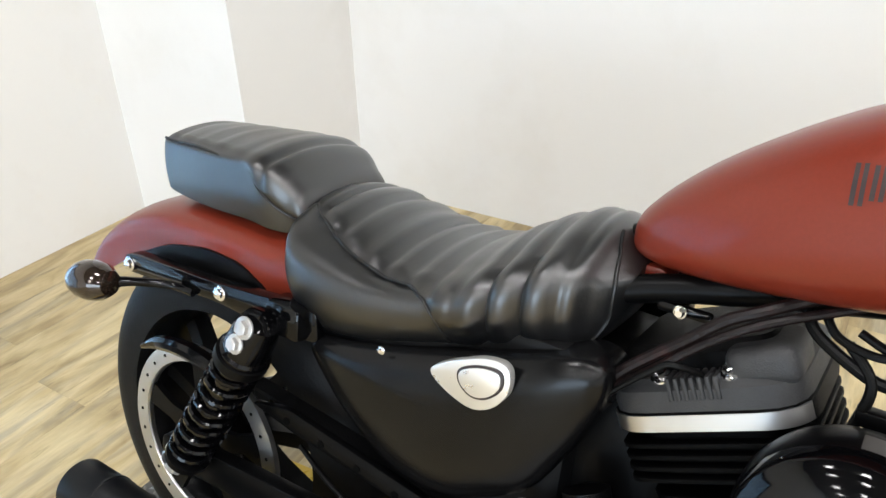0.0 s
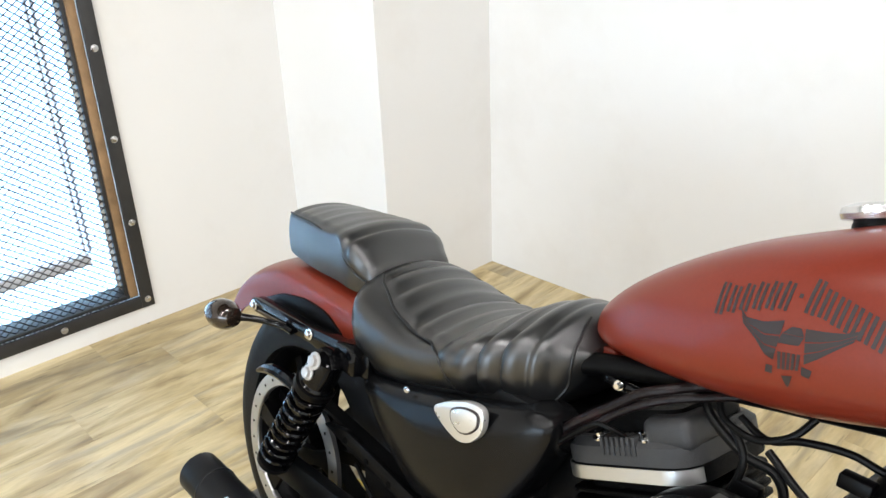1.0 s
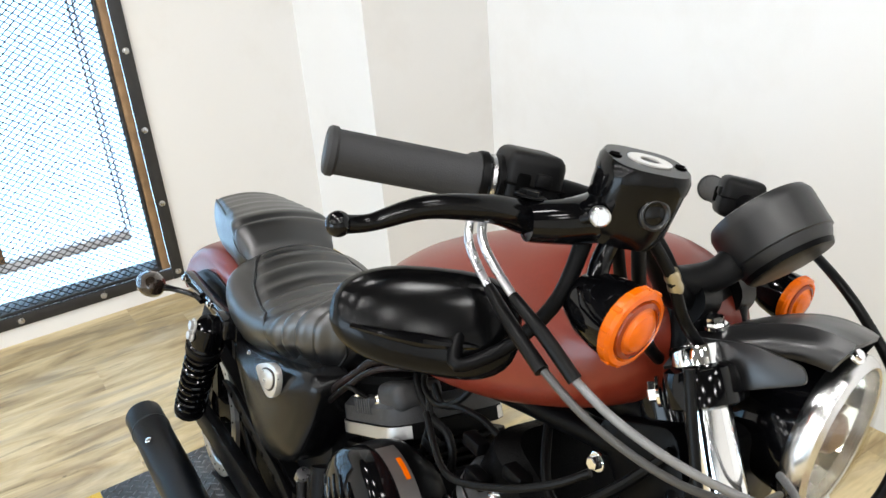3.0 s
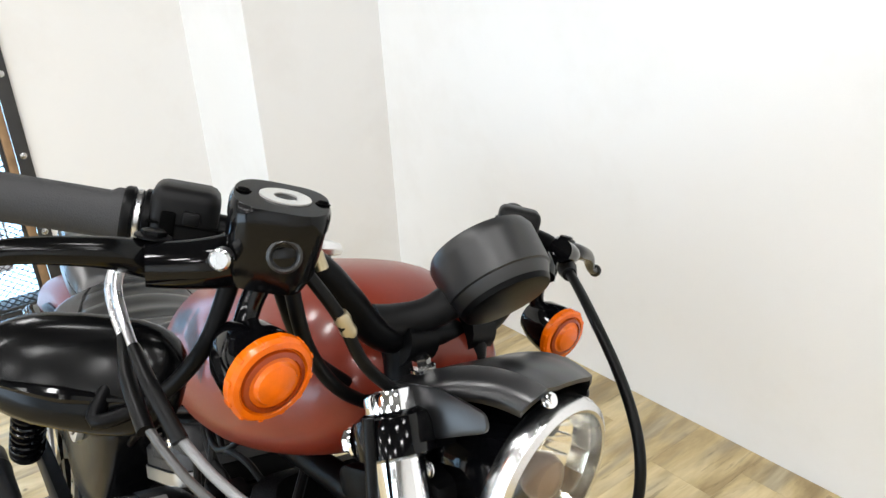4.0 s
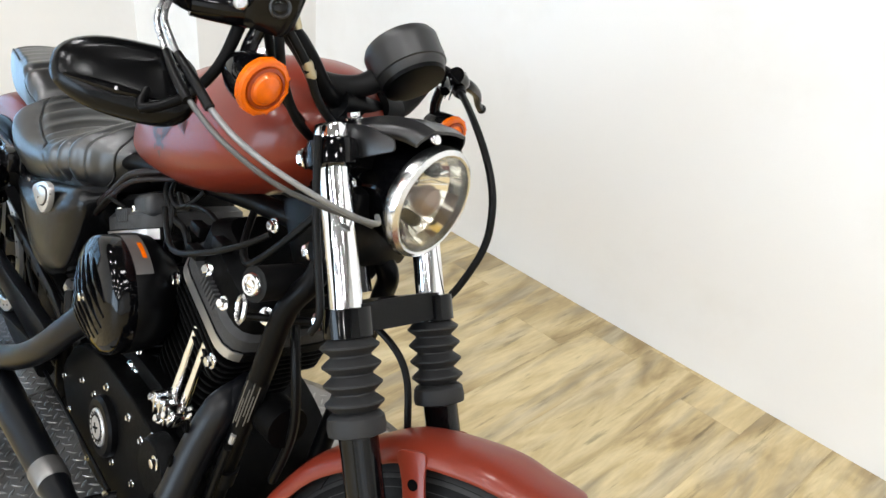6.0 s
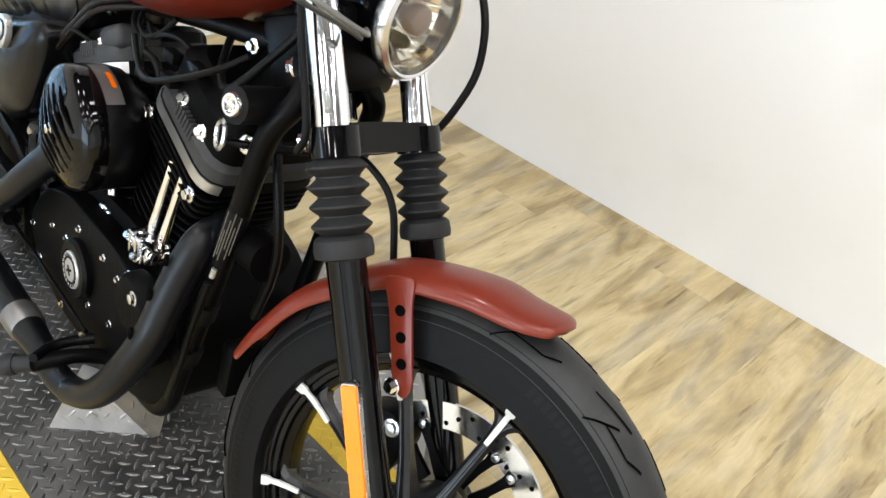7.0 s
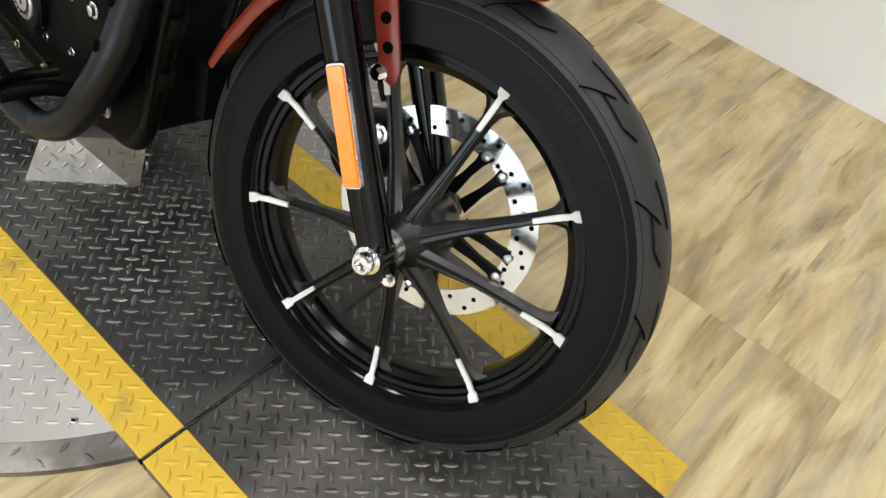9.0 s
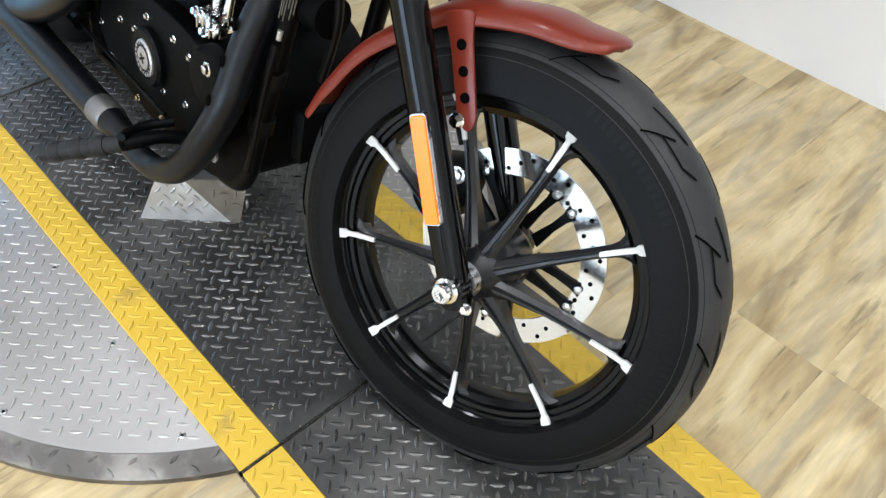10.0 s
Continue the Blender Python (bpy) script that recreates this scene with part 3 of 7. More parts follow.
def turntable():
    c = PLAT @ Vector((-0.71, 0.0, 0))
    root = empty("turntable_disc", "round bare aluminium tread-plate turntable on the floor", "turntable", Matrix.Translation(c) @ pose(0, 0, 0, 0, 0, 0.7))
    b = bmesh.new()
    lathe(b, [(0.0005, 0.028), (0.592, 0.028), (0.592, 0.0325), (0.590, 0.0335), (0.0005, 0.0335)], Matrix(), 96, caps=False)
    part("disc_plate", b, M_TURN, root, "bare aluminium tread plate")
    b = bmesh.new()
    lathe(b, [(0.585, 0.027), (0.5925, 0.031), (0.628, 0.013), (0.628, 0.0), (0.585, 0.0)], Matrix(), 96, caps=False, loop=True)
    part("bevelled_rim", b, M_RIM, root, "dark mottled bevelled tread-plate rim", angle=25)
    b = bmesh.new()
    p = 0.0330
    for i in range(-35, 36):
        for j in range(-35, 36):
            x, y = i * p / 2, j * p / 2
            if (i + j) % 2 or math.hypot(x, y) > 0.575 or abs(y) < 0.27:
                continue
            lug(b, x, y, 0.0335, radians(45 if i % 2 else -45), 0.0115, 0.0024, 0.0013)
    tagged(part("lug_relief", b, M_TLUG, root, smooth=False), kind="stuff")
    b = bmesh.new()
    for i in range(60):
        a = math.radians(6 * i)
        for k, rr in enumerate((0.602, 0.618)):
            aa = a + k * math.radians(3)
            z = 0.031 - (rr - 0.5925) * 0.507
            lug(b, 0, 0, 0, 0.8 if k else -0.8, 0.010, 0.003, 0.0014, m=Matrix.Rotation(aa, 4, "Z") @ Matrix.Translation((rr, 0, z)) @ Matrix.Rotation(0.47, 4, "Y"))
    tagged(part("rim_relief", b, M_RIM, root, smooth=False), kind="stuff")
    # countersunk screws along the platform's edges and round the rim
    for x, y in ((-0.008, -0.318), (0.225, -0.321), (0.463, -0.324), (0.236, -0.513), (-0.241, -0.316), (-0.470, -0.313), (-0.02, -0.545), (-0.26, -0.50), (-0.2, 0.34), (0.1, 0.34), (0.4, 0.34)):
        m = Matrix.Translation((x, y, 0.0336))
        sc = part("screw", lathe(bmesh.new(), [(0.0062, 0.0), (0.0056, 0.0011), (0.0050, 0.0013), (0.0046, 0.0007), (0.001, 0.0010)], m, 20), M_STEEL, root)
        part("screw_socket", lathe(bmesh.new(), [(0.0030, 0.0008), (0.0028, 0.0014), (0.0005, 0.0014)], m, 6), M_HOLE, sc)
    return root


def jack_block():
    """A folded tread-plate stand under the frame."""
    q = [Vector(v) for v in ((-0.724, -0.136, DECK), (-0.600, -0.003, DECK), (-0.588, 0.010, DECK), (-0.795, -0.065, DECK))]
    top = [Vector(v) for v in ((-0.711, -0.088, 0.128), (-0.678, -0.048, 0.128), (-0.599, 0.047, 0.122), (-0.755, -0.045, 0.128))]
    root = empty("support_block", "bare aluminium tread-plate wedge block standing under the frame", "block")
    bm = bmesh.new()
    v = [bm.verts.new(p) for p in q + top]
    for f in ((0, 1, 5, 4), (1, 2, 6, 5), (2, 3, 7, 6), (3, 0, 4, 7), (4, 5, 6, 7), (3, 2, 1, 0)):
        bm.faces.new([v[i] for i in f])
    bmesh.ops.bevel(bm, geom=bm.edges[:], offset=0.002, segments=2, affect="EDGES")
    part("folded_body", bm, M_BLOCK, root, smooth=False)
    # thin overlay on the far flank: its stains and shade put into a darker colour
    A, B, C, D = top[1], q[1], q[2], top[2]
    n = (B - A).cross(D - A).normalized()
    bm = bmesh.new()
    v = [bm.verts.new(p + n * k) for k in (0.0004, 0.0024) for p in (A, B, C, D)]
    for f in ((3, 2, 1, 0), (4, 5, 6, 7), (0, 1, 5, 4), (1, 2, 6, 5), (2, 3, 7, 6), (3, 0, 4, 7)):
        bm.faces.new([v[i] for i in f])
    part("shaded_flank", bm, M_BLOCKD, root, "stained brown tread plate, darkened for the flank's shade", smooth=False)
    for A, B, C, D, lift, mat in ((q[0], q[1], top[1], top[0], 0.0, M_BLOCK), (top[1], q[1], q[2], top[2], 0.0024, M_BLOCKD)):
        ux = (B - A).normalized()
        n = ux.cross(D - A).normalized()
        uy = n.cross(ux)
        m = Matrix((ux, uy, n)).transposed().to_4x4()
        m.translation = A + n * lift
        lm = bmesh.new()
        L, Hh = (B - A).length, (D - A).dot(uy)
        p = 0.0150
        for i in range(-2, int(L / p) + 8):
            for j in range(1, int(Hh / p) + 2):
                if (i + j) % 2:
                    continue
                x, y = i * p, j * p - 0.008
                k = y / Hh
                lo, hi = (D - A).dot(ux) * k, L + (C - B).dot(ux) * k
                if lo + 0.010 < x < hi - 0.010 and 0.008 < y < Hh - 0.006:
                    lug(lm, x, y, 0, radians(45 if i % 2 else -45), 0.0105, 0.0028, 0.0016, m=m)
        tagged(part("lug_relief", lm, mat, root, smooth=False), kind="stuff")
    return root


def floor():
    root = tagged(new("floor"), "pale brown wood-look vinyl plank floor", "floor", kind="structure")
    part("underlay", box(-3.0, 3.6, -4.5, 1.5, -0.06, -0.0045), M_SUB, root)
    part("far_planking", box(-3.0, 3.6, -9.5, -4.502, -0.06, 0.0), M_FLOOR, root)
    w, ln = 0.182, 1.22
    meshes = {}
    rnd = random.Random(4)
    x = -2.9
    row = 0
    while x < 3.6:
        y = -4.5 - rnd.random() * ln
        while y < 1.5:
            y0, y1 = max(y, -4.5), min(y + ln, 1.50)
            if y1 - y0 > 0.004:
                k = round(y1 - y0, 2)
                if k not in meshes:
                    b = box(0.00015, w - 0.00015, 0.00015, k - 0.00015, -0.004, 0.0, 0.00015, 1)
                    me = bpy.data.meshes.new("plank")
                    b.to_mesh(me)
                    b.free()
                    me.materials.append(M_FLOOR)
                    meshes[k] = me
                ob = new("plank", meshes[k])
                ob.location = (x, y0, 0)
                ob.parent = root
            y += ln
        x += w
        row += 1
    return root


# ---------------- motorcycle ----------------
# Bike axes: x ahead, y to its left, z up; the front axle stands at x = 0 when the bars are straight.
BIKE = Matrix.Translation((-0.002, -0.006, 0.036)) @ pose(0, 0, 0, 0, 0, -3.07) @ pose(0, 0, 0, -11.86, 0, 0)
HEAD = Vector((0.117, 0, 0))
HEAD_AXIS = Vector((-0.5, 0, 0.866))
STEER = Matrix.Translation(HEAD) @ Matrix.Rotation(radians(16.9), 4, HEAD_AXIS) @ Matrix.Translation(-HEAD)
bike = empty("motorcycle", "matte rust-red cruiser motorcycle with black engine leaning on its side stand", "motorcycle", BIKE)


def ring_surface(bm, c, profile, seg=96):
    """A body of revolution about the y axis through c: profile of (radius, y), closed."""
    m = Matrix.Translation(c) @ Matrix.Rotation(radians(-90), 4, "X")
    return lathe(bm, profile, m, seg, caps=False, loop=True)


def tyre_profile(R, r_in, half, crown=0.5):
    out = []
    for i in range(25):
        a = math.pi * i / 24
        y = -half * math.cos(a)
        k = math.sin(a) ** crown
        out.append((r_in + (R - r_in) * k, y))
    out += [(r_in - 0.004, half * 0.8), (r_in - 0.004, -half * 0.8)]
    return out


from mathutils.bvhtree import BVHTree

TANK = [  # x, half width, z low, z top, z of the widest line
    (-0.944, 0.012, 0.748, 0.774, 0.760), (-0.933, 0.036, 0.740, 0.793, 0.764), (-0.901, 0.060, 0.736, 0.828, 0.772),
    (-0.848, 0.083, 0.738, 0.870, 0.786), (-0.765, 0.106, 0.746, 0.920, 0.812), (-0.655, 0.124, 0.764, 0.967, 0.850),
    (-0.560, 0.130, 0.794, 0.999, 0.872), (-0.480, 0.127, 0.829, 1.020, 0.893), (-0.425, 0.115, 0.857, 1.017, 0.912),
    (-0.388, 0.092, 0.886, 0.994, 0.930), (-0.370, 0.060, 0.907, 0.968, 0.934), (-0.364, 0.020, 0.920, 0.941, 0.931)]


def tank():
    rings = []
    for x, w, lo, hi, mid in TANK:
        ring = []
        for k in range(48):
            a = 2 * math.pi * k / 48
            c, s = math.cos(a), math.sin(a)
            y = w * math.copysign(abs(c) ** 0.82, c)
            z = mid + (hi - mid) * abs(s) ** 0.92 if s > 0 else mid - (mid - lo) * abs(s) ** 0.72
            ring.append((x, y, z))
        rings.append(ring)
    cols = [spline([r[k] for r in rings], 4) for k in range(48)]
    rings = [[cols[k][i] for k in range(48)] for i in range(len(cols[0]))]
    body = loft(bmesh.new(), rings)
    bmesh.ops.recalc_face_normals(body, faces=body.faces)
    tree = BVHTree.FromBMesh(body)
    t = part("fuel_tank", body, M_RED, bike, "matte rust-red peanut fuel tank with faded black print", angle=70)
    # filler cap
    m = basis((-0.660, 0.03, 0.965), (-0.30, 0.1, 1))
    cap = part("filler_cap", lathe(bmesh.new(), [(0.020, -0.012), (0.020, 0.004), (0.034, 0.006), (0.036, 0.012), (0.033, 0.019), (0.022, 0.023), (0.001, 0.0245)], m, 40), M_RING, t, "domed satin metal filler cap")
    part("cap_collar", lathe(bmesh.new(), [(0.024, -0.008), (0.024, -0.001), (0.022, 0.0045), (0.018, 0.0045)], m, 40), M_PLASTIC, cap)

    # arched lettering as plain bars, and a plain winged shape under it
    def patch(bm, quad, lift=0.0007):
        # laid on the near flank in small cells
        n = 5
        if len(quad) == 3:
            quad = (*quad, quad[2])
        P = [Vector(q) for q in quad]
        g = []
        for i in range(n + 1):
            a, b = P[0].lerp(P[1], i / n), P[3].lerp(P[2], i / n)
            g.append([])
            for j in range(n + 1):
                q = a.lerp(b, j / n)
                hit = tree.ray_cast(Vector((q.x, -1, q.y)), Vector((0, 1, 0)))[0]
                g[-1].append(bm.verts.new((q.x, (hit.y if hit else 0) - lift, q.y)))
        for i in range(n):
            for j in range(n):
                bm.faces.new((g[i][j], g[i + 1][j], g[i + 1][j + 1], g[i][j + 1]))

    for k in range(14):
        u = k / 13
        x = -0.742 + 0.172 * u
        base = 0.857 + 0.036 * math.sin(min(1, u / 0.62) * math.pi / 2) - (0.012 * max(0, u - 0.62) / 0.38)
        hgt = 0.0265 if k not in (0, 7, 13) else 0.032
        slope = 0.20 - 0.42 * u
        if k == 6:
            q = ((x - 0.002, base + 0.013), (x + 0.002, base + 0.013), (x + 0.002, base + 0.017), (x - 0.002, base + 0.017))
            bm = bmesh.new()
            patch(bm, q)
            part("print_bar", bm, M_PRINT, t, smooth=False)
            continue
        bm = bmesh.new()
        dx = -slope * hgt * 0.55
        for a, b in ((-0.0052, -0.0014), (0.0012, 0.0048)):
            patch(bm, ((x + a, base + slope * a), (x + b, base + slope * b), (x + b + dx, base + hgt + slope * b), (x + a + dx, base + hgt + slope * a)))
        part("print_bar", bm, M_PRINT, t, smooth=False)
    # spread-winged emblem as a plain silhouette
    wings = (((-0.718, 0.873, -0.711, 0.860), (-0.709, 0.867, -0.695, 0.852), (-0.689, 0.870, -0.680, 0.840), (-0.669, 0.879, -0.670, 0.838)),
             ((-0.647, 0.879, -0.640, 0.846), (-0.629, 0.883, -0.630, 0.855), (-0.612, 0.888, -0.617, 0.869), (-0.600, 0.895, -0.603, 0.883)))
    for wing in wings:
        bm = bmesh.new()
        for p, q in zip(wing, wing[1:]):
            # three feather rows with thin gaps
            for f0, f1 in ((0.0, 0.36), (0.40, 0.68), (0.72, 1.0)):
                def at(r, f):
                    return (r[0] + (r[2] - r[0]) * f, r[1] + (r[3] - r[1]) * f)
                patch(bm, (at(p, f1), at(q, f1), at(q, f0), at(p, f0)))
        part("print_wing", bm, M_PRINT, t, smooth=False)
    bm = bmesh.new()
    patch(bm, ((-0.668, 0.867), (-0.646, 0.871), (-0.651, 0.878), (-0.660, 0.876)))
    patch(bm, ((-0.670, 0.856), (-0.649, 0.861), (-0.646, 0.8705), (-0.668, 0.8665)))
    part("print_body", bm, M_PRINT, t, smooth=False)
    bm = bmesh.new()
    for k in range(5):
        u0, u1 = k / 5 + 0.02, (k + 1) / 5 - 0.04
        patch(bm, ((-0.664 + 0.021 * u0, 0.831 + 0.007 * u0), (-0.664 + 0.021 * u1, 0.831 + 0.007 * u1), (-0.668 + 0.024 * u1, 0.848 + 0.006 * u1), (-0.668 + 0.024 * u0, 0.848 + 0.006 * u0)))
    part("print_shield", bm, M_PRINT, t, smooth=False)
    bm = bmesh.new()
    patch(bm, ((-0.652, 0.817), (-0.650, 0.817), (-0.648, 0.830), (-0.659, 0.826)))
    patch(bm, ((-0.675, 0.823), (-0.668, 0.824), (-0.669, 0.832), (-0.676, 0.831)))
    patch(bm, ((-0.640, 0.835), (-0.632, 0.834), (-0.631, 0.843), (-0.642, 0.843)))
    part("print_tail", bm, M_PRINT, t, smooth=False)
    return t


def sheet(name, secs, mat, label, ribs=None, low_in=0.86, n=64, fine=6, edge=(0.24, 0.42)):
    """An upholstered body: sections of (x, half width, crown height, edge height); ribs gives a relief height for (x, u)."""
    S = [spline([(s[0], s[i], 0) for s in secs], fine) for i in (1, 2, 3)]
    rings = []
    d1, d2 = edge
    for j in range(len(S[0])):
        x, w, top, low = S[0][j].x, S[0][j].y, S[1][j].y, S[2][j].y
        ring = []
        for k in range(n + 1):
            u = -1 + 2 * k / n
            a = abs(u)
            if a < 0.5:
                y, z = w * 0.82 * (a / 0.5), top - (top - low) * d1 * (a / 0.5) ** 2
                ny, nz = 0.5 * a, 1.0
            elif a < 0.68:
                t = (a - 0.5) / 0.18
                y = w * (0.82 + 0.17 * math.sin(t * math.pi / 2))
                z = top - (top - low) * (d1 + (d2 - d1) * (0.44 * (1 - math.cos(t * math.pi / 2)) + 0.56 * t))
                ny, nz = 0.25 + 0.75 * t, 1 - t
            else:
                t = (a - 0.68) / 0.32
                y = w * (0.99 + 0.03 * math.sin(t * math.pi) - (1 - low_in) * t ** 1.6)
                z = top - (top - low) * (d2 + (1 - d2) * t)
                ny, nz = 1.0, 0.0
            h = ribs(x, a) if ribs else 0.0
            ring.append((x, math.copysign(y + ny * h, u), z + nz * h))
        # closing under the body
        ring.append((x, w * low_in * 0.4, low - 0.004))
        ring.append((x, -w * low_in * 0.4, low - 0.004))
        rings.append(ring)
    return part(name, loft(bmesh.new(), rings), mat, bike, label, angle=60)


SEAT = [(-1.352, 0.086, 0.706, 0.664), (-1.345, 0.118, 0.719, 0.618), (-1.318, 0.147, 0.716, 0.584), (-1.254, 0.153, 0.703, 0.575), (-1.185, 0.150, 0.690, 0.587),
        (-1.109, 0.143, 0.699, 0.609), (-1.045, 0.133, 0.738, 0.624), (-0.995, 0.121, 0.762, 0.636), (-0.962, 0.107, 0.769, 0.641), (-0.942, 0.090, 0.761, 0.654), (-0.918, 0.061, 0.744, 0.698)]
PILLION = [(-1.654, 0.056, 0.730, 0.675), (-1.644, 0.074, 0.746, 0.664), (-1.619, 0.080, 0.749, 0.657), (-1.539, 0.092, 0.755, 0.657), (-1.450, 0.099, 0.761, 0.661),
           (-1.416, 0.100, 0.758, 0.659), (-1.392, 0.095, 0.748, 0.658), (-1.374, 0.088, 0.732, 0.659), (-1.357, 0.084, 0.714, 0.663), (-1.346, 0.077, 0.693, 0.669), (-1.344, 0.060, 0.680, 0.675)]
SEAM = [(-1.352, 0.34), (-1.309, 0.375), (-1.265, 0.438), (-1.232, 0.468), (-1.185, 0.50), (-1.147, 0.535), (-1.121, 0.625), (-1.103, 0.77), (-1.090, 0.97), (-1.080, 1.04)]


def seam_at(x):
    """How far down the flank the sewn panel reaches at x."""
    for (x0, a0), (x1, a1) in zip(SEAM, SEAM[1:]):
        if x <= x1:
            return a0 + (a1 - a0) * max(0.0, (x - x0) / (x1 - x0))
    return SEAM[-1][1]


def groove(x, lines, depth, width):
    d = min(abs(x - c) for c in lines)
    # rounded rolls between sharp stitched valleys
    t = min(1.0, d / (2.2 * width))
    return depth * (1 - (1 - t) ** 2.1)


def seat_ribs(x, a):
    """Pleats across the sitting panel; the side panel stays smooth towards the rear."""
    lines = (-1.318, -1.276, -1.236, -1.196, -1.157, -1.118, -1.080, -1.046, -1.011, -0.974)
    # the sewn panel runs lower on the flank towards the front
    edge = seam_at(x)
    soft = 0.05 + 0.17 * max(0.0, min(1.0, (x + 1.145) / 0.035))
    k = max(0.0, min(1.0, (edge - a) / soft)) * max(0, min(1, (-0.950 - x) / 0.02)) * max(0, min(1, (x + 1.340) / 0.02))
    seam = -0.0025 * math.exp(-(((a - edge) / 0.012) ** 2)) if edge < 0.60 else 0.0
    return k * groove(x, lines, 0.0075 + 0.0065 * max(0.0, min(1.0, (a - 0.42) / 0.2)), 0.0075) + seam


def pillion_dip(x):
    """How far the sewn panel reaches down the flank: towards the front it dips."""
    t = max(0.0, min(1.0, (x + 1.50) / 0.13))
    return t * t * (3 - 2 * t)


def pillion_ribs(x, a):
    lines = (-1.615, -1.575, -1.535, -1.495, -1.455, -1.413, -1.345)
    edge = 0.56 + 0.30 * pillion_dip(x)
    k = max(0.0, min(1.0, (edge - a) / 0.05)) * max(0, min(1, (-1.343 - x) / 0.006)) * max(0, min(1, (x + 1.645) / 0.02))
    return k * groove(x, lines, 0.0060, 0.0070)


def saddle():
    s = sheet("rider_seat", SEAT, M_LEATHER, "black leather solo seat with deep cross pleats", seat_ribs)
    # piping along the sewn panel and the front edge, on the near and the far side
    def flank(x, a, sgn, out=0.0015):
        for p, q in zip(SEAT, SEAT[1:]):
            if p[0] <= x <= q[0]:
                t = (x - p[0]) / (q[0] - p[0])
                w, top, low = (p[i] + (q[i] - p[i]) * t for i in (1, 2, 3))
        if a < 0.5:
            y, z = w * 0.82 * (a / 0.5), top - (top - low) * 0.24 * (a / 0.5) ** 2
        elif a < 0.68:
            t = (a - 0.5) / 0.18
            y = w * (0.82 + 0.17 * math.sin(t * math.pi / 2))
            z = top - (top - low) * (0.24 + 0.08 * (1 - math.cos(t * math.pi / 2)) + 0.10 * t)
        else:
            t = (a - 0.68) / 0.32
            y = w * (0.99 + 0.03 * math.sin(t * math.pi) - 0.14 * t ** 1.6)
            z = top - (top - low) * (0.42 + 0.58 * t)
        return (x, sgn * (y + out), z + (0.001 if a < 0.6 else 0))

    for sgn in (-1, 1):
        line = [flank(x, min(1.0, a), sgn) for x, a in [(x, seam_at(x)) for x in [-1.338 + 0.0062 * i for i in range(41)]]]
        part("piping", tube(bmesh.new(), line, 0.0022, 8, 2), M_PIPING, s)
        line = [flank(x, a, sgn, 0.002) for x, a in ((-0.947, 0.99), (-0.934, 0.93), (-0.932, 0.80), (-0.932, 0.66), (-0.936, 0.50), (-0.939, 0.40), (-0.945, 0.28), (-0.951, 0.16))]
        part("piping", tube(bmesh.new(), line, 0.0022, 8, 3), M_PIPING, s)
    p = sheet("pillion_seat", PILLION, M_LEATHER, "black leather pillion pad with pleated top", pillion_ribs, low_in=0.92, edge=(0.11, 0.22))
    for sgn in (-1, 1):
        line = []
        for x, w, top, low in PILLION[1:-1]:
            u = pillion_dip(x)
            line.append((x, sgn * (w * (0.93 + 0.06 * u) + 0.002), top - (top - low) * (0.145 + 0.50 * u)))
        part("piping", tube(bmesh.new(), line, 0.0022, 8, 4), M_PIPING, p)
    arc = [(-1.343 - 0.006 * u * u, 0.094 * u, 0.703 - 0.010 * u * u) for u in [-1.0 + 0.2 * i for i in range(11)]]
    part("piping", tube(bmesh.new(), arc, 0.002, 8, 2), M_PIPING, p)
    # bolt and pan under the seat
    part("seat_pan", prism(bmesh.new(), [(-1.29, 0.575), (-1.08, 0.600), (-0.97, 0.640), (-0.955, 0.655), (-1.0, 0.655), (-1.12, 0.63), (-1.3, 0.60)], -0.12, 0.12, 0.004), M_PLASTIC, bike)
    bolt(bike, (-1.164, -0.150, 0.590), (0, -1, 0), 0.0034, 0.004)


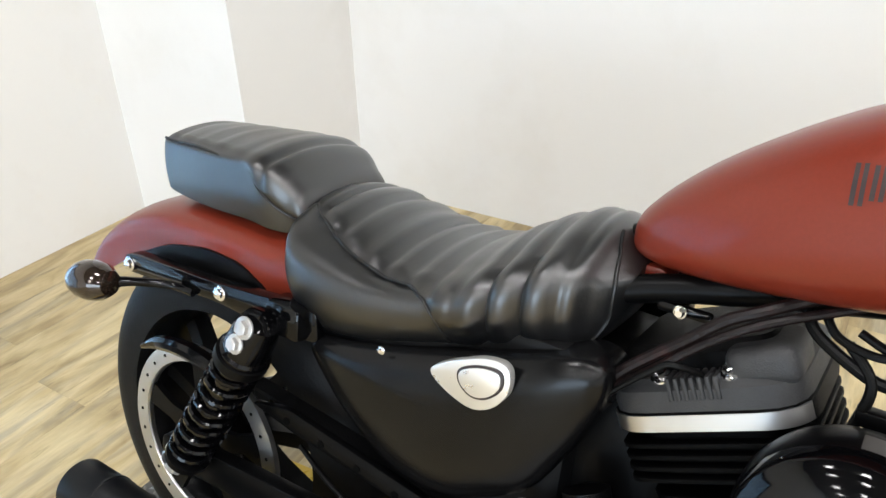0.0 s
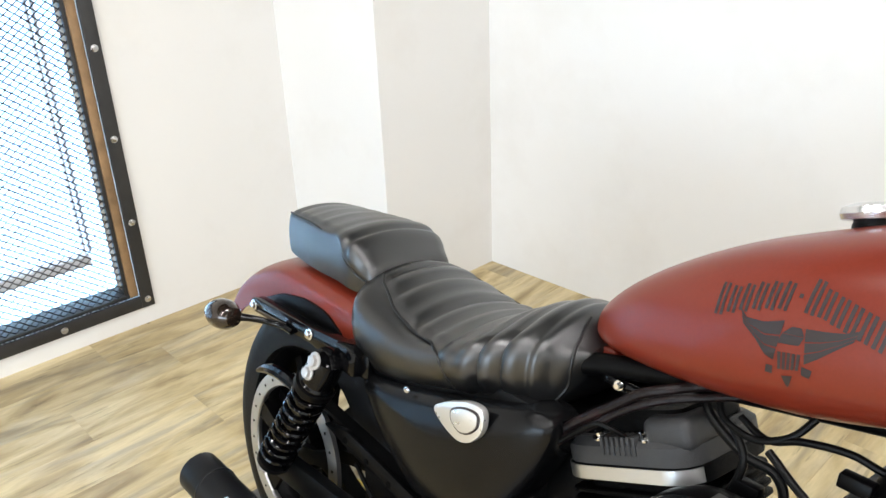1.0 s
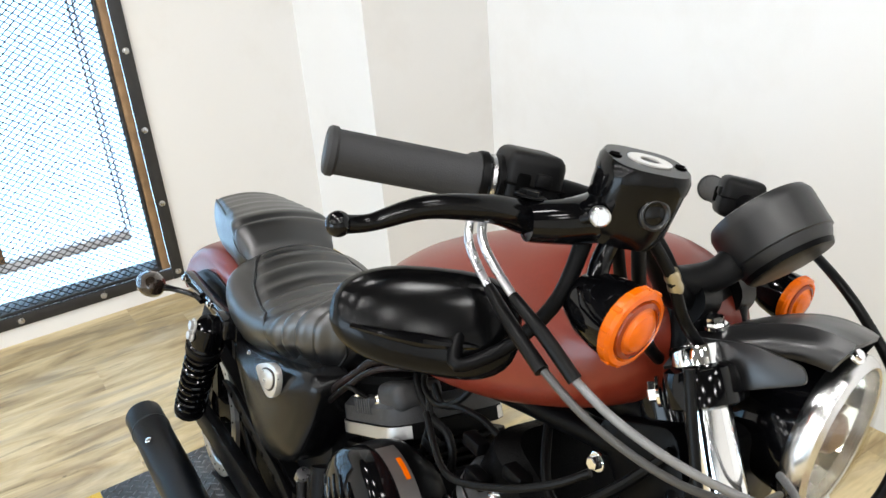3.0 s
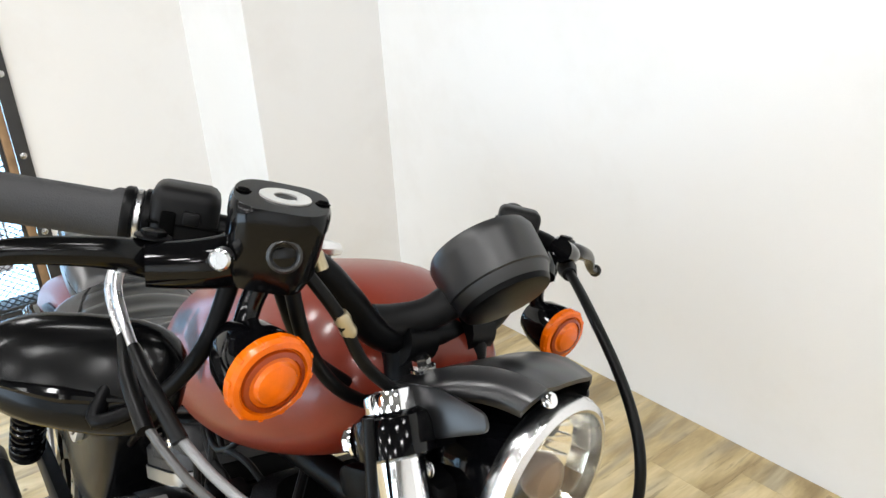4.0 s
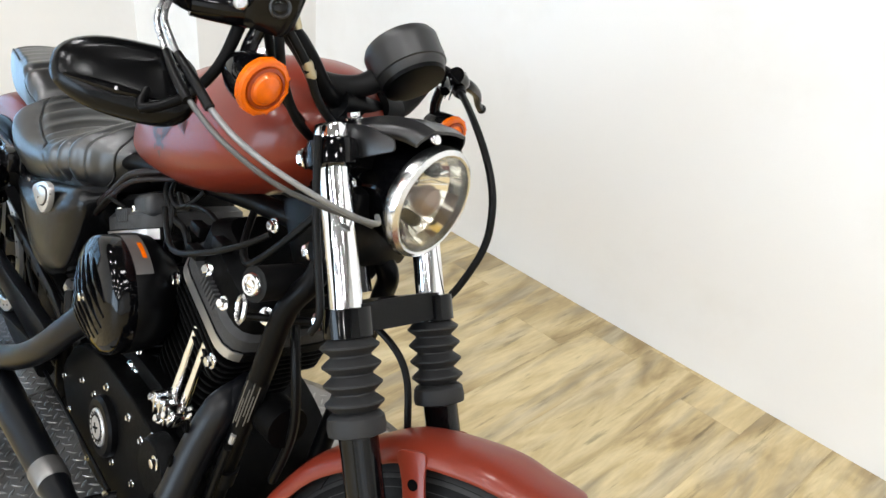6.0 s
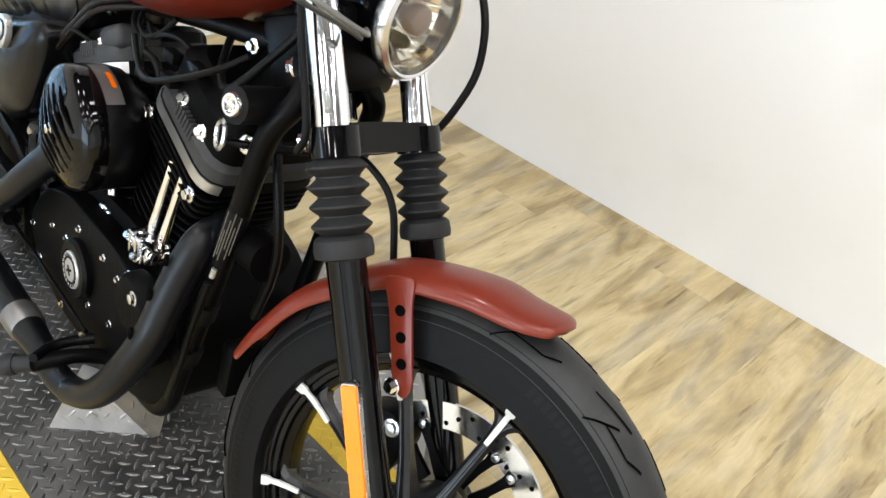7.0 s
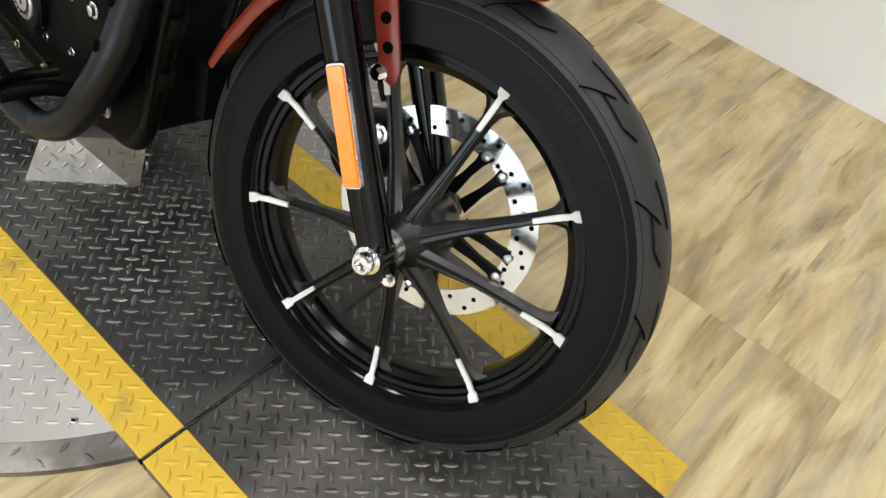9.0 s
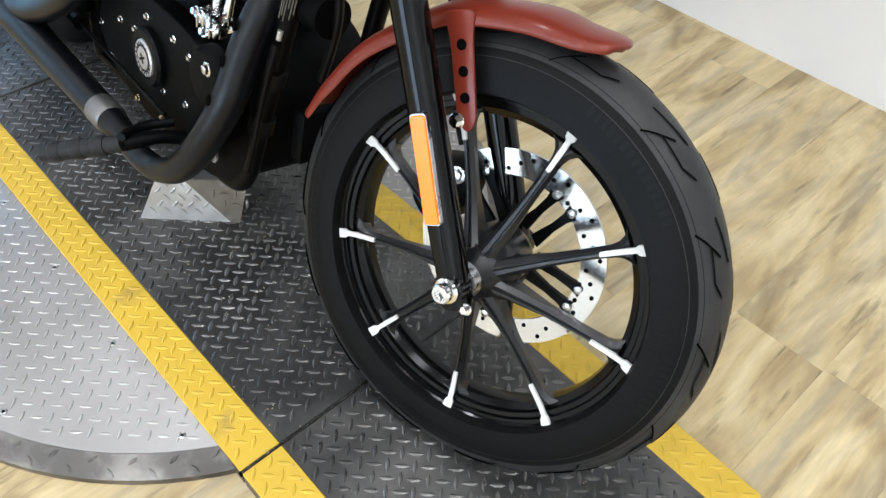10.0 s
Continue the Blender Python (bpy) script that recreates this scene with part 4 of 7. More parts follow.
def rear_fender():
    crown = [(-1.30, 0.655), (-1.40, 0.655), (-1.50, 0.655), (-1.60, 0.648), (-1.68, 0.628), (-1.75, 0.596), (-1.806, 0.550), (-1.838, 0.502), (-1.845, 0.482)]
    line = spline([(x, 0, z) for x, z in crown], 5)
    rings = []
    for i, p in enumerate(line):
        t = (line[min(i + 1, len(line) - 1)] - line[max(i - 1, 0)]).normalized()
        nrm = Vector((-t.z, 0, t.x)) * -1
        if nrm.z < 0:
            nrm = -nrm
        k = i / (len(line) - 1)
        w = 0.104 - 0.006 * k
        drop = 0.085 if k < 0.5 else 0.085 - 0.03 * (k - 0.5) / 0.5
        out, inn = [], []
        for j in range(25):
            u = -1 + 2 * j / 24
            a = abs(u)
            y = w * math.sin(min(1, a / 0.62) * math.pi / 2)
            d = 0.036 * (1 - math.cos(min(1, a / 0.62) * math.pi / 2)) + (drop - 0.036) * max(0, (a - 0.62) / 0.38)
            q = p - nrm * d
            out.append((q.x, math.copysign(y, u), q.z))
            q2 = p - nrm * (d + 0.003 * (a < 0.62))
            inn.append((q2.x, math.copysign(max(0, y - 0.003), u), q2.z))
        rings.append(out + inn[::-1])
    f = part("rear_fender", loft(bmesh.new(), rings), M_RED, bike, "matte rust-red bobbed rear fender", angle=50)
    # dark inset panels and struts on both flanks
    for s in (-1, 1):
        part("fender_cover", prism(bmesh.new(), rounded([(-1.685, 0.548), (-1.60, 0.588), (-1.52, 0.604), (-1.45, 0.602), (-1.39, 0.575), (-1.40, 0.55), (-1.55, 0.542)], 0.02), s * 0.107, s * 0.100, 0.002), M_MATTE, f, "satin black inset panel")
        y0, y1 = sorted((s * 0.118, s * 0.140))
        strut = part("fender_strut", prism(bmesh.new(), rounded([(-1.655, 0.540), (-1.658, 0.566), (-1.63, 0.570), (-1.45, 0.580), (-1.33, 0.592), (-1.275, 0.598), (-1.27, 0.555), (-1.34, 0.548), (-1.46, 0.552)], 0.012), y0, y1, 0.003), M_GLOSS, bike, "gloss black fender strut")
        for bx, bz in ((-1.644, 0.553), (-1.447, 0.568), (-1.30, 0.578)):
            bolt(strut, (bx, s * 0.140, bz), (0, s, 0), 0.0075, 0.007)
        # rear indicator on its stalk
        c = Vector((-1.607, s * 0.222, 0.561))
        st = part("indicator_stalk", tube(bmesh.new(), [(-1.50, s * 0.142, 0.552), (-1.535, s * 0.150, 0.555), (-1.57, s * 0.185, 0.560), c + Vector((0.02, s * -0.012, 0))], [0.006, 0.006, 0.0065, 0.009], 12, 4), M_GLOSS, bike)
        part("indicator_lens", lathe(bmesh.new(), [(0.008, 0.034), (0.020, 0.030), (0.030, 0.016), (0.033, 0.0), (0.032, -0.014), (0.026, -0.027), (0.014, -0.036), (0.001, -0.038)], basis(c, (1, s * -0.15, 0.12)) @ Matrix.Diagonal((0.86, 0.86, 1.06, 1)), 32), M_SMOKE, st, "smoked bullet indicator lens")
    part("tail_lamp", lathe(bmesh.new(), [(0.024, -0.004), (0.024, 0.004), (0.016, 0.010), (0.001, 0.012)], basis((-1.838, 0, 0.50), (-1, 0, -0.3))), M_SMOKE, f)


REAR = Vector((-1.535, 0, 0.275))


def rear_wheel():
    w = part("rear_wheel", ring_surface(bmesh.new(), REAR, [(0.212, -0.062), (0.205, -0.062), (0.196, -0.045), (0.186, -0.03), (0.186, 0.03), (0.196, 0.045), (0.205, 0.062), (0.212, 0.062), (0.205, 0.04), (0.198, 0.0), (0.205, -0.04)]), M_MATTE, bike, "black cast rear wheel", angle=40)
    part("tyre", ring_surface(bmesh.new(), REAR, tyre_profile(0.306, 0.207, 0.073, 0.55), 120), M_RUBBER, w, "worn black rear tyre", angle=50)
    for k in range(9):
        a = radians(40 * k + 11)
        d = Vector((math.cos(a), 0, math.sin(a)))
        n = Vector((-d.z, 0, d.x))
        rings = []
        for r, h, yy, t in ((0.04, 0.016, -0.03, 0.02), (0.10, 0.012, -0.022, 0.016), (0.19, 0.014, -0.01, 0.014)):
            c = REAR + d * r
            rings.append([c + n * h + Vector((0, yy - t, 0)), c - n * h + Vector((0, yy - t, 0)), c - n * h + Vector((0, yy + t, 0)), c + n * h + Vector((0, yy + t, 0))])
        part("spoke", loft(bmesh.new(), rings), M_MATTE, w, angle=40)
    part("hub", lathe(bmesh.new(), [(0.030, -0.09), (0.045, -0.08), (0.05, -0.03), (0.05, 0.04), (0.04, 0.09)], basis(REAR, (0, 1, 0)), 32), M_MATTE, w)
    # belt sprocket with its bright rivet ring
    sp = part("belt_sprocket", ring_surface(bmesh.new(), REAR, [(0.162, -0.103), (0.150, -0.104), (0.134, -0.104), (0.132, -0.101), (0.132, -0.094), (0.162, -0.094)], 96), M_ALU, w, "bright belt sprocket ring with dark rivets", angle=30)
    for k in range(26):
        a = 2 * math.pi * k / 26
        bm = bmesh.new()
        lathe(bm, [(0.0028, 0), (0.0028, 0.001), (0.0015, 0.0016)], basis(REAR + Vector((0.147 * math.cos(a), -0.1038, 0.147 * math.sin(a))), (0, -1, 0)), 8)
        part("rivet", bm, M_HOLE, sp)
    for k in range(5):
        a = radians(72 * k + 20)
        d = Vector((math.cos(a), 0, math.sin(a)))
        n = Vector((-d.z, 0, d.x))
        rings = []
        for r, h in ((0.03, 0.022), (0.08, 0.014), (0.135, 0.020)):
            c = REAR + d * r
            rings.append([c + n * h + Vector((0, -0.100, 0)), c - n * h + Vector((0, -0.100, 0)), c - n * h + Vector((0, -0.09, 0)), c + n * h + Vector((0, -0.09, 0))])
        part("sprocket_arm", loft(bmesh.new(), rings), M_MATTE, sp, angle=40)
    # belt and guard running forward
    belt = bmesh.new()
    for z0, z1 in ((0.163, 0.068), (-0.163, -0.068)):
        a = REAR + Vector((0.02, 0, z0))
        b = Vector((-0.955, 0, 0.32 + z1))
        q = [(a.x, a.z), (b.x, b.z), (b.x, b.z - 0.006), (a.x, a.z - 0.006)]
        prism(belt, q, -0.112, -0.086)
    part("drive_belt", belt, M_RUBBER, bike, "black toothed drive belt")
    guard = part("belt_guard", prism(bmesh.new(), rounded([(-1.40, 0.415), (-1.33, 0.432), (-1.06, 0.398), (-0.98, 0.37), (-0.98, 0.35), (-1.07, 0.372), (-1.32, 0.400)], 0.01), -0.128, -0.118, 0.002), M_MATTE, bike, "slotted black belt guard")
    for k in range(5):
        x = -1.33 + 0.062 * k
        part("slot", lathe(bmesh.new(), [(0.0055, 0), (0.0055, 0.0006)], basis((x, -0.1285, 0.414 - 0.0085 * k), (0, -1, 0)), 16), M_HOLE, guard)
    arm = part("swingarm", prism(bmesh.new(), rounded([(-1.57, 0.25), (-1.57, 0.30), (-1.40, 0.315), (-1.02, 0.34), (-0.98, 0.33), (-0.98, 0.28), (-1.02, 0.27), (-1.40, 0.262)], 0.015), -0.150, -0.126, 0.005), M_MATTE, bike, "satin black swingarm")
    bolt(arm, (REAR.x, -0.150, REAR.z), (0, -1, 0), 0.016, 0.018, M_STEEL, "axle_nut")
    part("swingarm", prism(bmesh.new(), rounded([(-1.57, 0.25), (-1.57, 0.30), (-1.40, 0.315), (-1.02, 0.34), (-0.98, 0.28), (-1.40, 0.262)], 0.015), 0.120, 0.142, 0.005), M_MATTE, bike)
    # small rear mud flap bracket over the sprocket
    part("belt_cover", tube(bmesh.new(), [(-1.655, -0.118, 0.405), (-1.60, -0.122, 0.432), (-1.53, -0.124, 0.442), (-1.45, -0.124, 0.432)], [0.004, 0.012, 0.014, 0.010], 10, 4), M_GLOSS, bike)


def shocks():
    for s in (-1, 1):
        a, b = Vector((-1.335, s * 0.172, 0.575)), Vector((-1.488, s * 0.172, 0.300))
        ax = (b - a).normalized()
        m = basis(a, ax)
        L = (b - a).length
        sh = part("rear_shock", lathe(bmesh.new(), [(0.012, -0.006), (0.024, 0.0), (0.030, 0.018), (0.031, 0.052), (0.034, 0.056), (0.034, 0.064), (0.028, 0.068), (0.020, 0.072), (0.018, L - 0.03), (0.018, L - 0.02), (0.012, L + 0.005)], m, 28), M_GLOSS, bike, "gloss black coil-over rear shock")
        part("spring_seat", lathe(bmesh.new(), [(0.030, 0.060), (0.037, 0.062), (0.037, 0.076), (0.032, 0.080)], m, 28), M_MATTE, sh)
        coil = []
        turns, z0, z1 = 9.5, 0.080, L - 0.022
        for i in range(int(turns * 16) + 1):
            t = i / (turns * 16)
            an = 2 * math.pi * turns * t
            coil.append(m @ Vector((0.029 * math.cos(an), 0.029 * math.sin(an), z0 + (z1 - z0) * t)))
        part("coil_spring", tube(bmesh.new(), coil, 0.0052, 8, 1, smooth_line=False), M_GLOSS, sh, "gloss black coil spring")
        part("lower_collar", lathe(bmesh.new(), [(0.018, L - 0.026), (0.033, L - 0.022), (0.033, L - 0.012), (0.016, L - 0.004)], m, 28), M_MATTE, sh)
        part("lower_eye", lathe(bmesh.new(), [(0.014, -0.016), (0.014, 0.016), (0.006, 0.016), (0.006, -0.016)], basis(b, (0, 1, 0)), 20, caps=False, loop=True), M_STEEL, sh)
        bolt(sh, a + Vector((0.004, s * 0.030, 0.003)), (0, s, 0.2), 0.010, 0.010, M_TLUG)
        bolt(sh, a + Vector((-0.012, s * 0.030, -0.024)), (0, s, 0.2), 0.009, 0.010, M_TLUG)
        bolt(sh, b + Vector((0, s * 0.016, 0)), (0, s, 0), 0.010, 0.012, M_TLUG)
        part("shock_mount", box(-1.345, -1.285, min(s * 0.118, s * 0.16), max(s * 0.118, s * 0.16), 0.555, 0.60, 0.008), M_GLOSS, bike)


def dome_plate(bm, outline, y0, bulge, n=6):
    """A plate with an outline of (x, z) whose outer face swells from y0 towards -y by bulge."""
    c = Vector((sum(p[0] for p in outline) / len(outline), sum(p[1] for p in outline) / len(outline)))
    rings = [[(x, y0 + 0.05, z) for x, z in outline]]
    for i in range(n + 1):
        t = i / n
        k = math.cos(t * math.pi / 2 * 0.93)
        rings.append([(c.x + (x - c.x) * k, y0 - bulge * math.sin(t * math.pi / 2), c.y + (z - c.y) * k) for x, z in outline])
    return loft(bm, rings)


def side_cover():
    out = rounded([(-1.305, 0.556), (-1.235, 0.478), (-1.150, 0.424), (-1.065, 0.424), (-0.968, 0.480), (-0.915, 0.580), (-0.898, 0.650), (-0.93, 0.664), (-1.085, 0.612), (-1.20, 0.580)], 0.035, 5)
    c = part("side_cover", dome_plate(bmesh.new(), out, -0.128, 0.030), M_COVER, bike, "satin black teardrop side cover with a metal badge", angle=50)
    # badge: a pale shield with a small shield raised on it
    b = rounded([(-1.092, 0.601), (-1.067, 0.619), (-1.022, 0.640), (-0.993, 0.641), (-0.989, 0.610), (-1.008, 0.584), (-1.033, 0.574), (-1.066, 0.584)], 0.017, 5)
    badge = part("badge", prism(bmesh.new(), b, -0.166, -0.155, 0.002), M_BADGE, c, "pale metal shield badge")
    b2 = rounded([(-1.053, 0.618), (-1.026, 0.631), (-0.998, 0.634), (-0.996, 0.612), (-1.014, 0.593), (-1.034, 0.589), (-1.051, 0.601)], 0.014, 5)
    part("badge_rim", prism(bmesh.new(), b2, -0.168, -0.160, 0.0012), M_PRINT, badge)
    b3 = rounded([(-1.050, 0.6165), (-1.0255, 0.6285), (-1.0010, 0.6310), (-0.9990, 0.6125), (-1.015, 0.596), (-1.033, 0.592), (-1.048, 0.6025)], 0.013, 5)
    part("badge_face", prism(bmesh.new(), b3, -0.1695, -0.160, 0.0012), M_BADGE, badge)
    part("battery_box", box(-1.25, -0.95, -0.085, 0.12, 0.36, 0.60, 0.02), M_PLASTIC, bike)
    part("side_cover", prism(bmesh.new(), out, 0.125, 0.15, 0.01), M_MATTE, bike)


def tilted(angle, at):
    """A pose whose z leans ahead (plus) or back by angle."""
    return Matrix.Translation(at) @ Matrix.Rotation(radians(angle), 4, "Y")


def slab_xy(bm, hx, hy, z0, z1, r, m, bevel=0.0):
    """A plate with rounded corners lying across the cylinder's axis."""
    out = rounded([(-hx, -hy), (hx, -hy), (hx, hy), (-hx, hy)], r, 4)
    b = bmesh.new()
    k = 1 - bevel / hx
    rings = [[(x, y, z0) for x, y in out], [(x, y, z1 - bevel) for x, y in out], [(x * k, y * k, z1) for x, y in out]] if bevel else [[(x, y, z0) for x, y in out], [(x, y, z1) for x, y in out]]
    loft(b, rings)
    merge(bm, b, m)
    return bm


def flank_strip(hx, hy, z0, z1, r, side, m):
    """A thin strip along one flank of a rounded plate and round its corners."""
    out = [p for p in rounded([(-hx, -hy), (hx, -hy), (hx, hy), (-hx, hy)], r, 8) if p[1] * side > hy - r * 0.72]
    out.sort(key=lambda p: p[0])
    bm = bmesh.new()
    rows = []
    for x, y in out:
        k = 1 - 0.004 / hx
        rows.append([bm.verts.new(m @ Vector(q)) for q in ((x * k, y * k, z0), (x, y, z0 + 0.0008), (x, y, z1 - 0.0008), (x * k, y * k, z1))])
    for p, q in zip(rows, rows[1:]):
        for i in range(3):
            bm.faces.new((p[i], q[i], q[i + 1], p[i + 1]))
    return bm


def engine():
    case = rounded([(-0.98, 0.20), (-0.97, 0.34), (-0.88, 0.42), (-0.74, 0.46), (-0.56, 0.47), (-0.45, 0.43), (-0.41, 0.34), (-0.44, 0.22), (-0.55, 0.16), (-0.85, 0.15)], 0.05, 5)
    e = part("crankcase", prism(bmesh.new(), case, -0.105, 0.13, 0.012), M_WRINKLE, bike, "wrinkle-black engine crankcase")
    gear = rounded([(-0.93, 0.30), (-0.86, 0.395), (-0.75, 0.435), (-0.60, 0.44), (-0.47, 0.425), (-0.425, 0.365), (-0.455, 0.29), (-0.56, 0.215), (-0.75, 0.20), (-0.88, 0.235)], 0.045, 5)
    g = part("gearcase_cover", prism(bmesh.new(), gear, -0.140, -0.100, 0.010, 3), M_WRINKLE, bike, "wrinkle-black gearcase cover with chrome bolts")
    for x, z in ((-0.90, 0.30), (-0.809, 0.346), (-0.749, 0.355), (-0.699, 0.400), (-0.602, 0.405), (-0.548, 0.399), (-0.514, 0.430), (-0.471, 0.365), (-0.561, 0.308), (-0.644, 0.289), (-0.50, 0.290), (-0.575, 0.235), (-0.75, 0.22), (-0.86, 0.25)):
        bolt(g, (x, -0.1405, z), (0, -1, 0), 0.0045, 0.006)
    d = Vector((-0.686, -0.140, 0.333))
    derby = part("timer_cover", lathe(bmesh.new(), [(0.052, 0.0), (0.052, 0.010), (0.047, 0.015), (0.036, 0.0155), (0.034, 0.013), (0.001, 0.013)], basis(d, (0, -1, 0)), 40), M_MATTE, g)
    part("medallion", lathe(bmesh.new(), [(0.032, 0.0125), (0.032, 0.016), (0.029, 0.018), (0.020, 0.0165), (0.019, 0.0185), (0.001, 0.019)], basis(d, (0, -1, 0)), 40), M_TLUG, derby, "bright round medallion")
    part("medallion_ring", lathe(bmesh.new(), [(0.0235, 0.0168), (0.0235, 0.0182), (0.0205, 0.0182), (0.0205, 0.0168)], basis(d, (0, -1, 0)), 40, caps=False, loop=True), M_PLASTIC, derby, "dark inner ring")
    for k in range(18):
        a = 2 * math.pi * k / 18
        part("ring_bar", add_box(bmesh.new(), -0.0012, 0.0012, 0.0240, 0.0278, 0.0176, 0.0186, 0.0003, 1, basis(d, (0, -1, 0)) @ Matrix.Rotation(a, 4, "Z")), M_PLASTIC, derby)
    part("emblem_bar", add_box(bmesh.new(), -0.0022, 0.0022, -0.011, 0.011, 0.0188, 0.0198, 0.0004, 1, basis(d, (0, -1, 0)) @ Matrix.Rotation(0.5, 4, "Z")), M_PLASTIC, derby)
    part("emblem_bar", add_box(bmesh.new(), -0.009, 0.009, -0.002, 0.002, 0.0188, 0.0198, 0.0004, 1, basis(d, (0, -1, 0)) @ Matrix.Rotation(0.5, 4, "Z")), M_PLASTIC, derby)
    part("gear_boss", lathe(bmesh.new(), [(0.050, 0.0), (0.049, 0.018), (0.042, 0.027), (0.001, 0.029)], basis((-0.480, -0.128, 0.400), (0, -1, 0)), 36), M_WRINKLE, g)
    bolt(g, (-0.462, -0.156, 0.425), (0, -1, 0), 0.008, 0.008)
        # two finned cylinders with heads and rocker boxes
    for name, at, lean in (("front", (-0.517, 0, 0.636), 23), ("rear", (-0.816, 0, 0.612), -25)):
        m = tilted(lean, at)
        core = part("cylinder", lathe(bmesh.new(), [(0.056, -0.29), (0.056, 0.0)], m, 32), M_WRINKLE, bike, "finned black engine cylinder")
        for k in range(11):
            z = -0.245 + 0.0165 * k
            part("fin", slab_xy(bmesh.new(), 0.080, 0.086, z, z + 0.0035, 0.035, m, 0.001), M_WRINKLE, core)
        head = part("cylinder_head", slab_xy(bmesh.new(), 0.070, 0.078, -0.065, 0.0, 0.02, m), M_WRINKLE, bike)
        for k in range(4):
            z = -0.058 + 0.0125 * k
            part("fin", slab_xy(bmesh.new(), 0.095, 0.092, z, z + 0.004, 0.025, m, 0.001), M_WRINKLE, head)
        # black band ends paint the dark reflection; only the flanks get bright metal
        rk = part("rocker_band", slab_xy(bmesh.new(), 0.099, 0.096, -0.003, 0.018, 0.046, m, 0.002), M_WRINKLE, bike, "machined rocker box band, its ends coloured black as dark reflections")
        for sg in (-1, 1):
            part("machined_edge", flank_strip(0.0998, 0.0968, -0.002, 0.0165, 0.046, sg, m), M_ALU, rk, "machined bright strip")
        part("rocker_cover", slab_xy(bmesh.new(), 0.0970, 0.0940, 0.0175, 0.050, 0.044, m, 0.010), M_ROCKER, rk, "wrinkle-black rocker cover")
        part("rocker_top", slab_xy(bmesh.new(), 0.082, 0.070, 0.048, 0.078, 0.022, m, 0.010) if name == "rear" else slab_xy(bmesh.new(), 0.090, 0.086, 0.048, 0.116, 0.040, m, 0.020), M_WRINKLE, rk)
        for k in range(7):
            x = -0.026 + 0.0078 * k
            part("rocker_rib", add_box(bmesh.new(), x, x + 0.0046, -0.096, -0.058, 0.030, 0.053, 0.0014, 2, m), M_ROCKER, rk)
        if name == "rear":
            part("rocker_hump", add_box(bmesh.new(), 0.030, 0.098, -0.088, -0.012, 0.034, 0.074, 0.014, 4, m), M_ROCKER, rk, "raised breather hump")
        for x in (-0.034, 0.034):
            bolt(rk, m @ Vector((x, -0.080, 0.049)), m.to_3x3() @ Vector((0, -0.35, 1)), 0.0075, 0.010)
        for x in (-0.075, 0.075) if name == "front" else ():
            bolt(rk, m @ Vector((x, -0.097, -0.020)), m.to_3x3() @ Vector((0, -1, 0)), 0.0085, 0.010)
    # chrome pushrod tubes on their lifter blocks
    for x0, x1, z1 in ((-0.552, -0.535, 0.600), (-0.518, -0.500, 0.595), (-0.680, -0.735, 0.560), (-0.700, -0.765, 0.555)):
        t = part("pushrod_tube", tube(bmesh.new(), [(x0, -0.098, 0.455 if x0 > -0.6 else 0.425), (x1, -0.084, z1)], [0.0095, 0.0072, 0.0072], 14, 6), M_CHROME, bike, "bright steel pushrod tube")
        part("tube_seal", lathe(bmesh.new(), [(0.0145, 0), (0.0145, 0.012), (0.011, 0.016)], basis((x0, -0.098, 0.462 if x0 > -0.6 else 0.425), (x1 - x0, 0.014, z1 - 0.425)), 16), M_CHROME, t)
    for x in (-0.69,):
        lb = part("lifter_block", box(x - 0.03, x + 0.026, -0.122, -0.075, 0.395, 0.435, 0.006), M_CHROME, bike, "chrome lifter block")
        bolt(lb, (x - 0.018, -0.122, 0.415), (0, -1, 0), 0.005, 0.006)
        bolt(lb, (x + 0.014, -0.122, 0.415), (0, -1, 0), 0.005, 0.006)
    cast = part("lifter_cover", box(-0.562, -0.500, -0.125, -0.085, 0.440, 0.470, 0.010, 3), M_CHROME, bike, "ribbed chrome lifter cover")
    for x, z in ((-0.556, 0.470), (-0.506, 0.470), (-0.531, 0.448)):
        bolt(cast, (x, -0.124, z), (0, -1, 0.3), 0.0065, 0.010)
    for k in range(3):
        part("cover_rib", box(-0.555 + 0.019 * k, -0.548 + 0.019 * k, -0.129, -0.090, 0.446, 0.482, 0.002), M_CHROME, cast)
    # round air cleaner
    c = Vector((-0.678, -0.122, 0.586))
    m = basis(c, (0, -1, 0))
    back = part("air_cleaner", lathe(bmesh.new(), [(0.06, -0.05), (0.088, -0.02), (0.093, 0.0), (0.0935, 0.028), (0.091, 0.033)], m, 56), M_MATTE, bike, "round black air cleaner with a slatted gloss cover")
    cover = part("cover", lathe(bmesh.new(), [(0.0925, 0.031), (0.0925, 0.051), (0.0905, 0.0565), (0.083, 0.0625), (0.070, 0.068), (0.050, 0.0735), (0.028, 0.0775), (0.001, 0.0790)], m, 56), M_GLOSS, back, "gloss black domed cover")
    for k in range(7):
        h = -0.054 + 0.018 * k
        half = math.sqrt(max(0, 0.066 ** 2 - h * h)) * (0.95)
        d1 = Vector((0.80, 0, -0.60))
        d2 = Vector((0.60, 0, 0.80))
        a, b = c + d2 * h - d1 * half, c + d2 * h + d1 * half
        for q in (a, b):
            q.y = c.y - 0.0690
        mid = (a + b) / 2 + Vector((0, -0.0110 * (1 - (h / 0.075) ** 2), 0))
        part("slat", tube(bmesh.new(), [a, mid, b], [0.0025, 0.0046, 0.0025], 8, 8), M_GLOSS, cover)
    bolt(cover, c + Vector((0, -0.0790, 0)), (0, -1, 0), 0.007, 0.006)
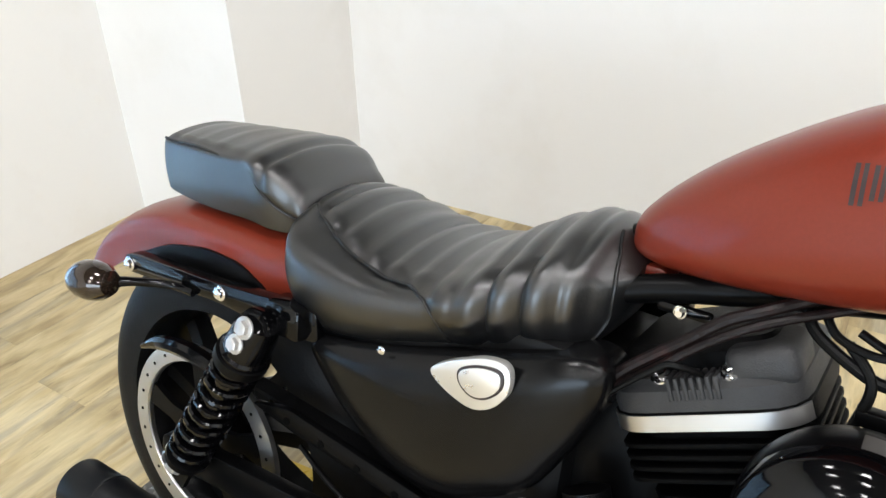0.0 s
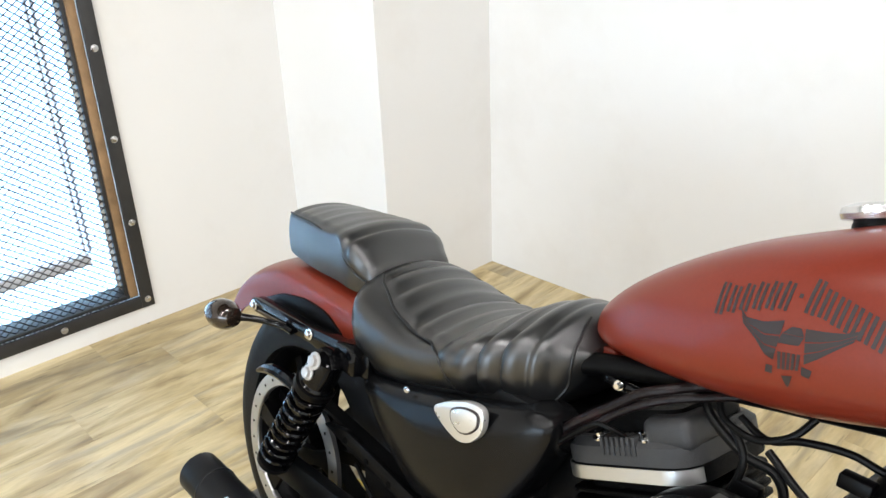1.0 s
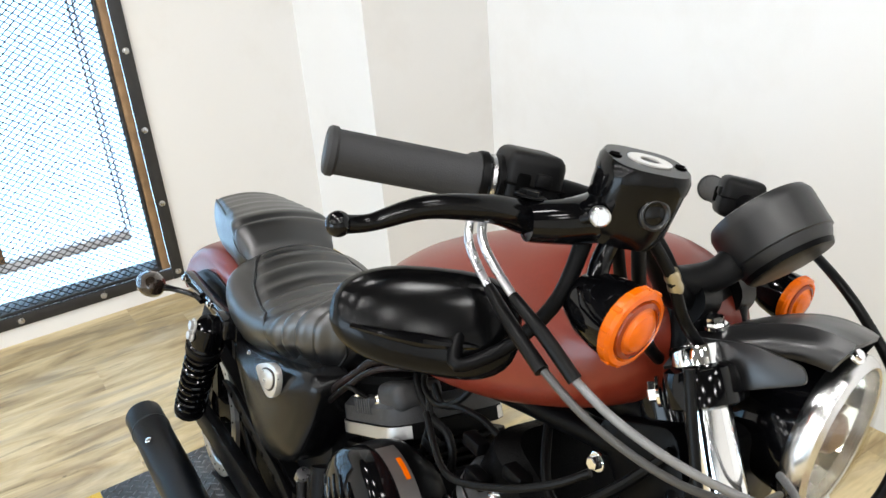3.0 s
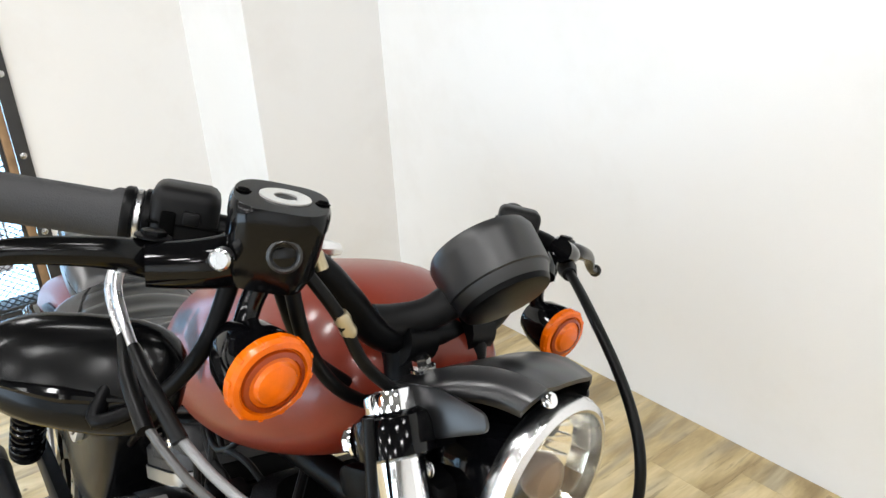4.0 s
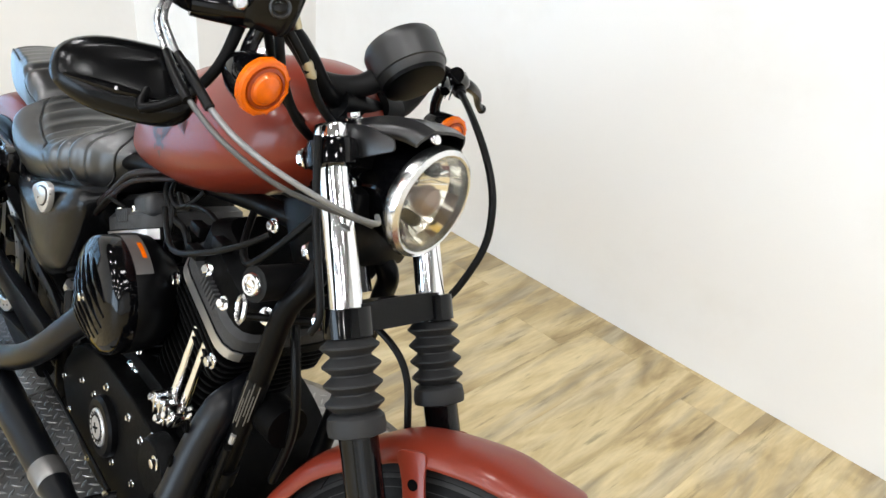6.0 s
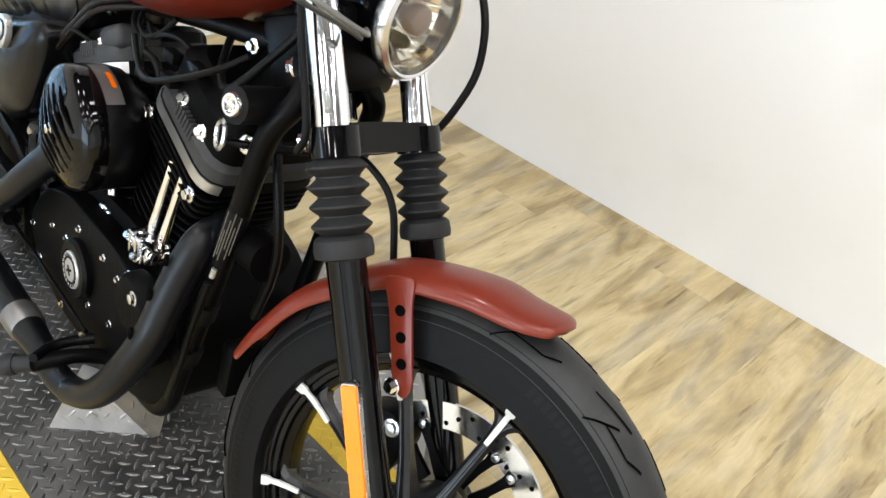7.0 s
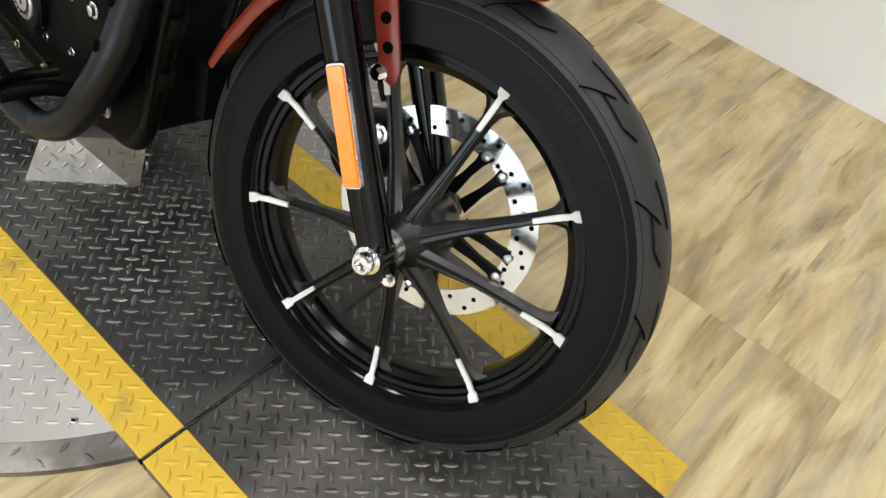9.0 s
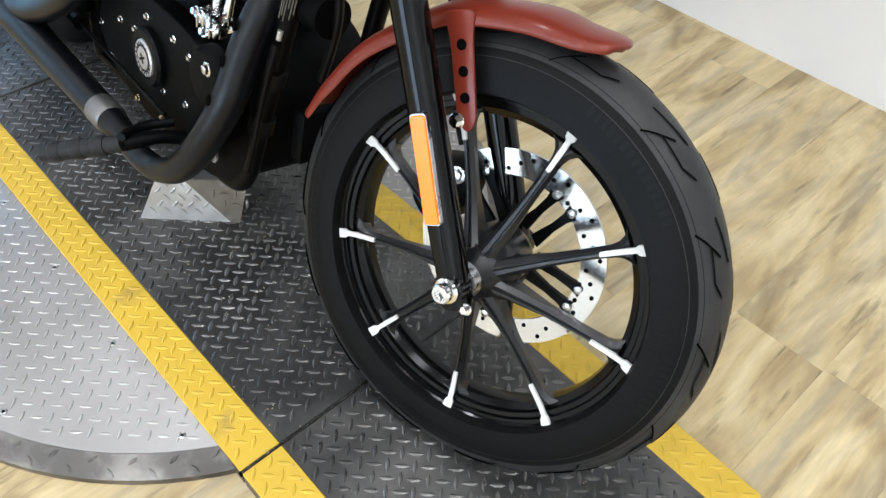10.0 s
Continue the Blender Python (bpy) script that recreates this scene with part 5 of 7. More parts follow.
    # wrapped data label on the barrel, with an orange bar across it
    def wrapped(a0, a1, y0, y1, r):
        bm = bmesh.new()
        rows = []
        for k in range(13):
            an = radians(a0 + (a1 - a0) * k / 12)
            rows.append([bm.verts.new((c.x + r * math.cos(an), c.y - y, c.z + r * math.sin(an))) for y in (y0, y1)])
        for p, q in zip(rows, rows[1:]):
            bm.faces.new((p[0], q[0], q[1], p[1]))
        return bm
    lab = part("data_label", wrapped(44, 96, 0.004, 0.030, 0.0941), M_COLLAR, back, "grey data label", smooth=True)
    part("orange_bar", wrapped(60, 80, 0.008, 0.015, 0.0945), M_ORANGE, lab, "orange bar")
    part("intake", tube(bmesh.new(), [(-0.66, -0.10, 0.60), (-0.655, -0.02, 0.60), (-0.655, 0.03, 0.60)], 0.032, 20, 4), M_MATTE, bike)
    # ignition switch, horn cover and lifting ring by the front head
    sw = part("ignition_switch", tube(bmesh.new(), [(-0.346, -0.120, 0.765), (-0.360, -0.045, 0.757)], 0.0225, 28, 2), M_PLASTIC, bike, "black ignition switch barrel with chrome face")
    part("switch_face", lathe(bmesh.new(), [(0.0150, 0), (0.0150, 0.004), (0.0130, 0.007), (0.0100, 0.007), (0.0090, 0.003), (0.006, 0.003), (0.005, 0.006), (0.001, 0.007)], basis((-0.3458, -0.1205, 0.7652), (0.014, -0.075, 0.008)), 28), M_CHROME, sw)
    bm = bmesh.new()
    lathe(bm, [(0.018, -0.003), (0.021, 0), (0.018, 0.003), (0.015, 0)], basis((-0.386, -0.108, 0.709), (-0.3, -1, 0.1)), 28, caps=False, loop=True)
    part("lifting_ring", bm, M_STEEL, bike, "bright steel ring")
    bolt(bike, (-0.382, -0.070, 0.695), (0.3, -1, 0.2), 0.0085, 0.010)
    bolt(bike, (-0.521, -0.088, 0.697), (0.3, -1, 0.5), 0.007, 0.010)
    bolt(bike, (-0.446, -0.098, 0.684), (0.2, -1, 0.3), 0.007, 0.010)
    bolt(bike, (-0.514, -0.115, 0.235), (0, -1, 0), 0.011, 0.012, M_STEEL)
    bolt(bike, (-0.405, -0.068, 0.815), (0, -1, 0), 0.007, 0.010)
    part("oil_filter", tube(bmesh.new(), [(-0.36, -0.05, 0.555), (-0.315, -0.05, 0.558)], 0.030, 28, 2), M_WRINKLE, bike)
    part("regulator", box(-0.375, -0.345, -0.06, 0.06, 0.30, 0.39, 0.006), M_WRINKLE, bike)


def exhaust():
    p = [(-0.445, -0.030, 0.545), (-0.420, -0.062, 0.552), (-0.408, -0.092, 0.540), (-0.410, -0.110, 0.500), (-0.409, -0.128, 0.452), (-0.408, -0.148, 0.395), (-0.438, -0.172, 0.310), (-0.488, -0.184, 0.240), (-0.548, -0.192, 0.200), (-0.605, -0.197, 0.187), (-0.660, -0.199, 0.190)]
    hd = part("header_pipe", tube(bmesh.new(), p, 0.0215, 24, 6), M_CERAM, bike, "satin black front header pipe with heat shield")
    sh = part("heat_shield", tube(bmesh.new(), [(x - 0.002, y - 0.006, z + 0.001) for x, y, z in p[1:9]], [0.018, 0.0232, 0.0236, 0.0236, 0.0236, 0.0236, 0.0230, 0.0205], 24, 6), M_CERAM, hd)
    for q, ax in (((-0.4195, -0.1385, 0.512), (-0.33, -0.94, 0.05)), ((-0.4190, -0.1555, 0.460), (-0.33, -0.94, 0.1)), ((-0.4200, -0.1760, 0.400), (-0.33, -0.94, 0.1))):
        part("shield_hole", lathe(bmesh.new(), [(0.0080, -0.002), (0.0086, 0.0022), (0.0062, 0.0024), (0.0056, -0.002)], basis(q, ax), 18), M_HOLE, sh)
    for sgn, (a, b, name) in ((1, ((-0.655, -0.199, 0.196), (-1.665, -0.232, 0.205), "lower")),):
        A, B = Vector(a), Vector(b)
        L = (B - A).length
        m = basis(A, B - A)
        r = 0.0410
        mf = part("muffler", lathe(bmesh.new(), [(0.022, -0.015), (0.0225, 0.03), (0.0255, 0.06), (0.0275, 0.085), (0.0285, 0.125), (0.0335, 0.40), (r, 0.72), (r, L - 0.09), (r + 0.001, L - 0.088), (r + 0.001, L - 0.004), (r - 0.003, L), (r - 0.009, L - 0.002), (r - 0.010, L - 0.10), (0.001, L - 0.10)], m, 40), M_CERAM, bike, "satin black shorty muffler with a plain open tip")
        part("collar", lathe(bmesh.new(), [(0.0268, 0.072), (0.0292, 0.076), (0.0302, 0.118), (0.0280, 0.120)], m, 40), M_COLLAR, mf, "dull metal collar") if name == "lower" else None
        for z in (L - 0.075,):
            part("tip_ring", lathe(bmesh.new(), [(r, z), (r + 0.0022, z + 0.002), (r + 0.0022, z + 0.006), (r, z + 0.008)], m, 40), M_CERAM, mf)
        bolt(mf, B.lerp(A, 0.16) + Vector((0, -0.028, 0.034)), (0, -0.6, 0.8), 0.005, 0.005)
    part("header_pipe", tube(bmesh.new(), [(-0.735, -0.08, 0.575), (-0.745, -0.125, 0.548), (-0.81, -0.165, 0.46), (-0.90, -0.185, 0.365), (-1.00, -0.198, 0.290), (-1.10, -0.210, 0.240), (-1.22, -0.216, 0.205)], 0.0245, 24, 6), M_CERAM, bike, "satin black rear header pipe")
    # foot peg and brake linkage
    peg = part("foot_peg", tube(bmesh.new(), [(-0.585, -0.240, 0.243), (-0.678, -0.337, 0.192)], [0.013, 0.0145, 0.0155, 0.0155, 0.0145], 18, 8), M_GRIP, bike, "black rubber foot peg")
    a, b = Vector((-0.585, -0.240, 0.243)), Vector((-0.678, -0.337, 0.192))
    for k in range(3):
        c = a.lerp(b, 0.2 + 0.27 * k)
        part("rubber_ring", lathe(bmesh.new(), [(0.0158, 0), (0.0175, 0.004), (0.0175, 0.018), (0.0158, 0.022)], basis(c, b - a), 18), M_GRIP, peg)
    part("peg_mount", tube(bmesh.new(), [(-0.56, -0.12, 0.235), (-0.575, -0.18, 0.247), (-0.585, -0.240, 0.243)], [0.014, 0.012, 0.014], 14, 4), M_MATTE, bike)
    part("brake_pedal", tube(bmesh.new(), [(-0.590, -0.150, 0.262), (-0.600, -0.190, 0.258), (-0.595, -0.220, 0.256), (-0.575, -0.246, 0.262)], [0.010, 0.009, 0.009, 0.007], 12, 5), M_MATTE, bike)
    part("brake_rod", tube(bmesh.new(), [(-1.00, -0.152, 0.262), (-0.60, -0.160, 0.270)], 0.0036, 10, 2), M_MATTE, bike)
    part("brake_master", tube(bmesh.new(), [(-1.06, -0.150, 0.262), (-0.98, -0.152, 0.264)], 0.016, 16, 2), M_MATTE, bike)
    part("rod_clip", tube(bmesh.new(), [(-0.598, -0.168, 0.270), (-0.592, -0.168, 0.270)], 0.0042, 10, 2), M_BRASS, bike)


def chassis():
    for s in (-1, 1):
        t = part("frame_tube", tube(bmesh.new(), [(-0.345, s * 0.020, 0.83), (-0.315, s * 0.055, 0.785), (-0.335, s * 0.075, 0.73), (-0.358, s * 0.078, 0.625), (-0.378, s * 0.080, 0.53), (-0.425, s * 0.088, 0.31), (-0.446, s * 0.090, 0.225), (-0.49, s * 0.090, 0.188), (-0.60, s * 0.090, 0.180), (-0.95, s * 0.100, 0.180), (-1.00, s * 0.11, 0.21), (-1.00, s * 0.11, 0.40)], 0.0152, 16, 6), M_MATTE, bike, "satin black frame downtube")
        if s < 0:
            part("data_label", tube(bmesh.new(), [(-0.376, -0.0800, 0.545), (-0.360, -0.0785, 0.615)], 0.0157, 16, 3, caps=False), M_PLASTIC, t, "grey data label")
            lab = t
            for k in range(6):
                f = radians(-4 + 15 * k)
                o = Vector((0.0158 * math.sin(f), -0.0158 * math.cos(f), 0))
                lo, hi = ((0.02, 0.95), (0.10, 0.60), (0.0, 0.82), (0.25, 0.97), (0.05, 0.70), (0.15, 0.90))[k]
                pa, pb = Vector((-0.3765, -0.0800, 0.535)), Vector((-0.359, -0.0782, 0.618))
                part("label_bar", tube(bmesh.new(), [pa.lerp(pb, lo) + o, pa.lerp(pb, hi) + o], 0.0009, 6, 2), M_COLLAR, lab, "grey illegible print")
            o = Vector((0.0159 * math.sin(0.55), -0.0159 * math.cos(0.55), 0))
            part("label_tag", tube(bmesh.new(), [Vector((-0.3835, -0.081, 0.505)) + o, Vector((-0.3805, -0.0805, 0.520)) + o], 0.0042, 8, 2), M_BLOCK, lab, "small pale tag")
        part("frame_tube", tube(bmesh.new(), [(-0.40, s * 0.03, 0.82), (-0.60, s * 0.035, 0.785), (-0.90, s * 0.050, 0.720), (-1.02, s * 0.085, 0.665), (-1.12, s * 0.110, 0.60), (-1.28, s * 0.115, 0.575)], 0.015, 14, 6), M_MATTE, bike)
    part("backbone", tube(bmesh.new(), [(-0.36, 0, 0.86), (-0.60, 0, 0.83), (-0.92, 0, 0.75), (-1.03, 0, 0.68)], 0.026, 20, 6), M_MATTE, bike)
    part("steering_head", tube(bmesh.new(), [HEAD + HEAD_AXIS * 0.87, HEAD + HEAD_AXIS * 1.06], 0.033, 24, 2), M_GLOSS, bike)
    part("gusset", prism(bmesh.new(), rounded([(-0.44, 0.84), (-0.345, 0.88), (-0.31, 0.80), (-0.33, 0.755), (-0.38, 0.76)], 0.02), -0.045, 0.045, 0.006), M_MATTE, bike)
    # mounting tab under the tail of the tank
    part("tank_mount", prism(bmesh.new(), rounded([(-0.968, 0.722), (-0.968, 0.734), (-0.90, 0.736), (-0.89, 0.724)], 0.006), -0.034, 0.034, 0.003), M_RED, bike)
    part("tank_bracket", box(-0.893, -0.838, -0.060, -0.050, 0.702, 0.713, 0.003), M_SATIN, bike)
    bolt(bike, (-0.868, -0.062, 0.708), (0, -1, 0), 0.0050, 0.007)
    # wiring and hoses
    loops = [
        ([(-0.985, -0.10, 0.50), (-0.948, -0.110, 0.575), (-0.926, -0.108, 0.612), (-0.900, -0.106, 0.648), (-0.872, -0.102, 0.676), (-0.846, -0.100, 0.700), (-0.818, -0.096, 0.727), (-0.790, -0.088, 0.743), (-0.75, -0.060, 0.760), (-0.68, -0.03, 0.785)], 0.0062, M_WRAP),
        ([(-0.978, -0.098, 0.50), (-0.938, -0.112, 0.580), (-0.914, -0.112, 0.616), (-0.890, -0.108, 0.643), (-0.866, -0.106, 0.666), (-0.838, -0.102, 0.694), (-0.812, -0.098, 0.716), (-0.780, -0.086, 0.735), (-0.71, -0.05, 0.762)], 0.0048, M_WRAP),
        ([(-0.955, -0.112, 0.56), (-0.922, -0.114, 0.606), (-0.892, -0.112, 0.640), (-0.866, -0.110, 0.666), (-0.856, -0.109, 0.673), (-0.842, -0.104, 0.672), (-0.829, -0.090, 0.664)], 0.0035, M_CABLE),
        ([(-0.66, -0.10, 0.735), (-0.58, -0.118, 0.705), (-0.50, -0.11, 0.735), (-0.44, -0.09, 0.772), (-0.41, -0.07, 0.80)], 0.0045, M_CABLE),
        ([(-0.52, -0.03, 0.80), (-0.47, -0.07, 0.76), (-0.43, -0.08, 0.75), (-0.38, -0.07, 0.80), (-0.34, -0.05, 0.86)], 0.0055, M_CABLE),
        ([(-0.40, -0.03, 0.74), (-0.33, -0.05, 0.66), (-0.31, -0.045, 0.56), (-0.34, -0.04, 0.45)], 0.007, M_CABLE),
        ([(-1.33, -0.10, 0.36), (-1.24, -0.115, 0.33), (-1.12, -0.12, 0.31), (-1.02, -0.12, 0.34)], 0.004, M_CABLE),
        ([(-0.43, -0.10, 0.25), (-0.405, -0.105, 0.33), (-0.388, -0.104, 0.42), (-0.372, -0.100, 0.50)], 0.0065, M_CABLE)]
    loops += [
        ([(-0.76, -0.05, 0.745), (-0.745, -0.062, 0.726), (-0.697, -0.066, 0.702), (-0.662, -0.064, 0.697), (-0.647, -0.062, 0.675), (-0.65, -0.06, 0.645)], 0.0058, M_CABLE),
        ([(-0.745, -0.05, 0.745), (-0.728, -0.062, 0.729), (-0.690, -0.066, 0.724), (-0.656, -0.062, 0.742), (-0.640, -0.05, 0.768)], 0.0042, M_CABLE),
        ([(-0.72, -0.06, 0.726), (-0.694, -0.070, 0.699), (-0.699, -0.072, 0.655), (-0.705, -0.068, 0.63)], 0.0050, M_CABLE),
        ([(-0.714, -0.055, 0.737), (-0.678, -0.062, 0.728), (-0.643, -0.064, 0.744), (-0.598, -0.062, 0.753), (-0.561, -0.058, 0.748), (-0.53, -0.05, 0.755)], 0.0042, M_CABLE)]
    for pts, r, mat in loops:
        part("hose", tube(bmesh.new(), pts, r, 10, 6), mat, bike)
    part("tube_clamp", tube(bmesh.new(), [(-0.420, -0.088, 0.33), (-0.413, -0.087, 0.36)], 0.0205, 16, 2), M_PLASTIC, bike)
    part("tube_clamp", tube(bmesh.new(), [(-0.402, -0.085, 0.42), (-0.395, -0.084, 0.45)], 0.0205, 16, 2), M_PLASTIC, bike)
    for x, y, z in ((-0.58, -0.08, 0.735), (-0.49, -0.090, 0.75), (-0.545, -0.098, 0.715), (-0.684, -0.068, 0.668)):
        part("connector", box(x - 0.016, x + 0.016, y - 0.009, y + 0.009, z - 0.008, z + 0.008, 0.0025), M_MATTE, bike)
    # oil tank and electric box in front of the rear cylinder
    part("oil_tank", box(-0.985, -0.845, -0.060, 0.090, 0.300, 0.640, 0.020), M_MATTE, bike, "satin black oil tank behind the cylinder")
    part("hose_clamp", tube(bmesh.new(), [(-0.985, -0.118, 0.438), (-0.975, -0.118, 0.452)], 0.012, 14, 2), M_STEEL, bike)
    part("oil_hose", tube(bmesh.new(), [(-0.985, -0.115, 0.445), (-0.95, -0.125, 0.40), (-0.90, -0.12, 0.36)], 0.0105, 14, 5), M_CABLE, bike)
    part("oil_hose", tube(bmesh.new(), [(-0.955, -0.110, 0.455), (-0.92, -0.12, 0.42), (-0.87, -0.12, 0.39)], 0.0105, 14, 5), M_CABLE, bike)
    part("starter_cover", tube(bmesh.new(), [(-0.915, -0.105, 0.50), (-0.885, -0.120, 0.435)], 0.026, 20, 2), M_MATTE, bike)


# ---------------- front end: all of it turns with the bars ----------------
AXLE = Vector((0, 0.018, 0.331))
FORK = Vector((-0.35, 0, 0.632)).normalized()


def fork_at(s, d, y=0.1):
    """A point d metres up the fork leg of side s."""
    mid = 0.012 - 0.018 * max(0.0, min(1.0, d / 0.4))
    return Vector((0, s * (y - 0.010) + mid, 0.331)) + FORK * d


def front_wheel():
    prof = [(0.2445, -0.034), (0.2455, -0.031), (0.240, -0.029), (0.233, -0.025), (0.229, -0.016), (0.229, 0.016), (0.233, 0.025), (0.240, 0.029), (0.2455, 0.031), (0.2445, 0.034),
            (0.2395, 0.0335), (0.237, 0.030), (0.231, 0.0295), (0.229, 0.025), (0.2225, 0.0245), (0.220, 0.019), (0.211, 0.014), (0.209, 0.0), (0.211, -0.014), (0.220, -0.019), (0.2225, -0.0245), (0.229, -0.025), (0.231, -0.0295), (0.237, -0.030), (0.2395, -0.0335)]
    w = part("front_wheel", ring_surface(bmesh.new(), AXLE, prof, 128), M_SATIN, bike, "black nine-spoke cast wheel with white spoke tips", angle=30, m=STEER)
    ty = part("tyre", ring_surface(bmesh.new(), AXLE, tyre_profile(0.325, 0.243, 0.048, 0.62), 144), M_RUBBER, w, "black front tyre with sparse tread grooves", angle=50)

    def skin(a, v, lift=0.0009):
        """A point on the tyre: a round the wheel, v across it from -1 to 1."""
        t = math.acos(max(-1, min(1, -v)))
        y = -0.048 * math.cos(t)
        r = 0.243 + 0.082 * math.sin(t) ** 0.62 + lift
        return AXLE + Vector((r * math.cos(a), y, r * math.sin(a)))

    bm = bmesh.new()

    def line(pts, wd=0.0022):
        for (a0, v0), (a1, v1) in zip(pts, pts[1:]):
            n = 4
            for i in range(n):
                p = [skin(a0 + (a1 - a0) * t, v0 + (v1 - v0) * t) for t in (i / n, (i + 1) / n)]
                d = (p[1] - p[0]).normalized()
                nr = (p[0] - AXLE)
                nr = Vector((nr.x, 0, nr.z)).normalized()
                sd = d.cross(nr).normalized() * wd
                bm.faces.new([bm.verts.new(q) for q in (p[0] - sd, p[1] - sd, p[1] + sd, p[0] + sd)])

    # dusty running band, a little proud of the sidewalls
    rings = []
    for i in range(145):
        a = 2 * math.pi * i / 144
        rings.append([skin(a, -0.93 + 1.86 * j / 20, 0.0003) for j in range(21)])
    tb = bmesh.new()
    vs = [[tb.verts.new(p) for p in r] for r in rings[:-1]]
    for i in range(144):
        for j in range(20):
            tb.faces.new((vs[i][j], vs[(i + 1) % 144][j], vs[(i + 1) % 144][j + 1], vs[i][j + 1]))
    part("tread", tb, M_TREAD, ty, "dusty grey running surface")
    for k in range(14):
        a = 2 * math.pi * k / 14
        for s in (-1, 1):
            b = a + (0.22 if s > 0 else 0)
            line([(b, s * 0.48), (b + 0.06, s * 0.63), (b + 0.20, s * 0.62), (b + 0.265, s * 0.82)], 0.0034)
            line([(b + 0.20, s * 0.62), (b + 0.155, s * 0.45)], 0.0034)
            line([(b + 0.30, s * 0.36), (b + 0.12, s * 0.20)], 0.0022)
    tagged(part("groove_relief", bm, M_HOLE, ty, smooth=False), kind="stuff")
    # plain raised bars in place of the moulded lettering
    bm = bmesh.new()
    for start, count in ((1.35, 15), (0.15, 9), (3.6, 15), (5.0, 12)):
        for k in range(count):
            a = start - 0.040 * k
            for s in (-1, 1):
                q = []
                for r, da in ((0.272, -0.012), (0.272, 0.012), (0.285, 0.012), (0.285, -0.012)):
                    t = math.asin(((r - 0.243) / 0.082) ** (1 / 0.62))
                    y = s * (0.048 * math.cos(t) + 0.0008)
                    q.append(AXLE + Vector((r * math.cos(a + da), y, r * math.sin(a + da))))
                bm.faces.new([bm.verts.new(p) for p in q])
    tagged(part("moulded_relief", bm, M_PLASTIC, ty, smooth=False), kind="stuff")
    hub = part("hub", lathe(bmesh.new(), [(0.020, -0.074), (0.026, -0.072), (0.030, -0.064), (0.040, -0.050), (0.052, -0.030), (0.054, 0.0), (0.050, 0.030), (0.042, 0.050), (0.030, 0.056)], basis(AXLE, (0, 1, 0)), 48), M_WHEEL, w, "black conical hub")
    part("bearing_spacer", lathe(bmesh.new(), [(0.0255, -0.088), (0.0265, -0.072), (0.022, -0.070), (0.014, -0.088)], basis(AXLE, (0, 1, 0)), 36, caps=False, loop=True), M_STEEL, hub)
    for k in range(9):
        a = radians(78.3 - 40 * k)
        d = Vector((math.cos(a), 0, math.sin(a)))
        n = Vector((-d.z, 0, d.x))
        rings = []
        for r, h, yn, yf in ((0.030, 0.0135, -0.056, 0.010), (0.060, 0.0110, -0.046, -0.012), (0.110, 0.0084, -0.034, -0.014), (0.165, 0.0078, -0.027, -0.009), (0.192, 0.0086, -0.025, -0.006), (0.203, 0.0115, -0.0245, -0.002), (0.210, 0.0170, -0.0235, 0.004), (0.2155, 0.0260, -0.0220, 0.012)):
            c = AXLE + d * r
            yn2 = yn + 0.006
            rings.append([c + n * h + Vector((0, yn2, 0)), c + n * h * 0.45 + Vector((0, yn, 0)), c + n * h * 0.16 + Vector((0, yn + 0.0005, 0)), c + n * h * 0.08 + Vector((0, yn - 0.003, 0)), c - n * h * 0.08 + Vector((0, yn - 0.003, 0)), c - n * h * 0.16 + Vector((0, yn + 0.0005, 0)),
                          c - n * h * 0.45 + Vector((0, yn, 0)), c - n * h + Vector((0, yn2, 0)), c - n * h * 0.7 + Vector((0, yf, 0)), c + n * h * 0.7 + Vector((0, yf, 0))])
        sp = part("spoke", loft(bmesh.new(), rings), M_WHEEL, w, angle=40)
        tip = []
        for r, h, y in ((0.178, 0.0030, -0.0303), (0.198, 0.0034, -0.0290), (0.2130, 0.0036, -0.0285), (0.226, 0.0034, -0.0300), (0.2300, 0.0066, -0.0320), (0.2400, 0.0070, -0.0352)):
            c = AXLE + d * r
            tip.append([c + n * h + Vector((0, y - 0.0010, 0)), c - n * h + Vector((0, y - 0.0010, 0)), c - n * h + Vector((0, y + 0.003, 0)), c + n * h + Vector((0, y + 0.003, 0))])
        part("spoke_tip", loft(bmesh.new(), tip), M_WHITE, sp, "white machined spoke tip", angle=30)
    # brake disc on the far side, with its carrier
    seg = 144
    disc = part("brake_disc", ring_surface(bmesh.new(), AXLE, [(0.1495, 0.058), (0.1495, 0.063), (0.112, 0.063), (0.112, 0.058)], seg), M_DISC, w, "drilled steel brake disc", angle=30)
    for k in range(45):
        a = 2 * math.pi * k / 45
        r = (0.140, 0.131, 0.121)[k % 3]
        part("drill_hole", lathe(bmesh.new(), [(0.0034, 0), (0.0034, 0.0005)], basis(AXLE + Vector((r * math.cos(a), 0.0579, r * math.sin(a))), (0, -1, 0)), 12), M_HOLE, disc)
    for k in range(10):
        a = 2 * math.pi * (k + 0.3) / 10
        d = Vector((math.cos(a), 0, math.sin(a)))
        n = Vector((-d.z, 0, d.x))
        rings = []
        for r, h in ((0.045, 0.010), (0.080, 0.006), (0.105, 0.007), (0.118, 0.011)):
            c = AXLE + d * r + n * (0.02 * (r - 0.045) / 0.07 * (1 if k % 2 else -1))
            rings.append([c + n * h + Vector((0, 0.056, 0)), c - n * h + Vector((0, 0.056, 0)), c - n * h + Vector((0, 0.064, 0)), c + n * h + Vector((0, 0.064, 0))])
        part("carrier_arm", loft(bmesh.new(), rings), M_MATTE, disc, angle=40)
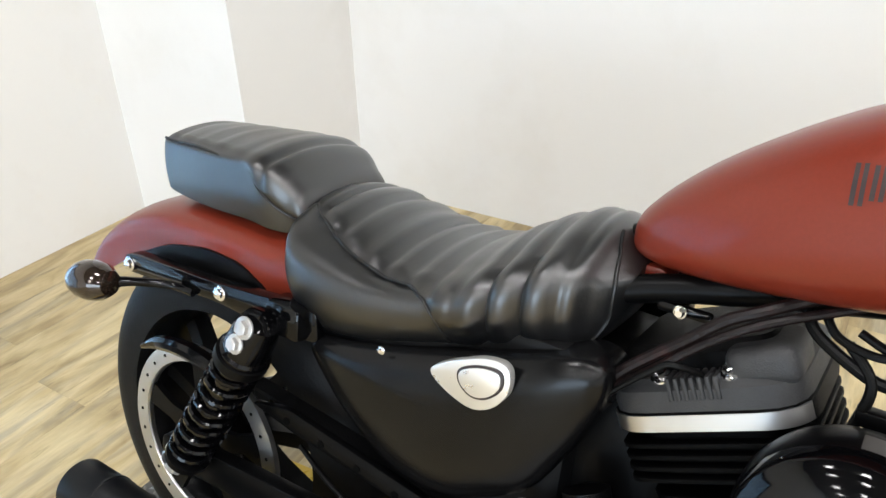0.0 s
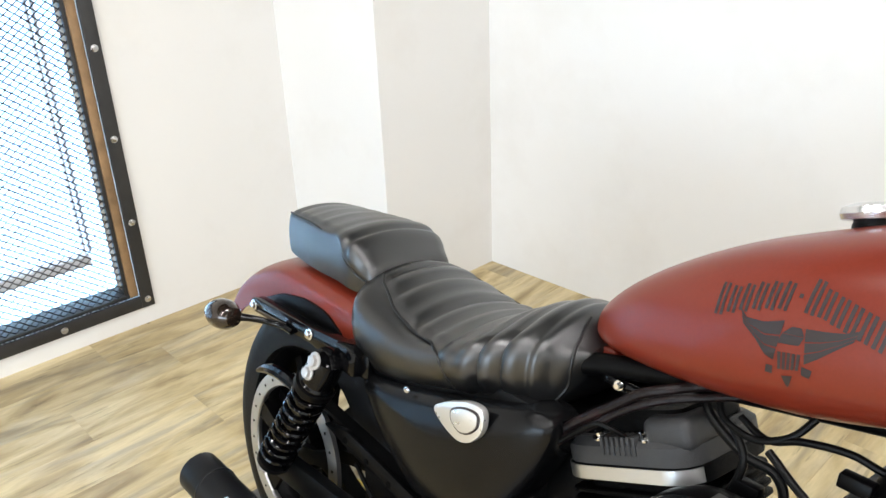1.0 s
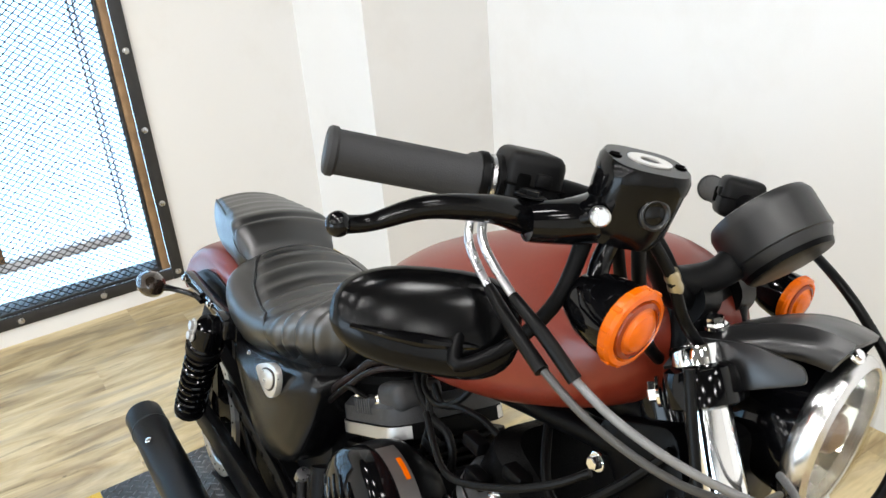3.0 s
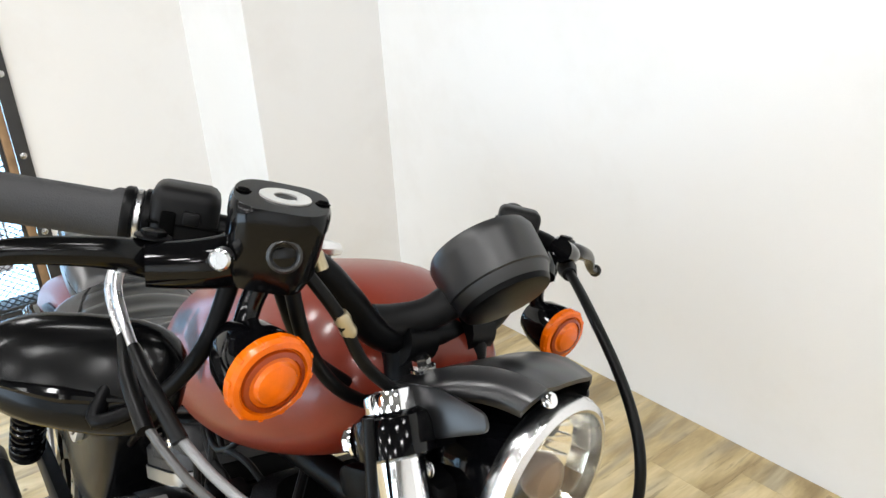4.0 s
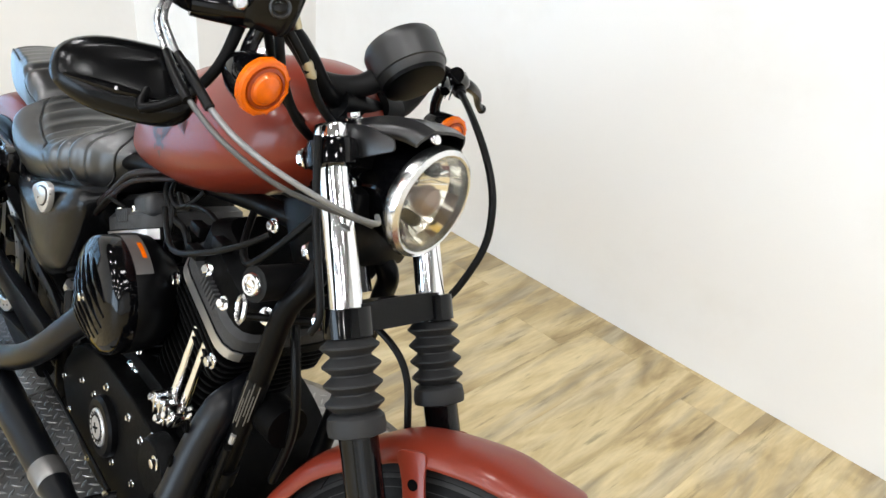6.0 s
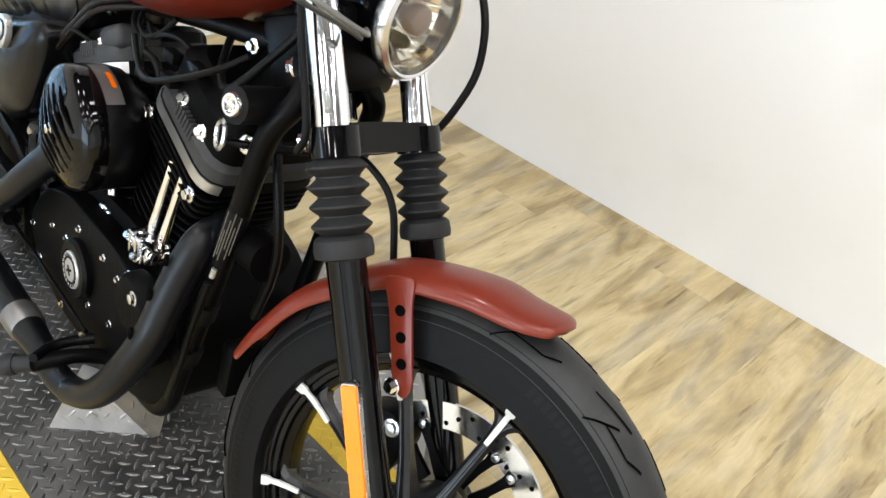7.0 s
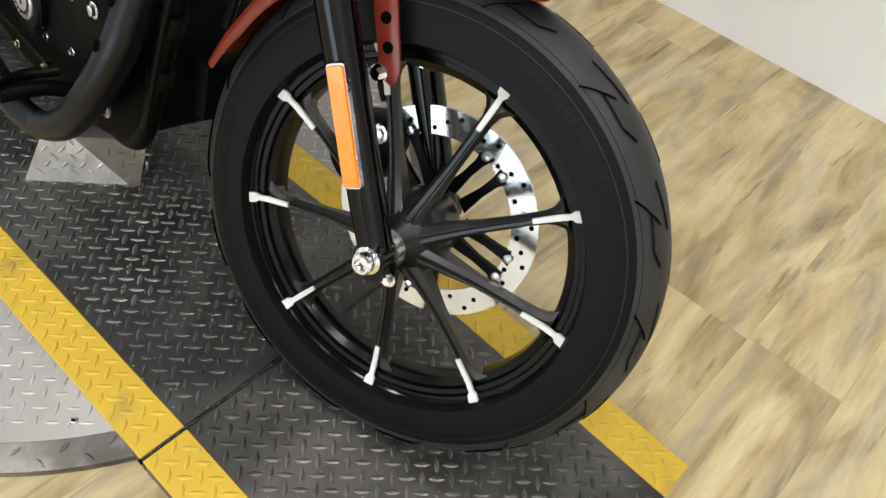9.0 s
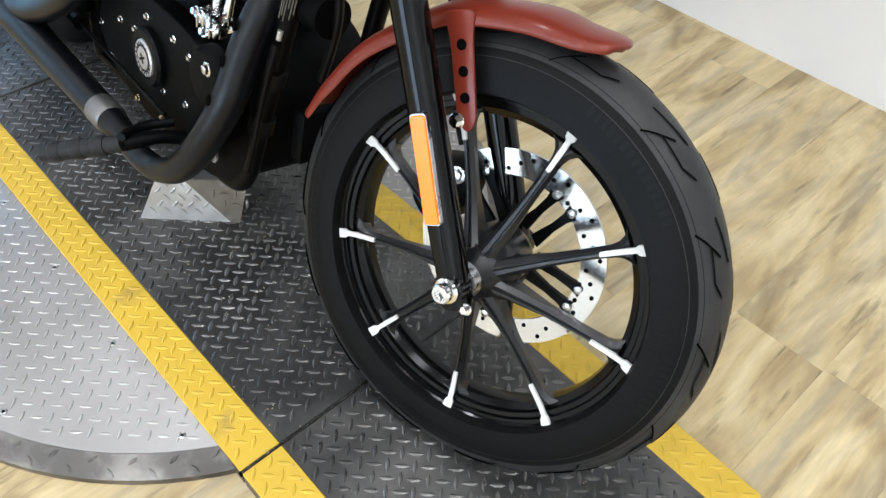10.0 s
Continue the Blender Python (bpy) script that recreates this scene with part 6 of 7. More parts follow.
        part("carrier_rivet", lathe(bmesh.new(), [(0.006, 0), (0.006, 0.003), (0.003, 0.004)], basis(AXLE + d * 0.1165 + n * (0.0205 * (1 if k % 2 else -1)) + Vector((0, 0.056, 0)), (0, -1, 0)), 14), M_STEEL, disc)
    return w


def fork():
    for s in (-1, 1):
        m = basis(fork_at(s, 0), fork_at(s, 0.4) - fork_at(s, 0))
        mt = basis(fork_at(s, 0.7) - FORK * 0.7, FORK)
        leg = part("fork_slider", lathe(bmesh.new(), [(0.016, -0.030), (0.022, -0.026), (0.0215, 0.02), (0.0225, 0.06), (0.0228, 0.18), (0.0228, 0.375), (0.025, 0.385)], m, 36), M_GLOSS, bike, "gloss black fork slider", m=STEER)
        part("fork_boss", tube(bmesh.new(), [fork_at(s, 0.0, 0.078), fork_at(s, 0.0, 0.118)], 0.0225, 24, 2), M_GLOSS, leg)
        if s < 0:
            bm = bmesh.new()
            lathe(bm, [(0.0175, 0), (0.0175, 0.004), (0.0135, 0.006), (0.0135, 0.017), (0.0115, 0.019), (0.0085, 0.019), (0.0075, 0.012), (0.001, 0.012)], basis(fork_at(-1, 0, 0.118), (0, -1, 0)), 24)
            part("axle_nut", bm, M_CHROME, leg, "bright chrome axle nut")
            bolt(leg, Vector((0.030, -0.088, 0.316)), (0, -1, 0), 0.006, 0.008)
        tb = part("fork_tube", tube(bmesh.new(), [fork_at(s, 0.345), fork_at(s, 0.40), fork_at(s, 0.710)], 0.0195, 32, 2), M_CHROME, bike, "polished chrome fork tube", m=STEER)
        # rubber gaiter with four folds
        prof = [(0.0240, 0.366), (0.0330, 0.369), (0.0340, 0.377), (0.0325, 0.388), (0.0290, 0.392)]
        for k in range(4):
            z = 0.393 + 0.0213 * k
            prof += [(0.0240, z + 0.001), (0.0340, z + 0.0095), (0.0340, z + 0.0120), (0.0240, z + 0.0203)]
        prof += [(0.0270, 0.479), (0.0270, 0.484)]
        part("fork_gaiter", lathe(bmesh.new(), prof, mt, 40), M_GRIP, tb, "ribbed black rubber fork gaiter", angle=28)
        # reflector
        e = Vector((-FORK.z, 0, FORK.x))
        if s < 0:
            q = basis(fork_at(-1, 0.163, 0.129) + Vector((0.006, 0, 0.001)), (0, -1, 0), FORK)
            b = bmesh.new()
            out = rounded([(-0.067, -0.0105), (0.067, -0.0105), (0.067, 0.0105), (-0.067, 0.0105)], 0.004, 3)
            loft(b, [[(x, y, 0) for x, y in out], [(x, y, 0.004) for x, y in out], [(x * 0.985, y * 0.93, 0.0055) for x, y in out]])
            bmesh.ops.transform(b, matrix=q, verts=b.verts)
            rf = part("fork_reflector", b, M_REFLECT, leg, "long orange side reflector")
            b = bmesh.new()
            out = rounded([(-0.0685, -0.0118), (0.0685, -0.0118), (0.0685, 0.0118), (-0.0685, 0.0118)], 0.005, 3)
            loft(b, [[(x, y, -0.004) for x, y in out], [(x, y, 0.0025) for x, y in out]])
            bmesh.ops.transform(b, matrix=q, verts=b.verts)
            part("reflector_rim", b, M_STEEL, rf)
            part("reflector_pad", tube(bmesh.new(), [fork_at(-1, 0.12, 0.118), fork_at(-1, 0.205, 0.118)], 0.010, 10, 2), M_GLOSS, leg)
        # clamps
        cl = part("lower_clamp", tube(bmesh.new(), [fork_at(s, 0.478), fork_at(s, 0.511)], 0.0290, 32, 2), M_GLOSS, bike, m=STEER)
        bolt(cl, fork_at(s, 0.498) + Vector((-0.030, s * 0.004, -0.016)), (-0.8, s * 0.3, -0.45), 0.0085, 0.010)
        up = part("upper_clamp", lathe(bmesh.new(), [(0.024, 0.670), (0.0305, 0.673), (0.0305, 0.693), (0.028, 0.701), (0.021, 0.705)], mt, 36), M_GLOSS, bike, "gloss black upper fork clamp", m=STEER)
        part("fork_cap", lathe(bmesh.new(), [(0.0200, 0.698), (0.0200, 0.716), (0.0185, 0.720), (0.012, 0.720), (0.010, 0.716), (0.001, 0.716)], mt, 12), M_CHROME, up, "chrome fork cap")
        bolt(up, fork_at(s, 0.684) + Vector((-0.030, s * 0.008, -0.014)), (-0.8, s * 0.35, -0.4), 0.009, 0.010)
        bolt(up, fork_at(s, 0.58) + Vector((-0.034, s * 0.006, -0.02)), (-0.8, s * 0.35, -0.4), 0.008, 0.010)
    a, b = fork_at(-1, 0.498), fork_at(1, 0.498)
    f2 = Vector((FORK.z, 0, -FORK.x))
    bm = bmesh.new()
    rings = []
    for y, h, t in ((-0.092, 0.016, 0.022), (-0.05, 0.0175, 0.024), (0.0, 0.018, 0.026), (0.05, 0.0175, 0.024), (0.080, 0.016, 0.022)):
        c = Vector((a.x, y, a.z)) - f2 * 0.010 * (1 - (y / 0.1) ** 2)
        rings.append([c + FORK * h + f2 * t, c - FORK * h + f2 * t, c - FORK * h - f2 * t, c + FORK * h - f2 * t])
    part("lower_yoke", loft(bm, rings), M_MATTE, bike, "satin black lower fork yoke", m=STEER, angle=60)
    a = fork_at(-1, 0.684)
    rings = []
    for y, h, t in ((-0.092, 0.013, 0.024), (-0.05, 0.014, 0.032), (0.0, 0.014, 0.036), (0.05, 0.014, 0.032), (0.080, 0.013, 0.024)):
        c = Vector((a.x, y, a.z)) - f2 * 0.020 * (1 - (y / 0.1) ** 2)
        rings.append([c + FORK * h + f2 * t, c - FORK * h + f2 * t, c - FORK * h - f2 * t, c + FORK * h - f2 * t])
    part("upper_yoke", loft(bmesh.new(), rings), M_MATTE, bike, "satin black upper fork yoke", m=STEER, angle=60)
    # caliper on the far leg
    cal = part("brake_caliper", prism(bmesh.new(), rounded([(-0.165, 0.345), (-0.155, 0.415), (-0.105, 0.435), (-0.070, 0.405), (-0.085, 0.335), (-0.13, 0.318)], 0.018), 0.040, 0.088, 0.006), M_WRINKLE, bike, "black front brake caliper", m=STEER)
    bolt(cal, (-0.100, 0.040, 0.412), (0, -1, 0), 0.009, 0.008, M_STEEL)
    bolt(cal, (-0.135, 0.040, 0.345), (0, -1, 0), 0.008, 0.008, M_MATTE)


def front_fender():
    top = [(-0.330, 0.419), (-0.310, 0.474), (-0.266, 0.550), (-0.193, 0.619), (-0.141, 0.655), (-0.044, 0.684), (0.013, 0.685), (0.054, 0.687), (0.067, 0.682)]
    line = spline([(x, 0, z) for x, z in top], 5)
    rings = []
    for i, p in enumerate(line):
        k = i / (len(line) - 1)
        t = (line[min(i + 1, len(line) - 1)] - line[max(i - 1, 0)]).normalized()
        nrm = Vector((-t.z, 0, t.x))
        end = max(0.0, (k - 0.66) / 0.34)
        w = 0.050 * math.sqrt(max(0.02, 1 - end ** 1.5)) * (1 - 0.12 * max(0, (0.12 - k) / 0.12))
        drop = 0.027 * (1 - 0.70 * end) * (1 - 0.35 * max(0, (0.15 - k) / 0.15))
        out, inn = [], []
        for j in range(21):
            a = -math.pi / 2 + math.pi * j / 20
            y, d = w * math.sin(a), drop * (1 - math.cos(a)) ** 1.1
            q = p - nrm * d
            out.append((q.x, y, q.z))
            q = p - nrm * (d + 0.0025)
            inn.append((q.x, y * 0.965, q.z))
        rings.append(out + inn[::-1])
    f = part("front_fender", loft(bmesh.new(), rings), M_RED, bike, "matte rust-red front fender on drilled brackets", m=STEER, angle=50)
    for s in (-1, 1):
        e0, e1 = Vector((-0.128, 0, 0.648)), Vector((-0.072, 0, 0.528))
        d = (e1 - e0).normalized()
        n = Vector((-d.z, 0, d.x))
        out = [e0 + n * 0.021, e0 - n * 0.023, e0.lerp(e1, 0.25) - n * 0.0155, e1 - n * 0.0135, e1 + d * 0.016, e1 + n * 0.0135, e0.lerp(e1, 0.25) + n * 0.0155]
        br = part("fender_bracket", prism(bmesh.new(), rounded([(p.x, p.z) for p in out], 0.012), s * 0.0520, s * 0.0480, 0.0008), M_RED, f, "rust-red fender bracket with three holes")
        for k in range(3):
            c = e0.lerp(e1, 0.30 + 0.24 * k)
            part("bracket_hole", lathe(bmesh.new(), [(0.0068, 0), (0.0068, 0.0006)], basis((c.x, s * 0.0521, c.z), (0, s, 0)), 20), M_HOLE, br)
        bolt(br, (e1.x - 0.012, s * 0.053, e1.z - 0.004), (0, s, 0), 0.0075, 0.010)
        bolt(br, (e1.x - 0.050, s * 0.090, e1.z - 0.004), (0, s, 0), 0.0065, 0.010)


def headlamp():
    c = Vector((-0.255, 0.007, 0.908))
    ax = Vector((1.0, -0.051, -0.040)).normalized()
    m = basis(c, ax) @ Matrix.Diagonal((1.08, 1.08, 1.0, 1))
    h = part("headlamp", lathe(bmesh.new(), [(0.0008, -0.094), (0.012, -0.093), (0.034, -0.084), (0.052, -0.060), (0.061, -0.028), (0.0635, 0.0)], m, 56, caps=False), M_GLOSS, bike, "round headlamp with chrome ring and clear lens", m=STEER)
    part("chrome_ring", lathe(bmesh.new(), [(0.0630, -0.010), (0.0668, -0.004), (0.0675, 0.004), (0.0655, 0.010), (0.0605, 0.0135), (0.0580, 0.0125), (0.0582, 0.004), (0.0582, -0.010)], m, 64, caps=False, loop=True), M_RING, h, "satin chrome headlamp ring")
    part("reflector", lathe(bmesh.new(), [(0.0582, 0.002), (0.054, -0.014), (0.042, -0.032), (0.022, -0.044), (0.001, -0.046)], m, 18, caps=False), M_LAMPIN, h, "faceted bright reflector", angle=8)
    lens = [(0.0585, 0.010), (0.056, 0.0145), (0.047, 0.0195), (0.033, 0.0230), (0.017, 0.0250), (0.0008, 0.0256)]
    g = part("lens", lathe(bmesh.new(), lens + [(r, z - 0.0022) for r, z in lens[::-1]], m, 56, caps=False, loop=True), M_LENS, h, "clear domed glass lens")
    g.visible_shadow = False
    part("bulb_shield", lathe(bmesh.new(), [(0.009, -0.044), (0.010, -0.020), (0.0165, -0.010), (0.0185, -0.001), (0.0160, 0.007), (0.009, 0.012), (0.001, 0.0135)], m, 32), M_LAMPB, h, "brown bulb shield")
    for sx, sy in ((-0.030, -0.012), (0.032, -0.014)):
        part("side_shade", lathe(bmesh.new(), [(0.0085, -0.034), (0.0085, -0.016), (0.006, -0.011), (0.001, -0.010)], m @ Matrix.Translation((sx, sy, 0)), 20), M_MATTE, h)
    for k in range(18):
        a = 2 * math.pi * (k + 0.5) / 18
        p = [m @ Vector((r * math.cos(a), r * math.sin(a), z + 0.0015)) for r, z in ((0.024, -0.042), (0.052, -0.016))]
        part("reflector_rib", tube(bmesh.new(), p, 0.0010, 6, 2), M_CHROME, h)
    # eyebrow visor
    rings = []
    for i in range(13):
        t = i / 12
        x = -0.362 + 0.118 * t
        w = 0.076 - 0.026 * t ** 1.6
        z0 = 0.963 + 0.050 * math.sin(t * math.pi * 0.56) - 0.014 * t
        drop = 0.034 - 0.010 * t
        out, inn = [], []
        for j in range(25):
            a = -math.pi / 2 + math.pi * j / 24
            y = w * math.sin(a)
            crease = 0.006 * math.exp(-((abs(a) - 0.75) / 0.10) ** 2)
            z = z0 - drop * (1 - math.cos(a)) ** 1.25 + crease * (1 - t * 0.5)
            out.append((x + 0.012 * (1 - math.cos(a)) * -1, y - 0.006, z))
            inn.append((x + 0.012 * (1 - math.cos(a)) * -1, y * 0.95 - 0.006, z - 0.0035))
        rings.append(out + inn[::-1])
    v = part("headlamp_visor", loft(bmesh.new(), rings), M_VISOR, bike, "satin black headlamp eyebrow visor", m=STEER, angle=40)
    for y0, y1 in ((-0.084, -0.080), (0.068, 0.072)):
        part("visor_cheek", prism(bmesh.new(), rounded([(-0.362, 0.962), (-0.348, 0.922), (-0.305, 0.938), (-0.262, 0.962), (-0.268, 0.974), (-0.31, 0.976)], 0.006), y0, y1, 0.001), M_VISOR, v)
    bolt(v, (-0.350, -0.056, 0.972), (-0.3, -0.3, 1), 0.0075, 0.010)
    bolt(v, (-0.247, -0.036, 0.986), (0.5, -0.3, 0.6), 0.005, 0.005)
    part("lamp_bracket", box(-0.345, -0.285, -0.03, 0.03, 0.90, 0.955, 0.01), M_GLOSS, bike, m=STEER)
    # small dark parts between the fork legs
    part("wire_box", box(-0.330, -0.295, -0.075, 0.075, 0.80, 0.90, 0.01), M_MATTE, bike, m=STEER)
    for x, y, z in ((-0.30, -0.080, 0.875), (-0.30, -0.080, 0.845), (-0.315, -0.070, 0.905)):
        bolt(bike, STEER @ Vector((x, y, z)), STEER.to_3x3() @ Vector((0.2, -1, 0)), 0.005, 0.005)


def speedometer():
    c = Vector((-0.348, 0.006, 1.053))
    ax = Vector((-0.76, 0.03, 0.65)).normalized()
    m = basis(c, ax)
    s = part("speedometer", lathe(bmesh.new(), [(0.028, -0.029), (0.040, -0.026), (0.0440, -0.019), (0.0450, -0.016), (0.0470, -0.015), (0.0480, 0.014), (0.0480, 0.020), (0.045, 0.026), (0.043, 0.027), (0.042, 0.024), (0.001, 0.024)], m, 48), M_GAUGE, bike, "black speedometer can", m=STEER)
    part("back_plate", lathe(bmesh.new(), [(0.041, -0.0255), (0.039, -0.0300), (0.034, -0.031), (0.001, -0.031)], m, 40), M_MATTE, s)
    part("dial_glass", lathe(bmesh.new(), [(0.042, 0.0245), (0.041, 0.0255), (0.001, 0.0265)], m, 40), M_SMOKE, s)
    part("speedometer_bracket", tube(bmesh.new(), [(-0.392, -0.082, 1.002), (-0.384, -0.058, 1.002), (-0.372, -0.035, 1.010), (-0.362, -0.012, 1.028), (-0.352, 0.0, 1.045)], [0.012, 0.014, 0.014, 0.016, 0.02], 14, 5), M_PLASTIC, bike, "black speedometer bracket", m=STEER)


def bar_line(s):
    pts = [(-0.385, 0.0, 0.984), (-0.385, s * 0.055, 0.985), (-0.386, s * 0.086, 0.996), (-0.391, s * 0.116, 1.022), (-0.404, s * 0.148, 1.046), (-0.440, s * 0.190, 1.057), (-0.487, s * 0.247, 1.057), (-0.553, s * 0.340, 1.057)]
    return pts


def controls():
    bar = part("handlebar", tube(bmesh.new(), [Vector(p) for p in bar_line(-1)[::-1]] + [Vector(p) for p in bar_line(1)[1:]], 0.0125, 18, 5), M_MATTE, bike, "satin black drag handlebar", m=STEER)
    for y in (-0.042, 0.042):
        part("riser", tube(bmesh.new(), [(-0.372, y, 0.935), (-0.385, y, 0.985)], [0.020, 0.020], 20, 2), M_MATTE, bike, m=STEER)
        part("riser_clamp", tube(bmesh.new(), [(-0.385, y - 0.018, 0.984), (-0.385, y + 0.018, 0.984)], 0.0225, 20, 2), M_MATTE, bar)
    for s in (-1, 1):
        e, i = Vector((-0.553, s * 0.340, 1.057)), Vector((-0.487, s * 0.247, 1.057))
        d = (i - e).normalized()
        g = part("grip", lathe(bmesh.new(), [(0.0010, 0.0012), (0.0130, 0.0010), (0.0140, 0.0), (0.0165, 0.0006), (0.0182, 0.003), (0.0182, 0.007), (0.0165, 0.009), (0.0165, 0.104), (0.0190, 0.108), (0.0195, 0.114), (0.013, 0.116)], basis(e, d), 36), M_GRIPH, bike, "ribbed black rubber grip", m=STEER)
        part("grip_collar", lathe(bmesh.new(), [(0.0205, 0.113), (0.0215, 0.115), (0.0215, 0.119), (0.019, 0.121), (0.019, 0.125), (0.0215, 0.127), (0.0215, 0.131), (0.018, 0.133)], basis(e, d), 36), M_MATTE, g)
        part("collar_ring", lathe(bmesh.new(), [(0.0190, 0.1205), (0.0205, 0.1215), (0.0205, 0.1245), (0.0190, 0.1255)], basis(e, d), 36), M_STEEL, g)
        hc = e + d * 0.150 + Vector((0, 0, 0.003))
        n = Vector((-d.y, d.x, 0))
        hm = Matrix((d, n, Vector((0, 0, 1)))).transposed().to_4x4()
        hm.translation = hc
        hs = part("switch_housing", add_box(bmesh.new(), -0.020, 0.026, -0.024, 0.024, -0.022, 0.026, 0.009, 3, hm), M_PLASTIC, bike, "black switch housing", m=STEER)
        part("switch_button", add_box(bmesh.new(), 0.002, 0.014, -0.027, -0.022, 0.002, 0.012, 0.002, 2, hm), M_PLASTIC, hs)
        part("switch_rocker", add_box(bmesh.new(), -0.012, -0.002, -0.0265, -0.022, -0.008, 0.010, 0.002, 2, hm), M_HOLE, hs)
        part("housing_seam", add_box(bmesh.new(), -0.0205, 0.0265, -0.0245, 0.0245, 0.0005, 0.0020, 0.0, 1, hm), M_HOLE, hs)
        # lever with a ball end, hung ahead of the grip
        ball, piv = Vector((-0.469 if s < 0 else -0.440, s * 0.389, 1.026 if s < 0 else 1.014)), Vector((-0.425, s * 0.262, 1.045))
        lv = part("lever", tube(bmesh.new(), [ball, ball.lerp(piv, 0.15), ball.lerp(piv, 0.40) + Vector((0.004, 0, 0.010)), ball.lerp(piv, 0.75) + Vector((0.006, 0, 0.008)), piv, piv + Vector((0.022, s * -0.030, 0.0))], [0.0062, 0.0056, 0.0078, 0.0098, 0.0128, 0.012], 14, 6), M_SATIN, bike, "black brake lever" if s < 0 else "black clutch lever", m=STEER)
        b = bmesh.new()
        bmesh.ops.create_uvsphere(b, u_segments=18, v_segments=12, radius=0.0082)
        bmesh.ops.transform(b, matrix=Matrix.Translation(ball), verts=b.verts)
        part("lever_ball", b, M_GLOSS, lv)
        part("lever_perch", tube(bmesh.new(), [piv + Vector((0.006, s * 0.006, -0.002)), piv + Vector((0.024, s * -0.026, 0.004)), Vector((-0.398, s * 0.205, 1.055))], [0.014, 0.017, 0.020] if s < 0 else [0.008, 0.011, 0.014], 16, 5), M_GLOSS, bike, m=STEER)
        bolt(lv, piv + Vector((0.0, 0, 0.014)), (0, 0, 1), 0.008, 0.005, M_MATTE)
        # indicators
        c = Vector((-0.356, -0.212, 0.988) if s < 0 else (-0.366, 0.187, 0.974))
        mm = basis(c, (1, -0.11, -0.133) if s < 0 else (1, -0.171, -0.125)) @ Matrix.Diagonal((0.92, 0.92, 0.92, 1) if s < 0 else (0.88, 0.88, 0.88, 1))
        ind = part("indicator", lathe(bmesh.new(), [(0.010, -0.052), (0.020, -0.046), (0.028, -0.028), (0.031, -0.008), (0.031, 0.002)], mm, 36), M_GLOSS, bike, "black indicator with amber lens", m=STEER)
        part("lens", lathe(bmesh.new(), [(0.0310, 0.0), (0.0330, 0.002), (0.0330, 0.008), (0.0305, 0.011), (0.0265, 0.012), (0.0250, 0.010), (0.0170, 0.0135), (0.0150, 0.0165), (0.008, 0.019), (0.001, 0.0195)], mm, 40), M_ORANGE, ind, "amber indicator lens", angle=25)
        for k in range(12):
            a = 2 * math.pi * k / 12
            part("lens_notch", add_box(bmesh.new(), 0.0312, 0.0338, -0.0022, 0.0022, 0.002, 0.0095, 0.0008, 1, mm @ Matrix.Rotation(a, 4, "Z")), M_ORANGE, ind)
        part("lens_groove", lathe(bmesh.new(), [(0.0248, 0.0095), (0.0238, 0.0128), (0.0205, 0.0140), (0.0195, 0.0120)], mm, 40, caps=False, loop=True), M_AMBERIN, ind)
        part("indicator_stem", tube(bmesh.new(), [c + Vector((-0.03, 0, 0.012)), c + Vector((-0.034, s * -0.006, 0.034)), c + Vector((-0.03, s * -0.010, 0.058))], 0.008, 12, 4), M_GLOSS, ind)
    # master cylinder on the right
    lid = Vector((-0.377, -0.207, 1.093))
    d = Vector((0.066, 0.093, 0)).normalized()
    n = Vector((-d.y, d.x, 0))
    mm = Matrix((d, n, Vector((0, 0, 1)))).transposed().to_4x4()
    mm.translation = lid
    mm = mm @ Matrix.Rotation(radians(14), 4, "X")
    bm = bmesh.new()
    out = rounded([(-0.032, -0.027), (0.030, -0.027), (0.033, 0.022), (-0.030, 0.024)], 0.023, 6)
    loft(bm, [[mm @ Vector((x * 0.80, y * 0.80, -0.052)) for x, y in out], [mm @ Vector((x * 0.95, y * 0.95, -0.040)) for x, y in out], [mm @ Vector((x, y, -0.012)) for x, y in out], [mm @ Vector((x, y, -0.006)) for x, y in out]])
    mc = part("brake_reservoir", bm, M_SATIN, bike, "gloss black front brake reservoir", m=STEER, angle=40)
    bm = bmesh.new()
    loft(bm, [[mm @ Vector((x * 1.03, y * 1.03, -0.006)) for x, y in out], [mm @ Vector((x * 1.03, y * 1.03, 0.002)) for x, y in out], [mm @ Vector((x * 0.96, y * 0.95, 0.007)) for x, y in out]])
    ld = part("lid", bm, M_SATIN, mc, "gloss black reservoir lid", angle=40)
    bm = bmesh.new()
    lathe(bm, [(0.0145, 0), (0.0145, 0.0012), (0.0065, 0.0012), (0.0065, 0.0)], mm @ Matrix.Translation((0.002, -0.001, 0.0068)) @ Matrix.Diagonal((1.15, 0.8, 1, 1)), 32, caps=False, loop=True)
    part("lid_ring", bm, M_BADGE, ld, "pale oval printed on the lid")
    for x in (-0.024, 0.026):
        bolt(ld, mm @ Vector((x, 0.0, 0.0065)), (0, 0, 1), 0.0036, 0.002, M_HOLE, "screw")
    part("sight_glass", lathe(bmesh.new(), [(0.0112, -0.004), (0.0112, 0.0024), (0.0095, 0.0036), (0.0080, 0.0024), (0.0074, 0.0008), (0.001, 0.0006)], basis(mm @ Vector((0.006, -0.0262, -0.021)), -n), 28), M_GAUGE, mc, "grey rim of the fluid window")
    part("sight_disc", lathe(bmesh.new(), [(0.0070, 0.0012), (0.0070, 0.0018), (0.0045, 0.0026), (0.001, 0.0030)], basis(mm @ Vector((0.006, -0.0262, -0.021)), -n), 28), M_GLOSS, mc)
    bm = bmesh.new()
